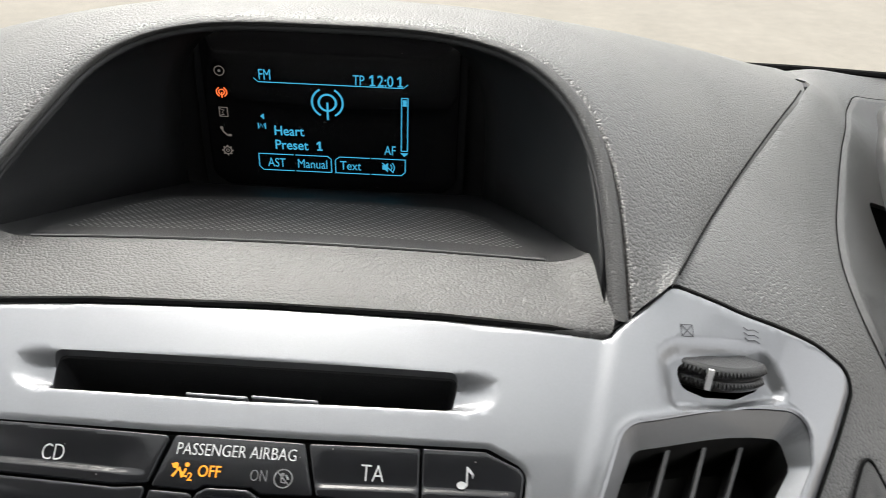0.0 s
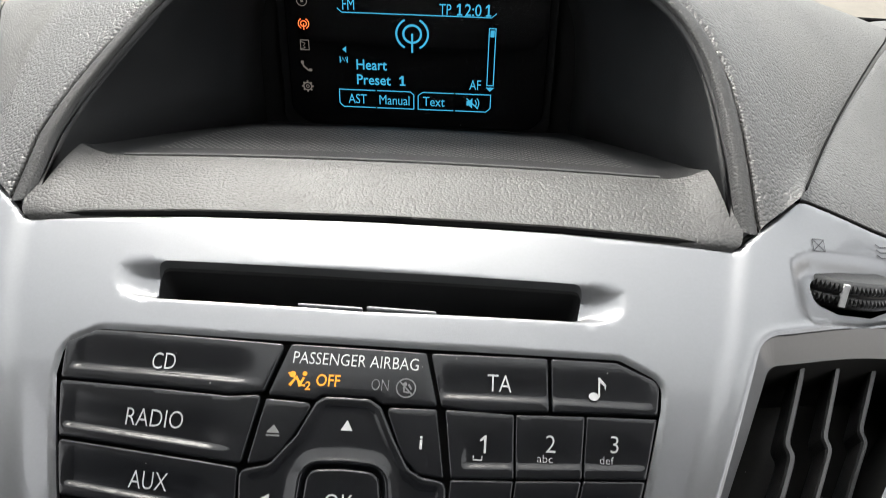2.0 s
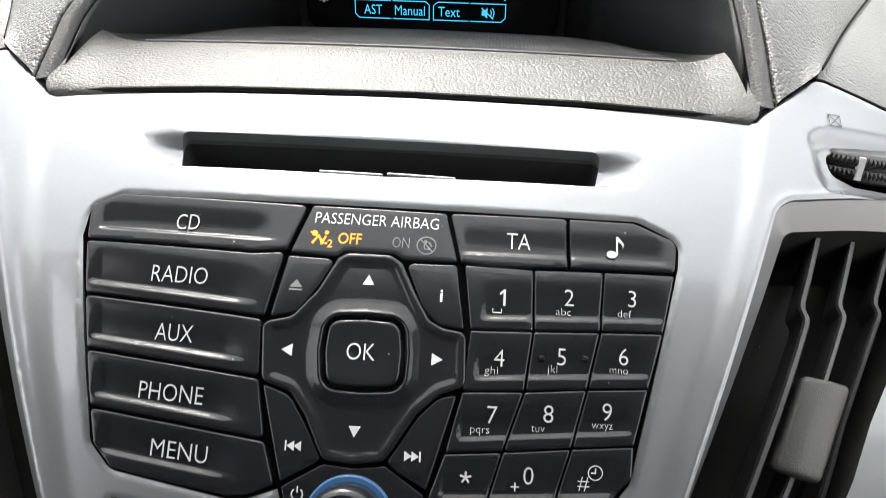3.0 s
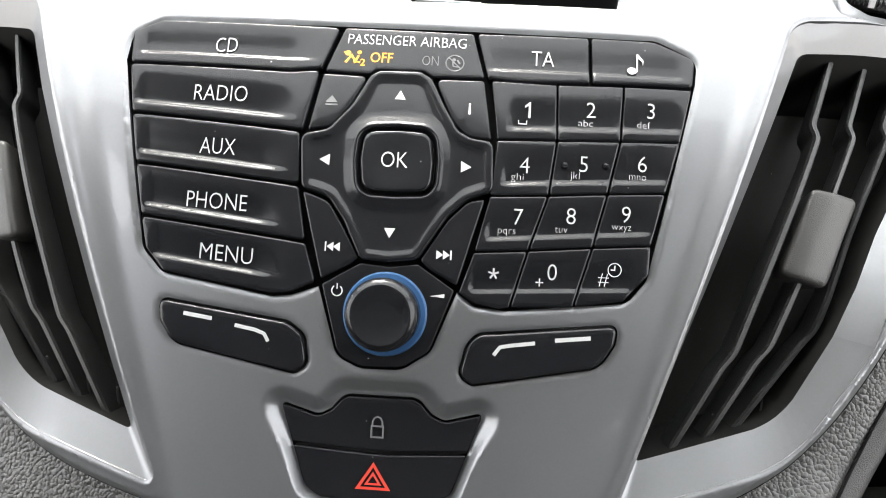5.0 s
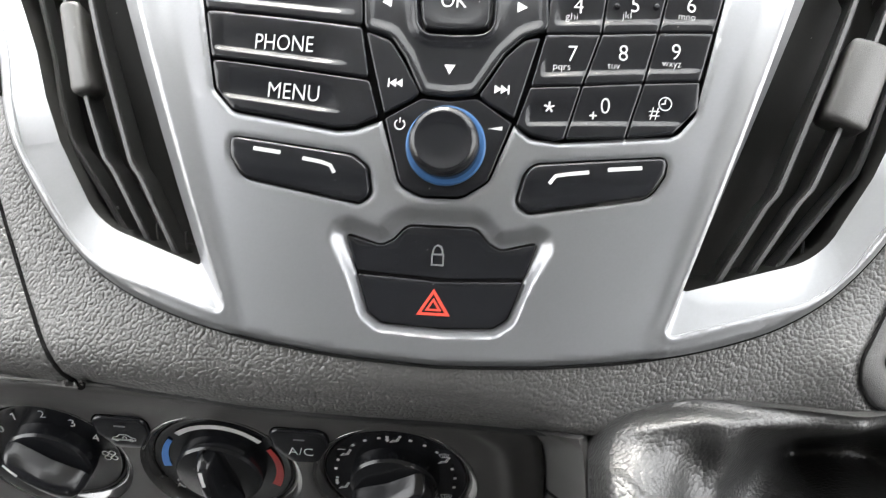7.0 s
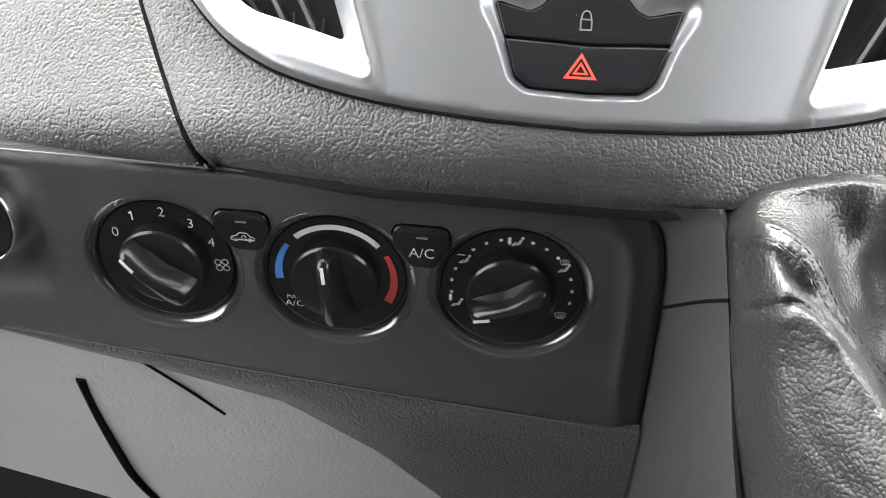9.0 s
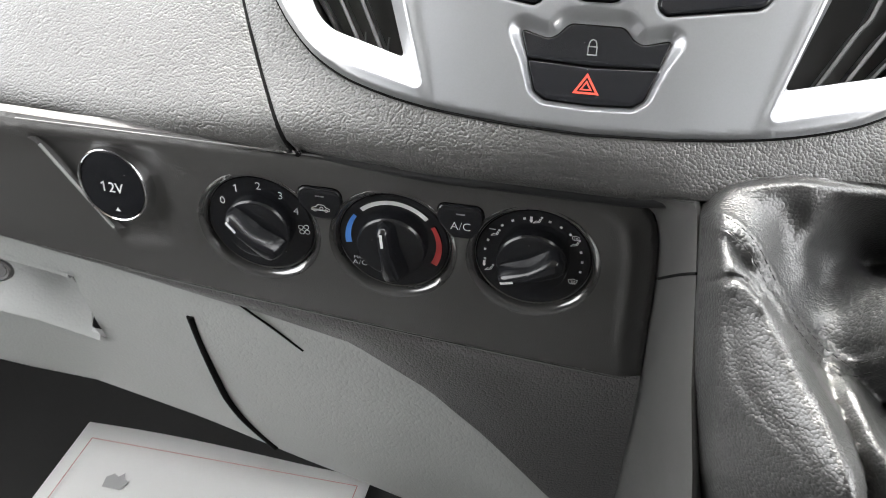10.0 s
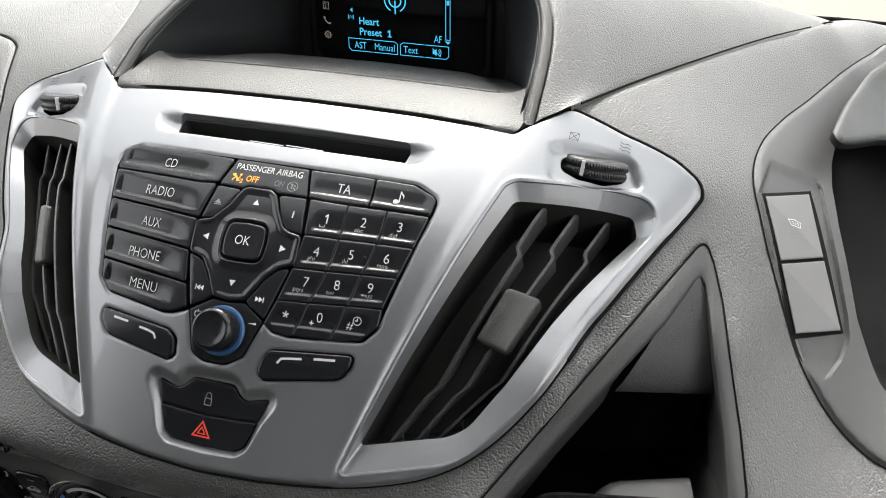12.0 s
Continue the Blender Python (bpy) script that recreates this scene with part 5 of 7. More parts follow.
marks("legend", [[(-3.0, -0.6), (3.0, -0.6), (3.0, 0.2), (-3.0, 0.2)], [(-3.0, -0.6), (-2.2, -0.6), (-2.2, 5.2), (-3.0, 5.2)], [(2.2, -0.6), (3.0, -0.6), (3.0, 5.2), (2.2, 5.2)], [(-3.0, 4.4), (3.0, 4.4), (3.0, 5.2), (-3.0, 5.2)], stroke([(-2.2, -0.4), (-2.2, -2.2), (-1.4, -3.9), (0, -4.5), (1.4, -3.9), (2.2, -2.2), (2.2, -0.4)], 0.8)], -2.0, 208.6, GREYPRINT, lock, -3.2, scale=0.82)


def triangle_frame(r, w):
    o = [np.array((r * math.cos(a), r * math.sin(a))) for a in np.radians([-90, 30, 150])]
    i = [p * (1 - 2 * w / r) for p in o]
    return [[o[k], o[(k + 1) % 3], i[(k + 1) % 3], i[k]] for k in range(3)]


marks("legend", [np.array(p) * [1.0, 0.92] for p in triangle_frame(7.6, 1.15) + triangle_frame(3.7, 0.85)], -2.8, 228.6, RED, hzb, -2.85)


# ---- air vents ----
SLATS = [([(172.5, 40), (160.6, 77), (163.4, 81.5), (130.6, 177.5), (126.6, 182), (105, 222)], -12), ([(191.5, 37), (179.6, 74), (182.4, 78.5), (146.0, 174.5), (141.6, 179), (118, 220)], -15), ([(211, 34), (199.1, 70), (201.9, 74.5), (165.4, 166.5), (161.2, 171), (131, 214)], -17)]


def louvre(pts, front, deep, w, sg, parent):
    """One blade: its front edge runs through the points, stepping sideways at its two notches."""
    pts = np.array(pts, float)
    seg = [pts[0]]
    for a, b in zip(pts[:-1], pts[1:]):
        n = max(3, int(np.linalg.norm(b - a) / 2))
        seg += [a + (b - a) * k / n for k in range(1, n + 1)]
    seg = np.array(seg)
    for _ in range(2):
        seg[1:-1] = 0.25 * seg[:-2] + 0.5 * seg[1:-1] + 0.25 * seg[2:]
    if sg < 0:
        seg[:, 0] += np.interp(seg[:, 1], [40, 222], [3.5, 5.0])
    seg = seg * [sg, 1]
    n = len(seg)
    edge = [(-w, -1.2), (-w * 0.55, 0.0), (w * 0.55, 0.0), (w, -1.2), (w * 0.9, -deep), (-w * 0.9, -deep)]
    verts = [on_fascia(p[0] + dx, p[1], front + dh) for p in seg for dx, dh in edge]
    faces = []
    for i in range(n - 1):
        for k in range(6):
            f = (i * 6 + k, i * 6 + (k + 1) % 6, (i + 1) * 6 + (k + 1) % 6, (i + 1) * 6 + k)
            faces.append(f)
    faces += [tuple(range(5, -1, -1)), tuple((n - 1) * 6 + k for k in range(6))]
    return solid("slat", verts, faces, SLAT, parent, sharp=25)


for sg in (1, -1):
    vent = thing("air_vent", "black slatted air vent in a silver bezel", "air vent", "dashboard air vents")
    out_l, in_l = rounded(VENT_OUT if sg > 0 else LEFT_OUT, VENT_R_OUT, 6) * [sg, 1], rounded(VENT_IN if sg > 0 else LEFT_IN, VENT_R_IN, 6) * [sg, 1]
    if sg < 0:
        out_l, in_l = out_l[::-1], in_l[::-1]
    fine = lambda l: np.concatenate([l + (np.roll(l, -1, axis=0) - l) * k / 6 for k in range(6)]).reshape(6, -1, 2).transpose(1, 0, 2).reshape(-1, 2)
    out_l, in_l = fine(out_l), fine(in_l)
    duct("bezel", out_l, in_l, 0.9, -7.5, SILVER, vent, label="silver chamfered bezel", mid=2, sharp=25)
    duct("throat", in_l, in_l * [0.99, 1] + [0, 1.0], -7.4, -48.0, THROAT, vent, label="dark dusty vent throat", closed=True, mid=1)
    for pts, front in SLATS:
        louvre(pts, front, 16.0, 1.7, sg, vent)
    tab = np.array([(160, 105), (181, 112), (166, 149), (147, 143)] if sg > 0 else [(167, 100), (179, 102), (166, 146), (155, 144)]) * [sg, 1]
    key("tab", rounded(tab, 3, 4), TAB, vent, -24.0, -8.6, 2.6, lambda p: -2.2 * smooth((sg * (tab.mean(0)[0] - p[:, 0]) + 0.42 * (tab.mean(0)[1] - p[:, 1])) / 12), 2.2, label="flat dark adjuster tab")
    for k, (x, s) in enumerate(((112, 206), (126, 203), (146, 196))):
        a, b = on_fascia(sg * x, s, -20), on_fascia(sg * (x + 1), s + 9, -24)
        tube("clip", [a, (a + b) / 2 + np.array([0, 0, 0.001]), b], 0.0005, GREYPRINT, vent)

    # the thumbwheel above the vent
    wheel = thing("thumbwheel", "black knurled vent thumbwheel with a white mark", "thumbwheel", "vent thumbwheels")
    wl = ccw(wheel_hole if sg > 0 else wheel_left)
    duct("well", wl, inset(wl, 0.4), -4.0, -30.0, DARK, wheel, closed=True)
    # its axis is nearly upright, so that the front of its rim stands out of the panel
    up, side = np.array([0.10 * sg, 0.25, 0.96]), np.array([1.0, 0.0, 0.0])
    up /= np.linalg.norm(up)
    side = side - up * (side @ up)
    side /= np.linalg.norm(side)
    out = np.cross(side, up)
    out = out if out[1] < 0 else -out
    WR = 0.030
    c0 = on_fascia(sg * (194.5 if sg > 0 else 201.0), 18.0, 3.0) - out * WR
    verts, faces = [], []

    def at_rim(ang, hgt, r):
        return c0 + up * hgt + out * r * math.cos(ang) + side * r * math.sin(ang)

    # a smooth top, two rows of small pyramids with a groove between, a plain underside
    bands = [(0.0058, WR - 0.012), (0.0056, WR - 0.0016), (0.0049, WR - 0.0004), (0.0045, WR), (0.0006, WR), (0.0003, WR - 0.0010), (-0.0005, WR - 0.0010), (-0.0008, WR), (-0.0047, WR), (-0.0056, WR - 0.0006), (-0.0070, WR - 0.003)]
    NA, A0 = 30, radians(50)
    for hgt, r in bands:
        verts += [at_rim(-A0 + 2 * A0 * i / NA, hgt, r) for i in range(NA + 1)]
    for j in range(len(bands) - 1):
        for i in range(NA):
            q4 = (j * (NA + 1) + i, (j + 1) * (NA + 1) + i, (j + 1) * (NA + 1) + i + 1, j * (NA + 1) + i + 1)
            if j not in (3, 7):
                faces.append(q4)
                continue
            mid = -A0 + 2 * A0 * (i + 0.5) / NA
            verts.append(at_rim(mid, (bands[j][0] + bands[j + 1][0]) / 2, WR + 0.0014))
            faces += [(q4[k], q4[(k + 1) % 4], len(verts) - 1) for k in range(4)]
    solid("knurled_rim", verts, faces, SLAT, wheel, sharp=20)
    a0 = radians(-8) * (1 if sg > 0 else -0.2)
    mk = [at_rim(a0 + da, hgt, WR + 0.0017) for hgt in (-0.0048, 0.0046) for da in (-0.036, 0.036)]
    lowm = [p - out * 0.003 for p in mk]
    solid("white_mark", mk + lowm, [(0, 1, 3, 2), (0, 2, 6, 4), (1, 0, 4, 5), (3, 1, 5, 7), (2, 3, 7, 6)], WHITE, wheel, sharp=0)
    fh = lambda p: fascia_h(p)
    marks("symbol", [stroke([(-2.8, -2.8), (2.8, -2.8), (2.8, 2.8), (-2.8, 2.8), (-2.8, -2.8)], 0.4), stroke([(-2.6, -2.6), (2.6, 2.6)], 0.4), stroke([(-2.6, 2.6), (2.6, -2.6)], 0.4)], sg * (181.4 if sg > 0 else 188), -4.6, EMBOSS, wheel, 0.35, hfun=fh)
    marks("symbol", [stroke([(-3.6, d - 0.9), (-1.6, d + 0.2), (1.6, d - 0.4), (3.6, d + 0.6)], 0.45) for d in (-2.4, 0, 2.4)], sg * (213.4 if sg > 0 else 219), -5.6, EMBOSS, wheel, 0.35, hfun=fh)


# ---- heater panel ----
climate = thing("heater_panel", "dark grey heater control panel with three round dials", "control panel")
END_EDGE = [(27, 20.0), (37.5, 28.5), (43.2, 40), (46.4, 58), (47.8, 84), (49.7, 155.5)]
CL = rounded([(-420, 8), (-335, 11), (-300, 12.5), (-100, 16.2), (13, 17.4)] + END_EDGE + [(-81, 143.5), (-141, 137), (-226, 127.5), (-284, 120), (-420, 100)], [2, 0, 0, 0, 12, 12, 12, 12, 20, 0, 2, 0, 0, 0, 0, 2], 5)
DIALS = [(-187.0, 70.5), (-104.5, 71.5), (-22.0, 71.0)]
BTN = [[(-160, 36.5), (-133.5, 36.5), (-132.6, 47), (-138.5, 59), (-151.5, 59), (-160, 49)], [(-78, 37), (-51, 37.2), (-50, 48), (-56.5, 60.5), (-69.5, 60.5), (-77.6, 50)]]
SOCKET = (-276.0, 53.0)


def climate_h(p):
    d = distance(p, CL)
    top = smooth((p[:, 1] - 0.0135 * (p[:, 0] - 26) - 19.5) / 3.0) * (1 - smooth((p[:, 1] - 24) / 14))
    # the rounded shoulder from which the panel's end falls back
    de = distance(p, np.array(END_EDGE), False)
    side = 1.6 * np.exp(-((de - 15.0) / 3.4) ** 2) * smooth((p[:, 1] - 24) / 12) * (1 - smooth((p[:, 1] - 112) / 30)) - 3.0 * (1 - smooth((de - 2) / 12.5)) * smooth((p[:, 0] - 8) / 14)
    h = 1.5 * top * (1 - smooth((p[:, 0] - 10) / 24)) + side - 2.5 * (1 - smooth(d / 3.0))
    for c in DIALS:
        r = np.hypot(p[:, 0] - c[0], p[:, 1] - c[1] - 1.5)
        h = h - 5.0 * (1 - smooth((r - 33.0) / 5.0))
    # the sunk triangle round the socket
    e = (p[:, 0] + 322) * 0.845 - (p[:, 1] - 27) * 0.535
    r = np.hypot(p[:, 0] - SOCKET[0], p[:, 1] - SOCKET[1])
    return h - 4.5 * smooth(e / 1.5) * (1 - smooth((p[:, 0] + 262) / 28)) * smooth((p[:, 1] - 20) / 8) * (1 - smooth((p[:, 1] - 88) / 10))


dial_holes = [arc(c[0], c[1], 33.2, 0, 360, 57)[:-1] for c in DIALS]
btn_loops = [rounded(b, 5, 4) for b in BTN]
tri_line = np.array([(-322, 27), (-284.5, 86)])
tri_pts = [tri_line[0] + (tri_line[1] - tri_line[0]) * t + np.array([0.845, -0.535]) * o for t in np.linspace(0, 1, 30) for o in (-0.4, 0.4, 1.2, 2.0)]
sheet("plate", [dense(CL, 4)] + dial_holes + btn_loops, PANEL, climate, climate_h, 8.0, 5.0, flat_map, points=[tri_pts] + [arc(c[0], c[1] + 1.5, r, 0, 360, 60) for c in DIALS for r in (34, 35.5, 37, 38.5)] + [np.stack([np.linspace(-400, 8, 100), np.interp(np.linspace(-400, 8, 100), [-420, -335, -300, -100, 13], [8, 11, 12.5, 16.2, 17.4]) + v], 1) for v in (4.5, 6, 7.5, 9, 11, 13)] + [np.stack([np.linspace(v - 5, v + 3, 60), np.linspace(25, 150, 60)], 1) for v in (20, 22, 24, 26, 28, 30, 32, 34, 36, 38, 40, 42, 44)])
# pale tube paints the highlight on the sunk triangle's edge
tube("socket_highlight", flat_map(np.linspace(-320, -285, 12), np.linspace(29, 85, 12), 0.5), 0.0010, LIGHT, climate, "thin painted highlight on the edge beside the socket")
# grey tubes stand in for the gleam along the plate's lower and upper edges
tube("low_edge", flat_map(np.array([-284, -226, -141, -81, -16, 48.5]), np.array([119.6, 127.0, 136.6, 143.0, 149.2, 155.0]), -1.2), 0.0005, GREY, climate, "thin painted highlight on the dusty lower edge")
tube("top_highlight", flat_map(np.linspace(-330, 20, 30), np.linspace(12.4, 18.2, 30), 1.3), 0.0006, GREY, climate, "thin painted highlight on the upper edge")

GRIPS = [-49, -8, -112]
for n, ((cx, cs), ang) in enumerate(zip(DIALS, GRIPS)):
    c3 = flat_map(cx, cs, 0)
    dial = turned("dial", [(0.0335, -0.010), (0.0335, -0.0045), (0.0325, -0.0034), (0.0312, -0.0036), (0.022, -0.0030), (0.0002, -0.0030)], KEY, climate, c3, (0, -1, 0), 64, label="black round heater dial")
    turned("dial_bezel", [(0.0331, -0.0080), (0.0338, -0.0046), (0.0349, -0.0026), (0.0361, -0.0011), (0.0374, -0.0002), (0.0386, 0.0002), (0.0395, -0.0010), (0.0398, -0.0030)], BEZEL, climate, c3 + np.array([0, 0, -0.001]), (0, -1, 0), 64, label="glossy rounded dial surround", closed=False)
    a = radians(ang)
    u, w = np.array([math.sin(a), -math.cos(a)]), np.array([math.cos(a), math.sin(a)])
    turned("knob_base", [(0.0208, -0.003), (0.0205, 0.0030), (0.0196, 0.0043), (0.018, 0.0046), (0.0002, 0.0048)], KEY, dial, c3, (0, -1, 0), 48)
    # the grip: a tapering bar that stands highest behind its pointer
    rows = []
    for t in np.sin(np.linspace(-math.pi / 2, math.pi / 2, 23)):
        half_w = (3.7 + 2.6 * max(0, -t)) * math.sqrt(max(0.02, 1 - t ** 8))
        hh = 13.5 * (1 - 0.25 * (t * t)) * (1 - 0.7 * abs(t) ** 12)
        row = []
        for k, (fx, fh) in enumerate(((-1.6, 0.1), (-1.25, 0.45), (-0.95, 0.78), (-0.62, 0.95), (-0.22, 1.0), (0.22, 1.0), (0.62, 0.95), (0.95, 0.78), (1.25, 0.45), (1.6, 0.1))):
            p = np.array([cx, cs]) + u * 20.5 * t + w * fx * half_w
            row.append(flat_map(p[0], p[1], 4.0 + hh * fh))
        rows.append(row)
    skin("grip", rows, KEY, dial, flip=False, sharp=50)
    p0, p1 = np.array([cx, cs]) + u * 9.5, np.array([cx, cs]) + u * 17.5
    sp = stroke([p0, p0 * 0.5 + p1 * 0.5, p1], 1.7)
    marks("pointer", [sp - [cx, cs]], cx, cs, WHITE, dial, 17.75, flat_map, hfun=lambda q: -3.375 * ((((q - [cx, cs]) @ u) / 20.5) ** 2))
    if n == 0:
        for ch, an, rr in (("0", -57, 26.5), ("1", -28, 27.5), ("2", 4, 27.5), ("3", 34, 27), ("4", 62, 27)):
            q = (cx + rr * math.sin(radians(an)), cs - rr * math.cos(radians(an)))
            if ch == "1":
                marks("legend", [ONE], q[0], q[1] + 2.4, WHITE, dial, -2.7, flat_map, 5.0)
            else:
                lettering("legend", ch, q[0], q[1] + 2.4, 5.0, WHITE, dial, -2.7, 0, flat_map)
        fx, fs = cx + 27.5 * math.sin(radians(90)), cs - 27.5 * math.cos(radians(90))
        marks("fan_symbol", [r for ddx, dds in ((-1.9, -1.4), (1.6, -1.9), (-1.4, 1.9), (2.0, 1.6)) for r in ring(ddx, dds, 1.5, 0.55, 14)], fx, fs, WHITE, dial, -2.7, flat_map)
    if n == 1:
        def band(a0, a1, w0, w1, r=27.5):
            t = np.linspace(a0, a1, 22)
            ww = np.linspace(w0, w1, 22) / 2
            o = np.stack([(r + ww) * np.sin(np.radians(t)), -(r + ww) * np.cos(np.radians(t))], 1)
            i = np.stack([(r - ww) * np.sin(np.radians(t)), -(r - ww) * np.cos(np.radians(t))], 1)
            return np.concatenate([o, i[::-1]])
        marks("white_scale", [band(-42, 48, 2.8, 2.8)], cx, cs, WHITE, dial, -2.7, flat_map)
        marks("blue_scale", [band(-98, -54, 4.0, 2.4)], cx, cs, BLUEPRINT, dial, -2.7, flat_map)
        marks("red_scale", [band(60, 118, 2.6, 4.2)], cx, cs, REDPRINT, dial, -2.7, flat_map)
        lettering("legend", "MAX", cx - 21.2, cs + 15.0, 2.3, WHITE, dial, -2.0, 0, flat_map, width=6.4)
        lettering("legend", "A/C", cx - 21.2, cs + 19.4, 3.5, WHITE, dial, -2.0, 0, flat_map, width=9.0)
    if n == 2:
        man = [stroke([(-3.0, 2.6), (-1.0, 0.6), (0.6, 0.9), (1.6, -1.4)], 0.7), stroke([(-3.0, 2.6), (-0.6, 1.9), (1.4, 1.4), (2.4, -1.2)], 0.5), arc(2.6, -2.4, 0.9, 0, 360, 10)[:-1]]
        down = [[(-0.9, -2.4), (0.9, -2.4), (0.7, 0.4), (1.4, 0.4), (0, 2.6), (-1.4, 0.4), (-0.7, 0.4)]]
        fan = [stroke([(-3.2, -1.2), (-2.2, 1.8), (2.2, 1.8), (3.2, -1.2), (0, -2.0), (-3.2, -1.2)], 0.5)] + [stroke([(dd, -0.8), (dd + 0.5, 0.6), (dd, 2.6)], 0.45) for dd in (-1.2, 0, 1.2)]
        spots = {-112: man + [p + np.array([-3.6, -3.2]) for p in map(np.asarray, down)], -56: man + [stroke([(-4.2, -2.8), (0.2, -2.8)], 0.6)], 2: man + [np.asarray(p) + [-4.2, 0] for p in down], 58: man + [np.asarray(p) * 0.8 + [0, -4.2] for p in fan], 118: fan}
        for an, polys in spots.items():
            marks("symbol", polys, cx + 27 * math.sin(radians(an)), cs - 27 * math.cos(radians(an)), WHITE, dial, -2.7, flat_map, 0.85)
        for base in (-112, -56, 2, 58):
            for k in (1, 2, 3):
                an = base + (57 if base != -112 else 56) * (k / 4) + 0
                q = np.array([28 * math.sin(radians(an)), -28 * math.cos(radians(an))])
                marks("tick", [np.array([(-0.8, -0.7), (0.8, -0.7), (0.8, 0.7), (-0.8, 0.7)])], cx + q[0], cs + q[1], WHITE, dial, -2.7, flat_map, 1.0, an)

for n, lp in enumerate(btn_loops):
    b = key("push_button", inset(ccw(lp), 0.7), KEY, climate, -6, 2.0, 1.6, None, 2.2, flat_map)
    c = lp.mean(0)
    if n == 0:
        marks("legend", [stroke([(-5.6, 1.6), (-5.0, 0.0), (-2.8, -0.6), (-1.4, -2.2), (2.0, -2.2), (3.6, -0.4), (5.6, 0.2), (5.6, 1.6), (-5.6, 1.6)], 0.5)] + ring(0.6, 0.2, 1.0, 0.4, 12) + ring(-3.4, 1.6, 0.9, 0.4, 12) + ring(3.4, 1.6, 0.9, 0.4, 12), c[0], c[1] + 1.8, WHITE, b, 2.15, flat_map)
    else:
        lettering("legend", "A/C", c[0], c[1] + 4.4, 5.2, WHITE, b, 2.15, 0, flat_map, width=11.5)
    marks("tell_tale", [[(-2.6, -0.5), (2.6, -0.5), (2.6, 0.5), (-2.6, 0.5)]], c[0], c[1] - 6.2, GREYPRINT, b, 2.12, flat_map)

socket = thing("power_socket", "capped black 12 volt socket with a bright ring", "socket")
s3 = flat_map(SOCKET[0], SOCKET[1], -8.5)
ax = Vector((-0.12, -1, 0.10)).normalized()
turned("ring", [(0.0245, -0.012), (0.0245, 0.010), (0.0240, 0.0112), (0.0232, 0.0114), (0.0226, 0.0108), (0.0226, 0.006)], CHROME, socket, s3, ax, 48, label="bright metal ring")
cap = turned("cap", [(0.0226, 0.0), (0.0226, 0.0098), (0.0218, 0.0108), (0.0150, 0.0112), (0.0002, 0.0113)], KEY, socket, s3, ax, 48)


def on_cap(x, s, h=0.0):
    q = ax.to_track_quat("Z", "Y").to_matrix()
    x, s, h = np.broadcast_arrays(np.asarray(x, float), np.asarray(s, float), np.asarray(h, float))
    right = np.array(Vector((1, 0, 0)) - ax * ax.x)
    right /= np.linalg.norm(right)
    upv = np.cross(right, np.array(ax)) * -1
    upv = upv if upv[2] > 0 else -upv
    base = s3 + np.array(ax) * 0.0113
    return base + (x[..., None] * right - s[..., None] * upv + h[..., None] * np.array(ax)) / 1000


lettering("legend", "2V", 2.8, 4.0, 6.6, WHITE, cap, 0.15, 0, on_cap, bold=0.05)
marks("legend", [ONE], -6.2, 4.0, WHITE, cap, 0.15, on_cap, 6.6)
marks("legend", [[(-1.6, 1.2), (0, -1.4), (1.8, 1.2)]], 1.5, 15.5, WHITE, cap, 0.12, on_cap)

# ---- lower dashboard ----
lower = thing("lower_dashboard", "grey lower dashboard with a pale glovebox lid", "dashboard")
# the rolled ledge between the skin's lower edge and the heater panel
xs = np.concatenate([np.linspace(-0.80, -0.16, 20), np.linspace(-0.155, 0.10, 20)])
low_edge = np.array([(-0.80, 0.2, 1.085), (-0.48, 0.165, 1.082), (-0.36, 0.142, 1.080), (-0.26, 0.119, 1.084), (-0.154, 0.108, 1.094), (-0.08, 0.101, 1.092), (0.03, 0.099, 1.092), (0.06, 0.10, 1.094), (0.10, 0.108, 1.094)])
qs = to_xq(low_edge)
qx = np.interp(xs, qs[:, 0], qs[:, 1])
e0 = on_skin(xs, qx + 0.001, -3.0 + roll_under(np.stack([xs, qx + 0.001], 1)))
rows = [e0, e0 + [0, 0.001, -0.004], e0 + [0, 0.006, -0.009], np.stack([e0[:, 0], np.maximum(e0[:, 1] + 0.02, 0.135), e0[:, 2] - 0.012], 1)]
# the shade below the skin's roll is put into the ledge's near-black colour
skin("ledge", catmull(rows, 3), CAVITY, lower, flip=True)
# the trim below the heater panel
bot = np.array([(-0.80, 0.16, 0.955), (-0.42, 0.130, 0.999), (-0.284, 0.124, 0.979), (-0.228, 0.122, 0.971), (-0.141, 0.120, 0.962), (-0.069, 0.119, 0.951), (-0.016, 0.118, 0.948), (0.0495, 0.117, 0.942)])
bx = np.linspace(-0.80, 0.0495, 86)
b0 = np.stack([bx, np.interp(bx, bot[:, 0], bot[:, 1]), np.interp(bx, bot[:, 0], bot[:, 2])], 1)
fold = np.interp(bx, [-0.8, -0.30, -0.21, -0.138, -0.085, -0.049, 0.0, 0.05], [0.012, 0.012, 0.016, 0.026, 0.055, 0.09, 0.15, 0.20])
b1 = b0 + np.stack([0 * bx, 0.004 + 0.12 * fold, -fold], 1)
dark_rows = [b0 + [0, 0.012, 0.004], b0 + [0, 0.001, -0.0005], b0 * 0.6 + b1 * 0.4 + [0, -0.003, 0], b1]
skin("knee_trim", catmull(dark_rows, 5), GRAIN_DARK, lower, flip=True)
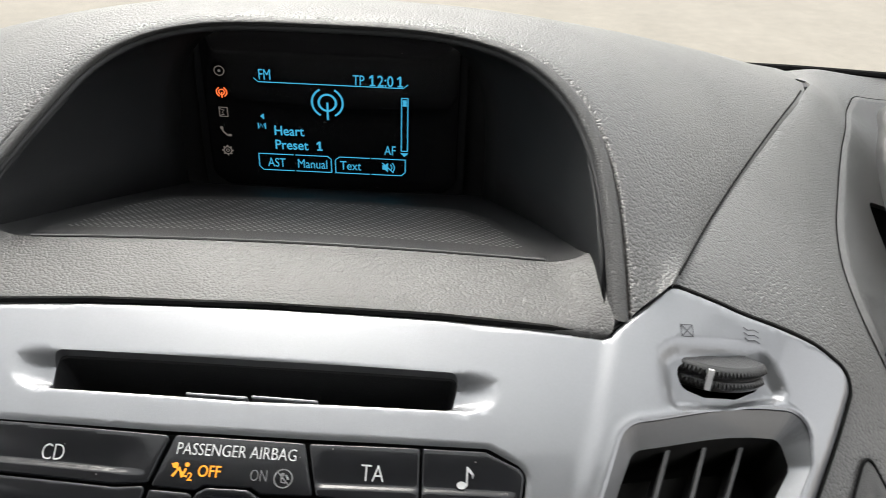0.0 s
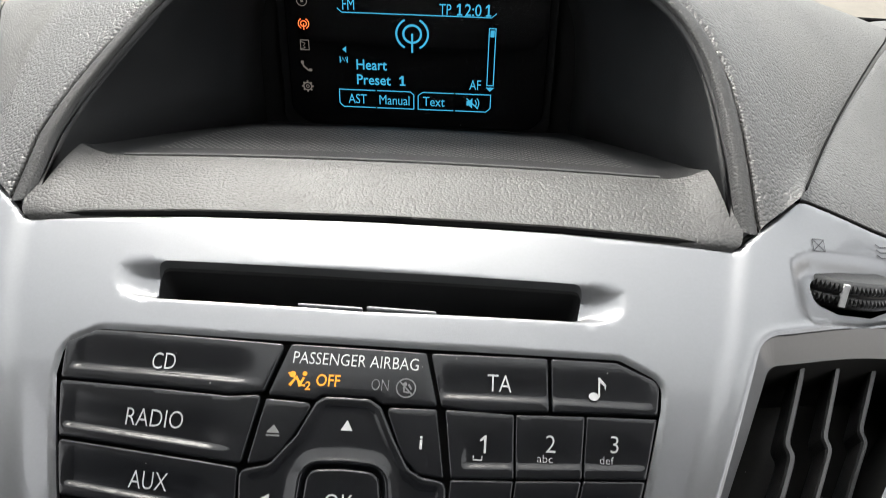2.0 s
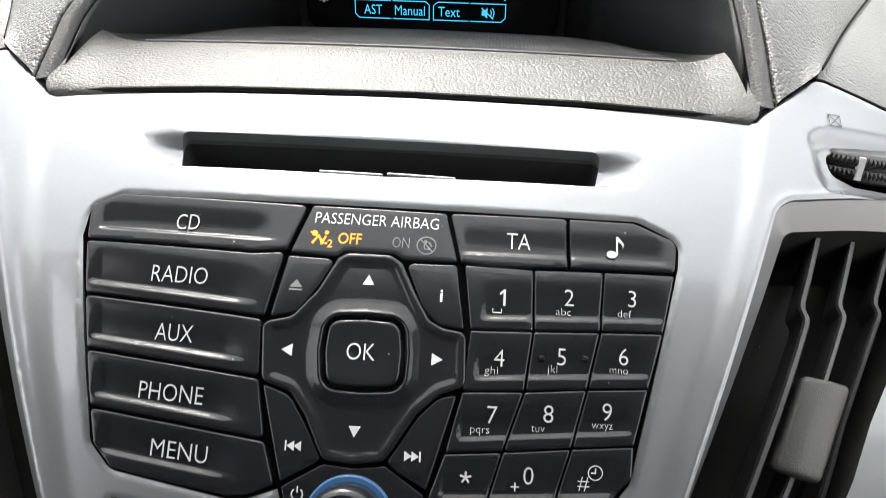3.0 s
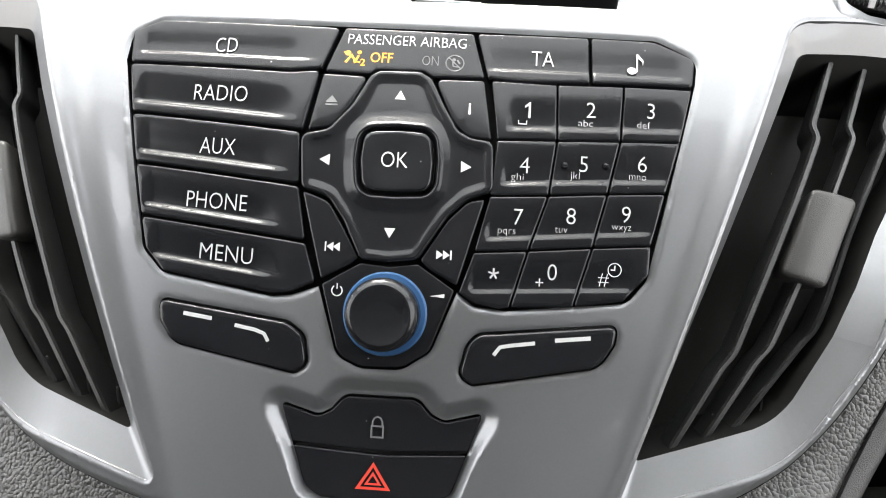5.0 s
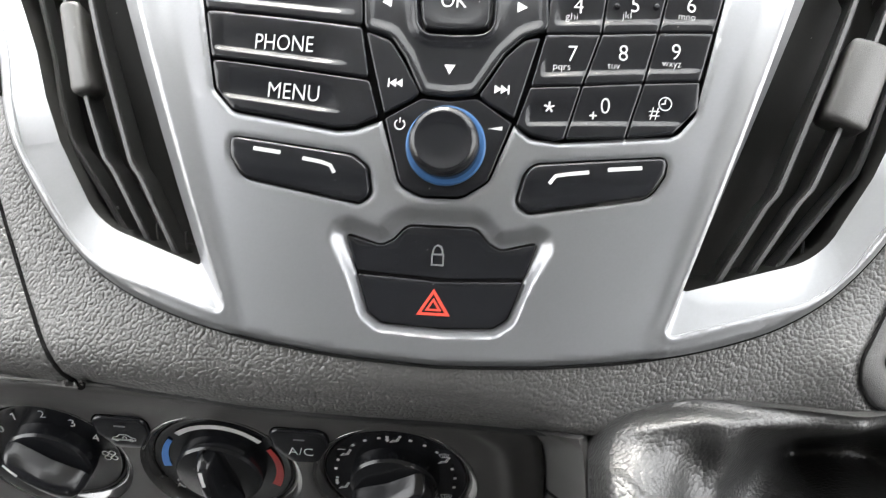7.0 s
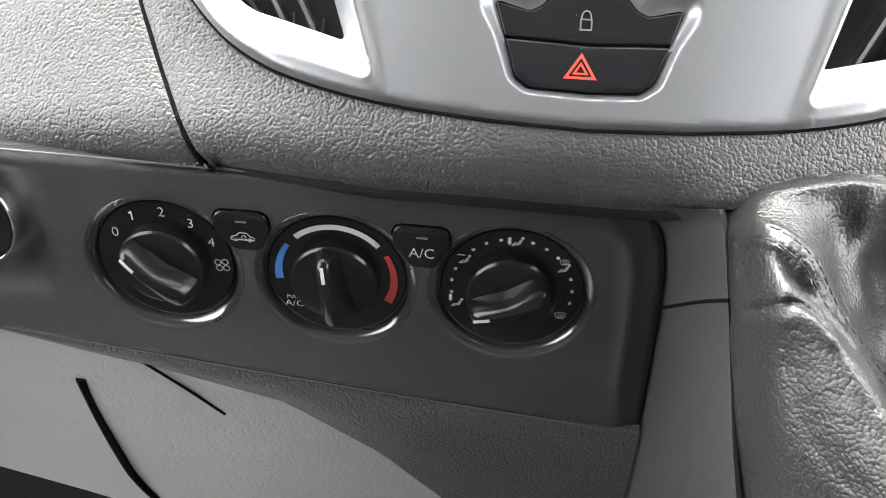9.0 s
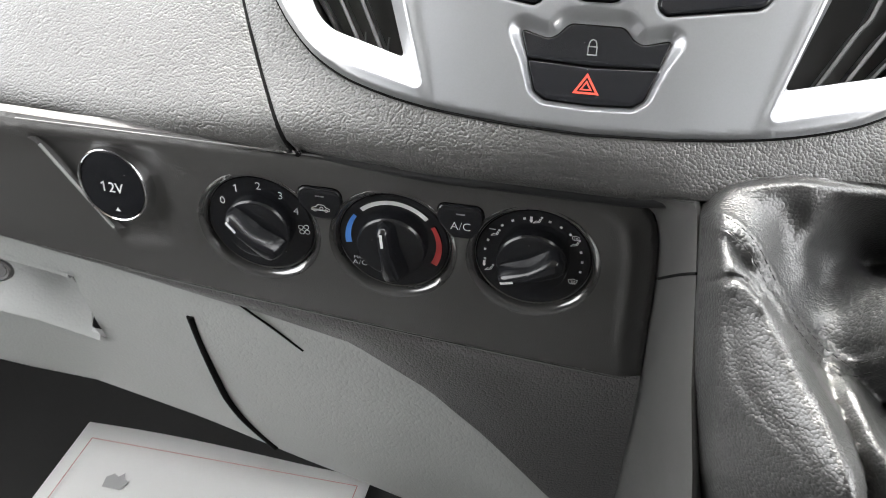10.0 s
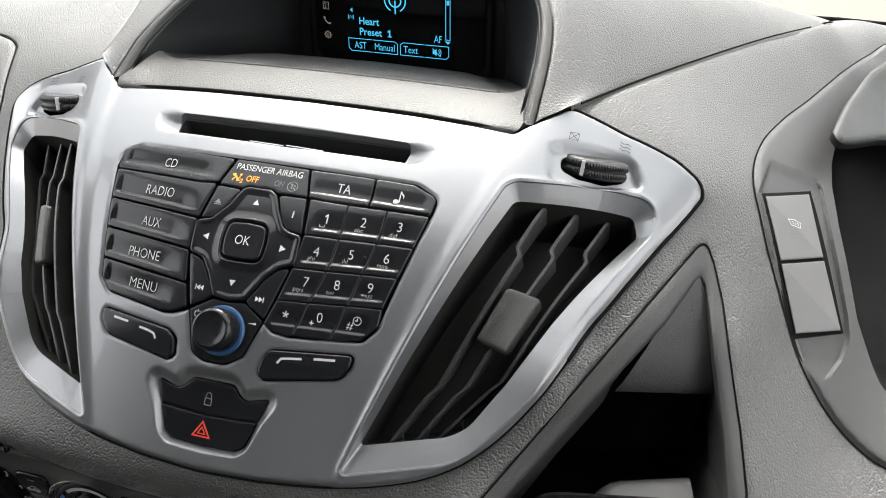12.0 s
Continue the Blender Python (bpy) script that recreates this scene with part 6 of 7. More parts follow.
low = np.stack([bx, np.interp(bx, [-0.8, -0.45, -0.29, -0.13, 0.05], [0.17, 0.175, 0.185, 0.19, 0.20]), np.interp(bx, [-0.8, -0.48, -0.39, -0.31, -0.215, -0.15, 0.05], [0.83, 0.812, 0.800, 0.770, 0.730, 0.705, 0.62])], 1)
pale_rows = [b1 + [0, 0.001, 0.001], b1 * 0.75 + low * 0.25 + [0, -0.006, 0], b1 * 0.4 + low * 0.6 + [0, -0.006, 0], low, low + [0, 0.02, -0.006], low + [0, 0.06, -0.004]]
lid = catmull(pale_rows, 6)
lid_v, lid_f = list(lid.reshape(-1, 3)), []
for i in range(lid.shape[0] - 1):
    for j in range(lid.shape[1] - 1):
        if -0.455 < (bx[j] + bx[j + 1]) / 2 < -0.345 and 3 <= i < 10:
            continue
        lid_f.append(((i + 1) * len(bx) + j, (i + 1) * len(bx) + j + 1, i * len(bx) + j + 1, i * len(bx) + j))
solid("glovebox_lid", lid_v, lid_f, LIGHT, lower, "pale grey plastic glovebox lid")


def on_lid(px, v):
    """A point of the lid: x in metres, v from its upper fold (0) to its lower edge (1)."""
    i = np.interp(px, bx, np.arange(len(bx)))
    j = int(min(i, len(bx) - 2))
    f = i - j
    a, b = b1[j] * (1 - f) + b1[j + 1] * f, low[j] * (1 - f) + low[j + 1] * f
    p = a * (1 - v) + b * v
    return p + np.array([0, -0.007 * math.sin(math.pi * min(1, max(0, v))) - 0.0005, 0])


crease = [on_lid(x, v) for x, v in ((-0.256, 0.13), (-0.256, 0.30), (-0.256, 0.48), (-0.256, 0.66), (-0.250, 0.82), (-0.236, 0.995))]
tube("lid_gap", catmull(crease, 5), 0.0028, DARK, lower, "dark gap beside the glovebox lid")
seam_pts = [on_lid(x, v) for x, v in ((-0.228, -0.10), (-0.215, -0.02), (-0.195, 0.05), (-0.175, 0.12))]
tube("trim_seam", catmull(seam_pts, 5), 0.0008, DARK, lower)
# unseen dark slab, added to close the gap behind heater panel and console
block("dark_filler", (-0.86, 0.160, 1.00), (0.12, 0.166, 1.072), DARK, lower, 0.001)
latch = thing("glovebox_latch", "pale recessed glovebox latch with a small lock", "latch")
hole_j = [j for j in range(len(bx)) if -0.458 < bx[j] < -0.342]
top_r, low_r = lid[3][hole_j], lid[10][hole_j]
cup = [top_r + [0, -0.0015, 0.003], top_r + [0, -0.0012, -0.001], top_r + [0, 0.018, -0.003], (top_r + low_r) / 2 + [0, 0.022, 0], low_r * 0.75 + top_r * 0.25 + [0, 0.012, 0], low_r + [0, -0.002, 0.004], low_r + [0, -0.004, -0.001], low_r + [0, -0.001, -0.004]]
cup = np.array(cup)
cup = np.concatenate([cup[:, :1] + np.array([-0.003, -0.002, 0]) * 1, cup, cup[:, -1:] + np.array([0.008, -0.002, 0])], 1)
cup[2:5, 0] = cup[2:5, 0] + [0, -0.016, 0]
cup[2:5, -1] = cup[2:5, -1] + [0, -0.016, 0]
skin("cup", cup, LIGHT, latch, "pale hollow finger cup", flip=True, sharp=30)
turned("lock", [(0.010, 0.0), (0.010, 0.003), (0.0085, 0.004), (0.006, 0.0015), (0.0058, 0.002), (0.0001, 0.002)], SMOOTH, latch, np.array(on_lid(-0.408, 0.24)) + [0, 0.004, 0.0], (0, -1, 0.4), 24, squash=(1.2, 0.8))

# the footwell behind, and the paper mat on the floor
foot = block("footwell", (-0.85, 0.46, 0.53), (0.10, 0.50, 1.0), CARPET, None, 0.01)
tagged(foot, "black carpeted toe board of the passenger footwell", "footwell", kind="structure")
paper = thing("paper_mat", "white paper floor mat with a thin pale red border", "paper mat")
pm = pose(-0.537, 0.318, 0.560, 0, 0, -1.5)
prow = []
for v in np.linspace(0, 1, 12):
    prow.append([pm @ Vector((0.345 * u, -0.50 * v, 0.004 * math.sin(5 * u + 2 * v))) for u in np.linspace(0, 1, 12)])
skin("sheet", prow, PAPER, paper, flip=True, thick=0.0006)
for a, b in (((0.02, -0.025), (0.335, -0.02)), ((0.335, -0.02), (0.33, -0.48)), ((0.02, -0.025), (0.015, -0.48))):
    p0, p1 = pm @ Vector((*a, 0.0055)), pm @ Vector((*b, 0.0055))
    tube("border_line", [p0, (p0 + p1) / 2, p1], 0.0006, PINK, paper, n=4)


def on_paper(x, s, h=0.0):
    x, s, h = np.broadcast_arrays(np.asarray(x, float), np.asarray(s, float), np.asarray(h, float))
    return np.array([pm @ Vector((a / 1000, -b / 1000, 0.0058)) for a, b in zip(np.atleast_1d(x), np.atleast_1d(s))])


for cx, cs in ((78, 75), (255, 95), (160, 190)):
    marks("printed_emblem", [[(-13, -4), (-6, -10), (0, -7), (5, -13), (8, -6), (14, -3), (10, 9), (-11, 9)]], cx, cs, PALE, paper, 0.0, on_paper)

# ---- the storage pocket beside the gear lever ----
pocket = thing("storage_pocket", "deep black triangular storage pocket in the dashboard", "storage pocket")
split = lambda l: np.concatenate([l[k] + (l[(k + 1) % len(l)] - l[k]) * np.linspace(0, 1, 4)[:3, None] for k in range(len(l))])
pl_, p_in = split(np.asarray(pocket_loop)), split(np.asarray(pocket_inner))
if np.sum(pl_[:, 0] * np.roll(pl_[:, 1], -1) - pl_[:, 1] * np.roll(pl_[:, 0], -1)) < 0:
    pl_, p_in = pl_[::-1], p_in[::-1]
cen = pl_.mean(0)
n = len(pl_)


def band3(name, rings3, mat, label="", closed=False, flip=False):
    m = len(rings3[0])
    verts = [v for r in rings3 for v in r]
    faces = [(r * m + k, r * m + (k + 1) % m, (r + 1) * m + (k + 1) % m, (r + 1) * m + k) for r in range(len(rings3) - 1) for k in range(m)]
    if closed:
        faces.append(tuple((len(rings3) - 1) * m + k for k in range(m)))
    if flip:
        faces = [tuple(reversed(f)) for f in faces]
    return solid(name, verts, faces, mat, pocket, label)


rim_rings = [on_skin(*(pl_ + (p_in - pl_) * k).T, h) for k, h in ((0, -6.0), (0.02, -1.0), (0.06, 0.3), (0.16, 0.7), (0.45, 0.5), (0.70, -0.2), (0.88, -1.6), (0.97, -3.4), (1.02, -6.0))]
r2 = rim_rings[-1]
band3("rim", rim_rings, POCKET, "smooth dark grey rim")
tube("rim_joint", np.concatenate([on_skin(pl_[:, 0], pl_[:, 1], 0.1), on_skin(pl_[:1, 0], pl_[:1, 1], 0.1)]), 0.0007, DARK, pocket, "dark joint round the rim", n=6)
low_w = 1 - smooth((p_in[:, 1] - p_in[:, 1].min() - 0.008) / 0.02)
side_w = smooth((p_in[:, 1] - p_in[:, 1].min() - 0.006) / 0.02)
mid_in = p_in + (cen - p_in) * (0.20 * side_w * (1 - smooth((p_in[:, 1] - 1.0) / 0.04)))[:, None]
w1 = on_skin(mid_in[:, 0], mid_in[:, 1], -26.0) + np.stack([0 * low_w, 0.012 + 0.012 * low_w, -0.003 - 0.030 * low_w], 1)
w2 = w1 + [0, 0.13, -0.05]
band3("inner_wall", [r2, r2 * 0.85 + w1 * 0.15, w1, w2], POCKET, "dark grained pocket walls", closed=True)
tl, tr_ = np.array([0.197, 0.140, 1.124]), np.array([0.288, 0.162, 1.121])
lip_rows = []
for dy, dz in ((0.006, -0.040), (0.001, -0.004), (0.0005, -0.0005), (0.002, 0.001), (0.0045, 0.0005), (0.006, -0.006)):
    lip_rows.append([tl + (tr_ - tl) * t + np.array([0, dy, dz + 0.005 * (1 - (2 * t - 1) ** 8) - 0.005]) for t in np.linspace(0, 1, 24)])
# the pocket's deep shade is put into the lip's near-black colour
skin("tray_lip", lip_rows, DARK, pocket, "rounded tray lip, near-black for the pocket's shade")
tray_rows = []
for v in np.linspace(0, 1, 8):
    tray_rows.append([np.array([0.220 + 0.066 * t + 0.010 * v * (1 - 1.6 * t), 0.147 + 0.022 * t + 0.026 * v, 1.1165 - 0.003 * t + 0.004 * v - 0.012 * max(0, 0.25 - t) ** 2 * 16 - 0.012 * max(0, v - 0.6) ** 2 * 6]) for t in np.linspace(0, 1, 12)])
skin("tray_floor", tray_rows, CONSOLE, pocket, "grey tray floor")
up_l = [(0.2690, 1.0990, -2), (0.2624, 1.0746, -8), (0.2511, 1.0480, -13), (0.2404, 1.0256, -19), (0.2368, 1.0201, -24), (0.2368, 1.0240, -60)]
up_r = [(0.2722, 1.0990, -2), (0.2796, 1.0784, -8), (0.2841, 1.0545, -13), (0.2881, 1.0345, -19), (0.2895, 1.0299, -24), (0.2895, 1.0320, -60)]
wall_rows = []
for (x0, q0, h0), (x1, q1, h1) in zip(up_l, up_r):
    wall_rows.append([on_skin(x0 - 0.006 + (x1 - x0 + 0.012) * t, q0 + (q1 - q0) * t, h0 + 1.2 - 2.4 * (1 - (2 * t - 1) ** 4))[0] for t in np.linspace(0, 1, 10)])
skin("upper_wall", catmull(np.array(wall_rows).transpose(1, 0, 2), 4).transpose(1, 0, 2), POCKET, pocket, "sloping grained upper wall", flip=True)

# ---- the driver's switch panel and instrument surround ----
switches = thing("switch_panel", "smooth grey switch surround beside the instruments", "switch panel")
sur, clus = SUR, CLUS
well = np.array([(0.3063, 1.1703), (0.3450, 1.1895), (0.3702, 1.0859), (0.3351, 1.0743)])
step_w = rounded([(0.3119, 1.2081), (0.3379, 1.2075), (0.3497, 1.2058), (0.3545, 1.1965), (0.3600, 1.1635), (0.3730, 1.0974), (0.3748, 1.0819), (0.3692, 1.0655), (0.3543, 1.0439), (0.3340, 1.0700), (0.3030, 1.1712)], [0.001, 0.01, 0.006, 0.006, 0.01, 0.01, 0.01, 0.01, 0.001, 0.001, 0.001], 6)
sw = [np.array([(0.3081, 1.1695), (0.3434, 1.1870), (0.3546, 1.1364), (0.3223, 1.1240)]), np.array([(0.3224, 1.1224), (0.3550, 1.1348), (0.3688, 1.0863), (0.3365, 1.0768)])]


def sur_h(p):
    d = distance(p, step_w)
    inn = inside(p, step_w)
    tip = smooth((1.207 - p[:, 1]) / 0.014) * smooth((p[:, 1] - 1.047) / 0.020)
    return 5.0 - 4.0 * (1 - smooth(distance(p, sur) / 0.006)) ** 2 - np.where(inn, 4.2 * smooth(d / 0.0022) * tip, 0)


sl2 = [dense(ccw(sur), 0.004), dense(ccw(clus), 0.006), dense(ccw(well), 0.004)]
st_d = dense(ccw(step_w), 0.0025)
ex = [inset(st_d, k) for k in (0, 0.0011, 0.0022)] + [inset(sl2[0], k) for k in (0.0015, 0.003, 0.005)]
ex = [e[(distance(e, sl2[2]) > 0.0008) & ~inside(e, sl2[2]) & (distance(e, sl2[0]) > 0.0006) & inside(e, sl2[0])] for e in ex]
p, tri, ids = triangulated(sl2, ex, 0.004)
hh = sur_h(p)
v, f = skirted(on_skin(p[:, 0], p[:, 1], hh), tri, ids, on_skin(p[:, 0], p[:, 1], hh - 9.0))
solid("surround", v, [tuple(reversed(a)) for a in f], POCKET, switches)
gap = inset(ccw(sur), -0.0012)
pg, tg, ig = triangulated([dense(gap, 0.003), dense(inset(ccw(sur), 0.0015), 0.003)], [], 0.003)
wp, wt_, wi = triangulated([dense(ccw(well) + (ccw(well) - well.mean(0)) * 0.02, 0.005)], [], 0.005)
# near-black sheet over the skin paints the shade in the gap round the caps
solid("well_shade", on_skin(wp[:, 0], wp[:, 1], 0.9), wt_, DARK, switches, sharp=0)
solid("gap", on_skin(pg[:, 0], pg[:, 1], 0.5), tg, DARK, switches, sharp=0)


for k, s in enumerate(sw):
    lp = ccw(s)
    c = lp.mean(0)
    lp = lp + (c - lp) * 0.012
    rings3 = [on_skin(lp[:, 0], lp[:, 1], -6.0), on_skin(*(lp + (c - lp) * 0.012).T, 2.9), on_skin(*(lp + (c - lp) * 0.045).T, 3.4)]
    verts = [a for r in rings3 for a in r]
    faces = [(r * 4 + (i + 1) % 4, r * 4 + i, (r + 1) * 4 + i, (r + 1) * 4 + (i + 1) % 4) for r in range(2) for i in range(4)] + [(8, 9, 10, 11)]
    b = solid("switch_cap", verts, [tuple(reversed(q)) for q in faces], GREY, switches, "plain grey switch cap", 0)
    if k == 0:
        def on_sw(x, s_, h=0.0):
            x, s_, h = np.broadcast_arrays(np.asarray(x, float), np.asarray(s_, float), np.asarray(h, float))
            return on_skin(c[0] + x / 1000 + 0.35 * s_ / 1000, c[1] - s_ / 1000, 4.2 + h)
        marks("legend", [stroke([(-5.0, -1.6), (-3.4, 2.2), (3.4, 2.2), (5.0, -1.6), (0, -2.8), (-5.0, -1.6)], 0.5)] + [stroke([(d, 0.9), (d + 0.8, 0), (d, -0.9)], 0.4) for d in (-2, 0, 2)], 0, -1.5, WHITE, b, 0.1, on_sw)
        marks("tell_tale", [[(-4, -0.3), (4, -0.3), (4, 0.3), (-4, 0.3)]], 2, 7.5, GREYPRINT, b, 0.1, on_sw)
cluster = thing("instrument_cowl", "black glossy instrument pod under a grey cowl", "instruments")
cl2 = dense(ccw(clus), 0.008)
cin = inset(cl2, 0.004)
ringsc = [on_skin(cl2[:, 0], cl2[:, 1], 4.5), on_skin(cin[:, 0], cin[:, 1], -30.0) + [0, 0.03, 0]]
m = len(cl2)
solid("pod", [a for r in ringsc for a in r], [(k, (k + 1) % m, m + (k + 1) % m, m + k) for k in range(m)] + [tuple(m + k for k in range(m))], DARK, cluster)
cowl_loop = rounded([(417, 1360), (399, 1336), (373, 1284), (360.3, 1251), (357, 1240), (363, 1232), (376, 1238), (401, 1253), (470, 1268), (500, 1400), (440, 1400)], [30, 40, 60, 30, 8, 8, 20, 40, 5, 5, 30], 6)
key("cowl", cowl_loop, CAVITY, cluster, 30.0, 47.0, 7.0, None, 6.0, lambda x, q, h: on_skin(np.asarray(x) / 1000, np.asarray(q) / 1000, h), "dark grey overhanging end of the instrument cowl")

# ---- gear lever ----
console = thing("gear_console", "dark grey console face round the gear lever", "console")
# the smooth face that turns from the heater panel to the gaiter's edge
vv = np.linspace(0, 1, 30)
AV = [0, 0.05, 0.10, 0.15, 0.22, 0.30, 0.5, 0.7, 1]
face_a = np.stack([np.interp(vv, AV, [0.0140, 0.0290, 0.0398, 0.0455, 0.0482, 0.0494, 0.0512, 0.0530, 0.058]), np.interp(vv, AV, [0.113, 0.115, 0.117, 0.1185, 0.1195, 0.120, 0.1205, 0.121, 0.121]), np.interp(vv, AV, [1.0850, 1.0815, 1.0725, 1.0605, 1.0430, 1.0200, 0.95, 0.87, 0.62])], 1)
face_b = np.stack([np.interp(vv, [0, 0.1, 0.2, 0.3, 0.5, 0.7, 1], [0.0560, 0.0580, 0.0597, 0.0615, 0.0645, 0.070, 0.095]), np.interp(vv, [0, 0.1, 0.2, 0.3, 0.5, 0.7, 1], [0.0965, 0.0935, 0.085, 0.070, 0.035, 0.007, -0.10]), np.interp(vv, [0, 0.1, 0.2, 0.3, 0.5, 0.7, 1], [1.0945, 1.0905, 1.080, 1.064, 1.029, 0.996, 0.80])], 1)
bow = np.array([0.0010, -0.0012, 0.0006])
cols = [face_a + [-0.006, 0.022, 0.0], face_a + [-0.001, 0.004, 0.0], face_a, face_a * 0.75 + face_b * 0.25 + bow * 1.2, face_a * 0.45 + face_b * 0.55 + bow * 1.6, face_a * 0.15 + face_b * 0.85 + bow, face_b, face_b + [0.0022, 0.0016, -0.0008], face_b + [0.006, 0.012, -0.006]]
cols = np.array(cols).transpose(1, 0, 2)
edge_q = to_xq([(-0.08, 0.101, 1.092), (0.03, 0.099, 1.092), (0.06, 0.10, 1.094), (0.14, 0.115, 1.094)])
under = np.stack([cols[0][:, 0], np.interp(cols[0][:, 0], edge_q[:, 0], edge_q[:, 1])], 1)
tops = [on_skin(under[:, 0], under[:, 1] + k, roll_under(under + [0, k]) - d) for k, d in ((0.008, 6.0), (0.001, 5.0))]
cols = np.concatenate([np.array(tops), cols])
skin("side_face", cols, CONSOLE, console, "smooth dark grey side face", flip=True)
# added dark sheet that closes the space behind the gaiter
skin("rear_filler", [[(x, 0.200, z) for x in (0.06, 0.45)] for z in (1.085, 0.6)], DARK, console, flip=True)
jl = [face_a[8] * (1 - k) + face_b[8] * k + bow * (4 * k * (1 - k)) * 1.6 + np.array([0, 0, 0.002 * math.sin(3 * k)]) for k in np.linspace(-0.02, 1.02, 10)]
tube("trim_joint", jl, 0.0008, DARK, console)

gaiter = thing("gear_gaiter", "creased black leather gear lever gaiter with stitched seams", "gaiter")
COL = np.array([0.158, -0.014, 1.128])
SEAM_LINE = catmull([(0.0640, 0.893), (0.0690, 0.8905), (0.0800, 0.8805), (0.1000, 0.855), (0.1190, 0.8385), (0.1340, 0.8325), (0.1500, 0.847), (0.1600, 0.865)], 6)
CREASE = catmull([(0.0645, 0.8640), (0.0690, 0.8660), (0.0740, 0.8665), (0.0790, 0.8640), (0.0825, 0.8600)], 4)
PULL = catmull([(0.1095, 0.9060), (0.1110, 0.8960), (0.1075, 0.8860), (0.1110, 0.8750)], 4)
# control heights (x, q, h) of the slack leather: the rolled rim, the stitched seam, the hollows, the rest
rolls = [(0.0665, 0.905, 0.636), (0.090, 0.9115, 0.640), (0.12, 0.9145, 0.637), (0.16, 0.9150, 0.636), (0.22, 0.9130, 0.636), (0.275, 0.908, 0.636), (0.0635, 0.872, 0.642), (0.065, 0.84, 0.640), (0.0690, 0.80, 0.626), (0.080, 0.74, 0.616)]
seam_h = [(0.0690, 0.8905, 0.655), (0.080, 0.8805, 0.660), (0.100, 0.855, 0.648), (0.119, 0.8385, 0.638), (0.134, 0.8325, 0.640), (0.145, 0.843, 0.664), (0.160, 0.866, 0.702)]
hollows = [(0.122, 0.895, 0.616), (0.150, 0.898, 0.578), (0.161, 0.883, 0.565), (0.195, 0.890, 0.560), (0.24, 0.892, 0.580), (0.126, 0.870, 0.616), (0.100, 0.890, 0.630), (0.0745, 0.808, 0.604), (0.076, 0.790, 0.590), (0.084, 0.788, 0.580), (0.092, 0.770, 0.582), (0.108, 0.755, 0.615), (0.112, 0.818, 0.655), (0.155, 0.815, 0.622), (0.178, 0.815, 0.622), (0.176, 0.785, 0.650), (0.21, 0.82, 0.632)]
rest_h = [(0.172, 0.836, 0.690), (0.182, 0.858, 0.690), (0.26, 0.86, 0.645), (0.27, 0.80, 0.65), (0.22, 0.75, 0.66), (0.15, 0.745, 0.670), (0.12, 0.70, 0.655), (0.28, 0.70, 0.64)]
# the two tongues of pulled leather: crest (x, q, h), then the width and the fall of each flank
TONGUE = catmull([(0.0650, 0.8900, 0.650, 0.004, 0.006), (0.0680, 0.8770, 0.661, 0.005, 0.007), (0.0725, 0.8640, 0.671, 0.008, 0.009), (0.0845, 0.8500, 0.678, 0.014, 0.013), (0.0972, 0.8272, 0.689, 0.019, 0.019), (0.1085, 0.8065, 0.703, 0.013, 0.013), (0.1153, 0.7890, 0.712, 0.006, 0.008), (0.1200, 0.7720, 0.705, 0.005, 0.008)], 8)
TONGUE_B = catmull([(0.1225, 0.8290, 0.656, 0.004, 0.008), (0.1244, 0.8225, 0.674, 0.006, 0.010), (0.1291, 0.8077, 0.688, 0.006, 0.012), (0.1339, 0.7973, 0.694, 0.006, 0.012), (0.140, 0.775, 0.690, 0.006, 0.012)], 8)
GAITER_H = tps([q * EQ + h * EN + np.array([x, 0, 0]) for x, q, h in rolls + seam_h + hollows + rest_h], 7e-6)
g_loop = dense(ccw(rounded([(0.0590, 0.914), (0.10, 0.921), (0.285, 0.918), (0.295, 0.69), (0.0905, 0.69), (0.0715, 0.768), (0.0625, 0.85)], [0.016, 0.02, 0.016, 0.01, 0.01, 0.03, 0.03], 8)), 0.005)


def ridge(p, line, amp, wid):
    """A rounded fold along a line of the gaiter's plan."""
    return amp * np.exp(-(distance(p, line, False) / wid) ** 2)


def tongue(p, rows, right_fall, right_width):
    """Height of a rounded fold: it slopes gently to its outer edge, where it turns under, and falls steeply inward."""
    best = np.full(len(p), 1e9)
    out = np.zeros((len(p), 4))
    for a, b in zip(rows[:-1], rows[1:]):
        v = b[:2] - a[:2]
        t = np.clip(((p - a[:2]) @ v) / (v @ v), 0, 1)
        foot = a[:2] + t[:, None] * v
        w = p - foot
        dist = np.linalg.norm(w, axis=1)
        near = dist < best
        best = np.where(near, dist, best)
        side = np.sign(w[:, 0] * v[1] - w[:, 1] * v[0])
        out[near] = np.stack([dist * side, a[2] + t * (b[2] - a[2]), a[3] + t * (b[3] - a[3]), a[4] + t * (b[4] - a[4])], 1)[near]
    s, crest, wide, fall = out.T
    u = np.maximum(s, 0) / wide
    outer = fall * np.minimum(u, 1) ** 1.7 + 1.9 * wide * np.maximum(u - 1, 0) ** 2 / (0.12 + np.maximum(u - 1, 0))
    inner = right_fall * (1 - np.exp(-(np.minimum(s, 0) / right_width) ** 2)) + 2.2 * np.maximum(-s - 1.1 * right_width, 0)
    return crest - np.where(s > 0, outer, inner)


def either(a, b, k):
    """The higher of two surfaces, meeting in a small round valley."""
    return 0.5 * (a + b + np.sqrt((a - b) ** 2 + k * k))


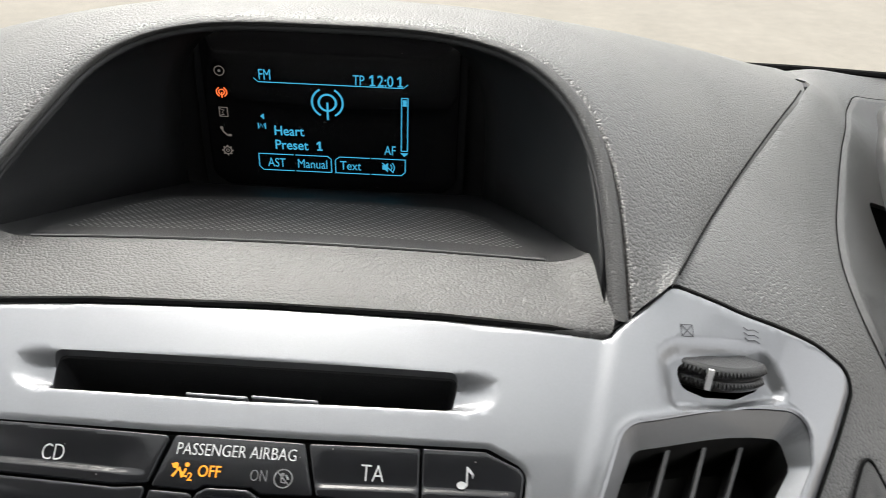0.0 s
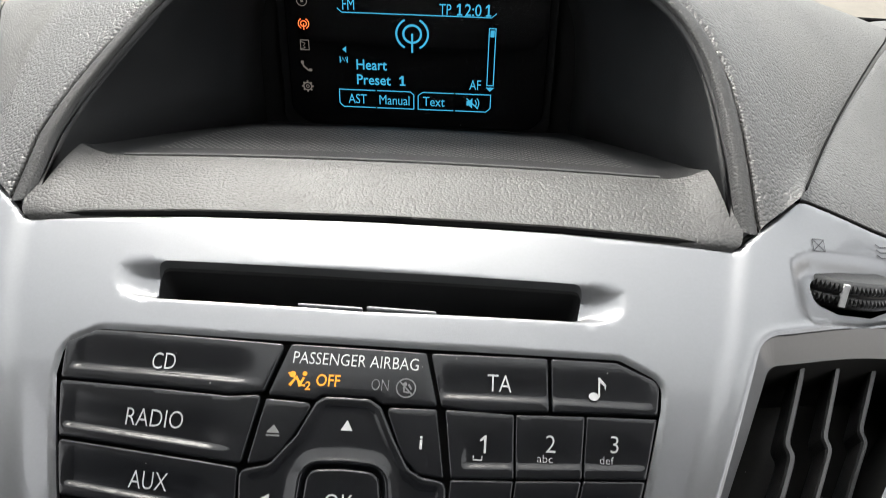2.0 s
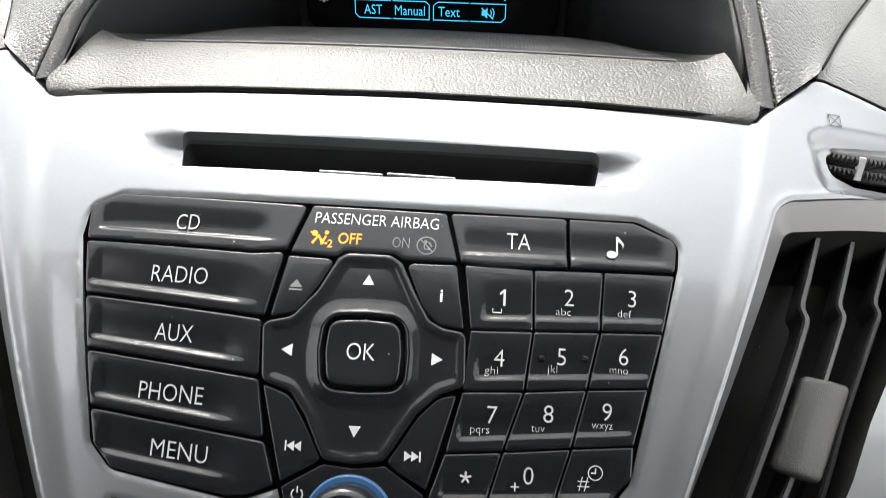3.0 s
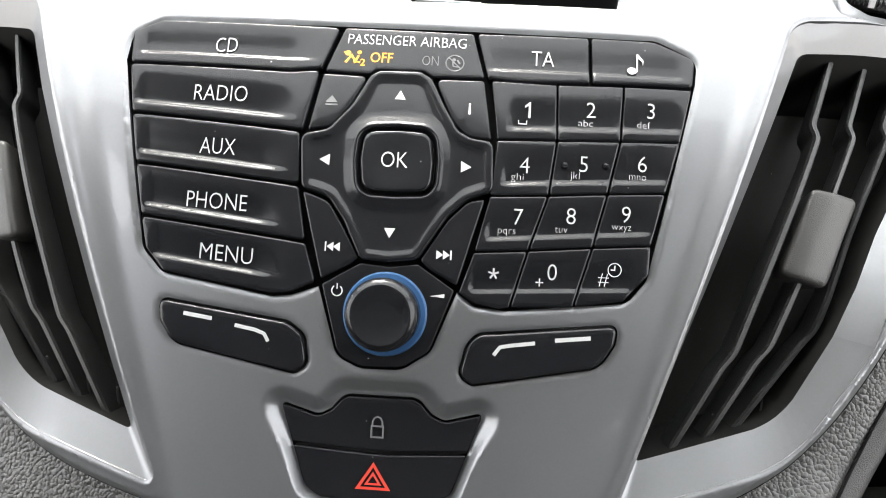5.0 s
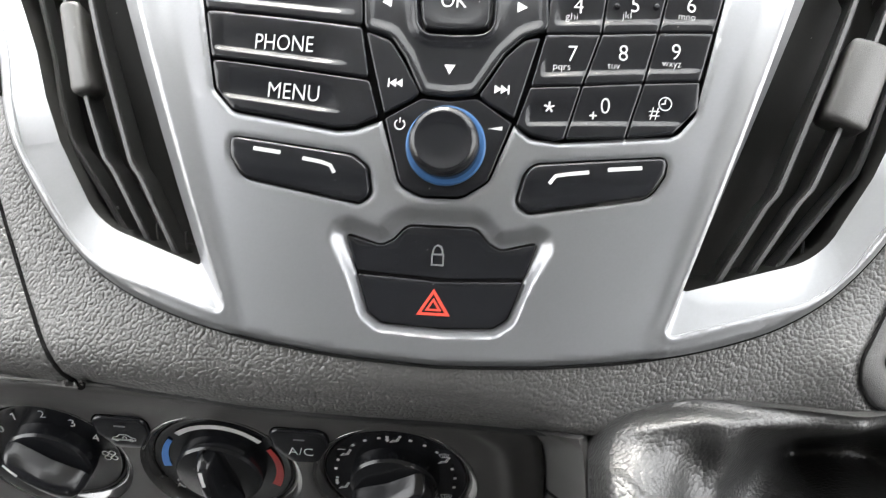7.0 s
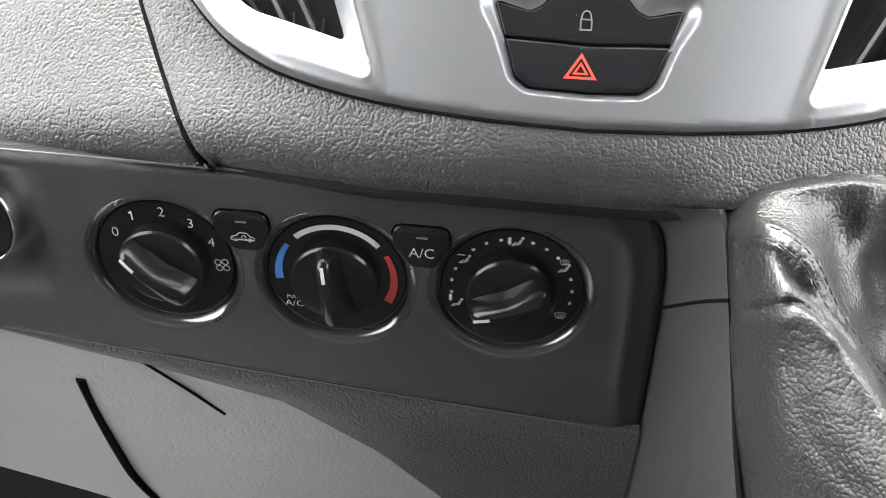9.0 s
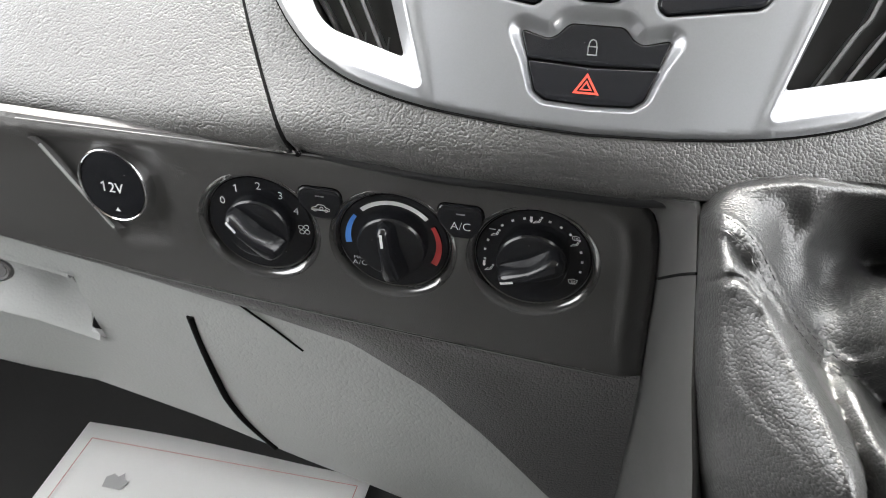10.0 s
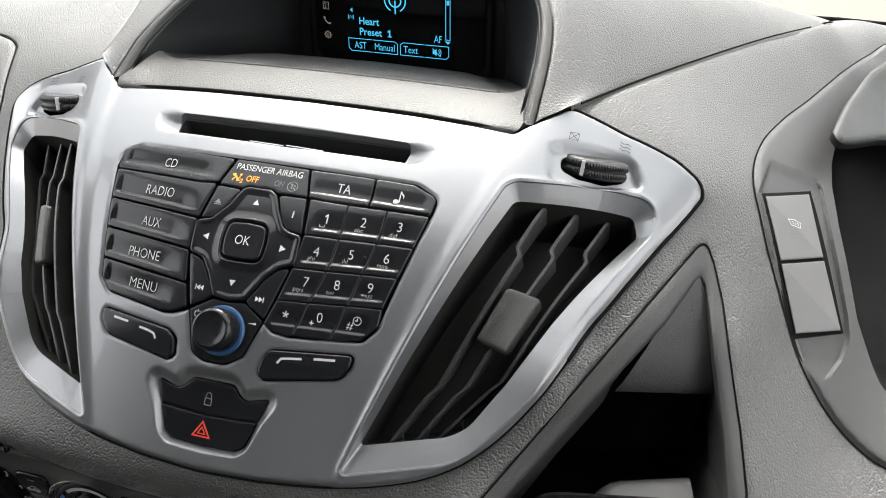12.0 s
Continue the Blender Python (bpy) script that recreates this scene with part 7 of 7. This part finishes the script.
def gaiter_h(p):
    d = distance(p, g_loop)
    h = either(either(GAITER_H(p), tongue(p, TONGUE, 0.024, 0.0100), 0.007), tongue(p, TONGUE_B, 0.016, 0.0055), 0.002)
    h = h - 0.016 * (1 - smooth(d / 0.009)) ** 2
    h = h - ridge(p, CREASE, 0.0034, 0.0014) + ridge(p, CREASE + [-0.0005, 0.0050], 0.0018, 0.0040) + ridge(p, CREASE + [0.0005, -0.0045], 0.0018, 0.0035) + ridge(p, PULL, 0.006, 0.0080)
    ds = distance(p, SEAM_LINE, False)
    h = h + 0.0032 * (1 - smooth((ds - 0.0034) / 0.0026)) - 0.0010 * np.exp(-((ds - 0.0026) / 0.0008) ** 2) - 0.0009 * np.exp(-(ds / 0.0007) ** 2)
    # fine creases across the pulled leather, and pleats below the collar
    pleat = smooth((p[:, 0] - 0.143) / 0.012) * (1 - smooth((p[:, 1] - 0.826) / 0.012)) * smooth((p[:, 1] - 0.76) / 0.02)
    h = h + pleat * 0.0045 * np.sin((p[:, 1] * 0.85 - p[:, 0] * 0.5) * 2 * math.pi / 0.0115)
    wob = np.sin(p[:, 0] * 310 + 4 * np.sin(p[:, 1] * 170)) * np.sin(p[:, 1] * 260 + 3 * np.sin(p[:, 0] * 210))
    fine_w = np.sin(p[:, 0] * 900 + 5 * np.sin(p[:, 1] * 420)) * np.sin(p[:, 1] * 760 + 4 * np.sin(p[:, 0] * 510))
    return h + (0.00022 * wob + 0.00008 * fine_w) * smooth(d / 0.01)


gp, gt, gi = triangulated([g_loop], [inset(g_loop, k) for k in (0.0015, 0.003, 0.0045, 0.006, 0.0075, 0.009)] + [CREASE + [0, k] for k in (-0.0016, -0.0008, 0, 0.0008, 0.0016)] + [SEAM_LINE + [0, k] for k in (-0.0046, -0.0036, -0.0026, -0.0014, 0, 0.0014, 0.0026, 0.0036, 0.0046)], 0.0015)


def on_gaiter(p, lift=0.0):
    p = np.asarray(p, float)
    out = p[:, 1:2] * EQ + (gaiter_h(p) + lift)[:, None] * EN
    out[:, 0] = p[:, 0]
    return out


g3 = on_gaiter(gp)
gv, gf = skirted(g3, gt, gi, g3 - EN * 0.012)
solid("leather", gv, [tuple(reversed(f)) for f in gf], LEATHER, gaiter, sharp=80)
off = np.gradient(SEAM_LINE, axis=0)
off = np.stack([-off[:, 1], off[:, 0]], 1) / (np.linalg.norm(off, axis=1, keepdims=True) + 1e-9)
for sd in (-1, 1):
    row = SEAM_LINE + off * 0.0026 * sd
    seg = np.concatenate([[0], np.cumsum(np.linalg.norm(np.diff(row, axis=0), axis=1))])
    for k in np.arange(0.003, seg[-1] - 0.003, 0.0042):
        st = np.array([[np.interp(k + dk, seg, row[:, i]) for i in (0, 1)] for dk in (0, 0.0013, 0.0027)])
        tube("stitch", on_gaiter(st, 0.0003), 0.0004, THREAD, gaiter, n=5)

lever = thing("gear_lever", "rounded gear knob with black cap and white shift pattern", "gear lever")
KC = np.array([0.1745, -0.024, 1.178])
kaxis = Vector((0.05, -0.42, 0.90)).normalized()
turned("collar", [(0.0115, -0.020), (0.0135, -0.012), (0.0142, -0.004), (0.0142, 0.001), (0.0132, 0.003), (0.0128, 0.006), (0.0132, 0.008), (0.0120, 0.011), (0.009, 0.013)], CHROME, lever, COL, (0.10, -0.22, 0.97), 40, label="bright chrome collar")
KS = 0.97
turned("knob", [(KS * r, KS * h) for r, h in ((0.010, -0.078), (0.0165, -0.068), (0.021, -0.052), (0.0255, -0.030), (0.0295, -0.010), (0.0310, 0.006), (0.0302, 0.018), (0.0278, 0.027))], KEY, lever, KC, kaxis, 48, squash=(1.0, 1.18), label="black moulded knob body")
turned("band", [(KS * r, KS * h) for r, h in ((0.0295, 0.016), (0.0308, 0.0205), (0.0300, 0.0265), (0.0274, 0.0305), (0.0256, 0.0305))], SATIN, lever, KC, kaxis, 48, squash=(1.0, 1.18), label="satin silver band round the cap")
cap = turned("cap", [(KS * r, KS * h) for r, h in ((0.0262, 0.026), (0.0256, 0.0306), (0.0235, 0.0330), (0.017, 0.0352), (0.009, 0.0362), (0.0002, 0.0365))], GLOSS, lever, KC, kaxis, 48, squash=(1.0, 1.18))
kr = Vector((1, 0, 0)) - kaxis * kaxis.x
kr.normalize()
ku = kaxis.cross(kr)


def on_knob(x, s, h=0.0):
    x, s, h = np.broadcast_arrays(np.asarray(x, float) / 1000, np.asarray(s, float) / 1000, np.asarray(h, float) / 1000)
    r2 = x * x + (s / 1.18) ** 2
    return KC + KS * (x[..., None] * np.array(kr) - s[..., None] * np.array(ku) + (0.0368 - 4.2 * r2 - 3000 * r2 ** 2 + h)[..., None] * np.array(kaxis))


for ch, x, s in (("R", -12.0, -6.2), ("1", -4.2, -6.2), ("3", 4.2, -6.2), ("5", 12.4, -6.2), ("2", -4.2, 15.4), ("4", 4.2, 15.4), ("6", 12.4, 15.4)):
    if ch == "1":
        marks("legend", [ONE * [1.4, 1]], x, s, WHITE, cap, 0.3, on_knob, 5.2)
    else:
        lettering("legend", ch, x, s, 5.2, WHITE, cap, 0.3, 0, on_knob, bold=0.03)
grid = [stroke([(-12, -4.6), (-12, 2.4)], 1.6), stroke([(-12.8, 1.9), (-4, 1.9), (5, 1.9), (13.2, 1.9)], 1.6)] + [stroke([(x, -4.6), (x, 1), (x, 8.6)], 1.6) for x in (-4.2, 4.2, 12.4)]
marks("shift_pattern", grid, 0, 0, WHITE, cap, 0.34, on_knob)
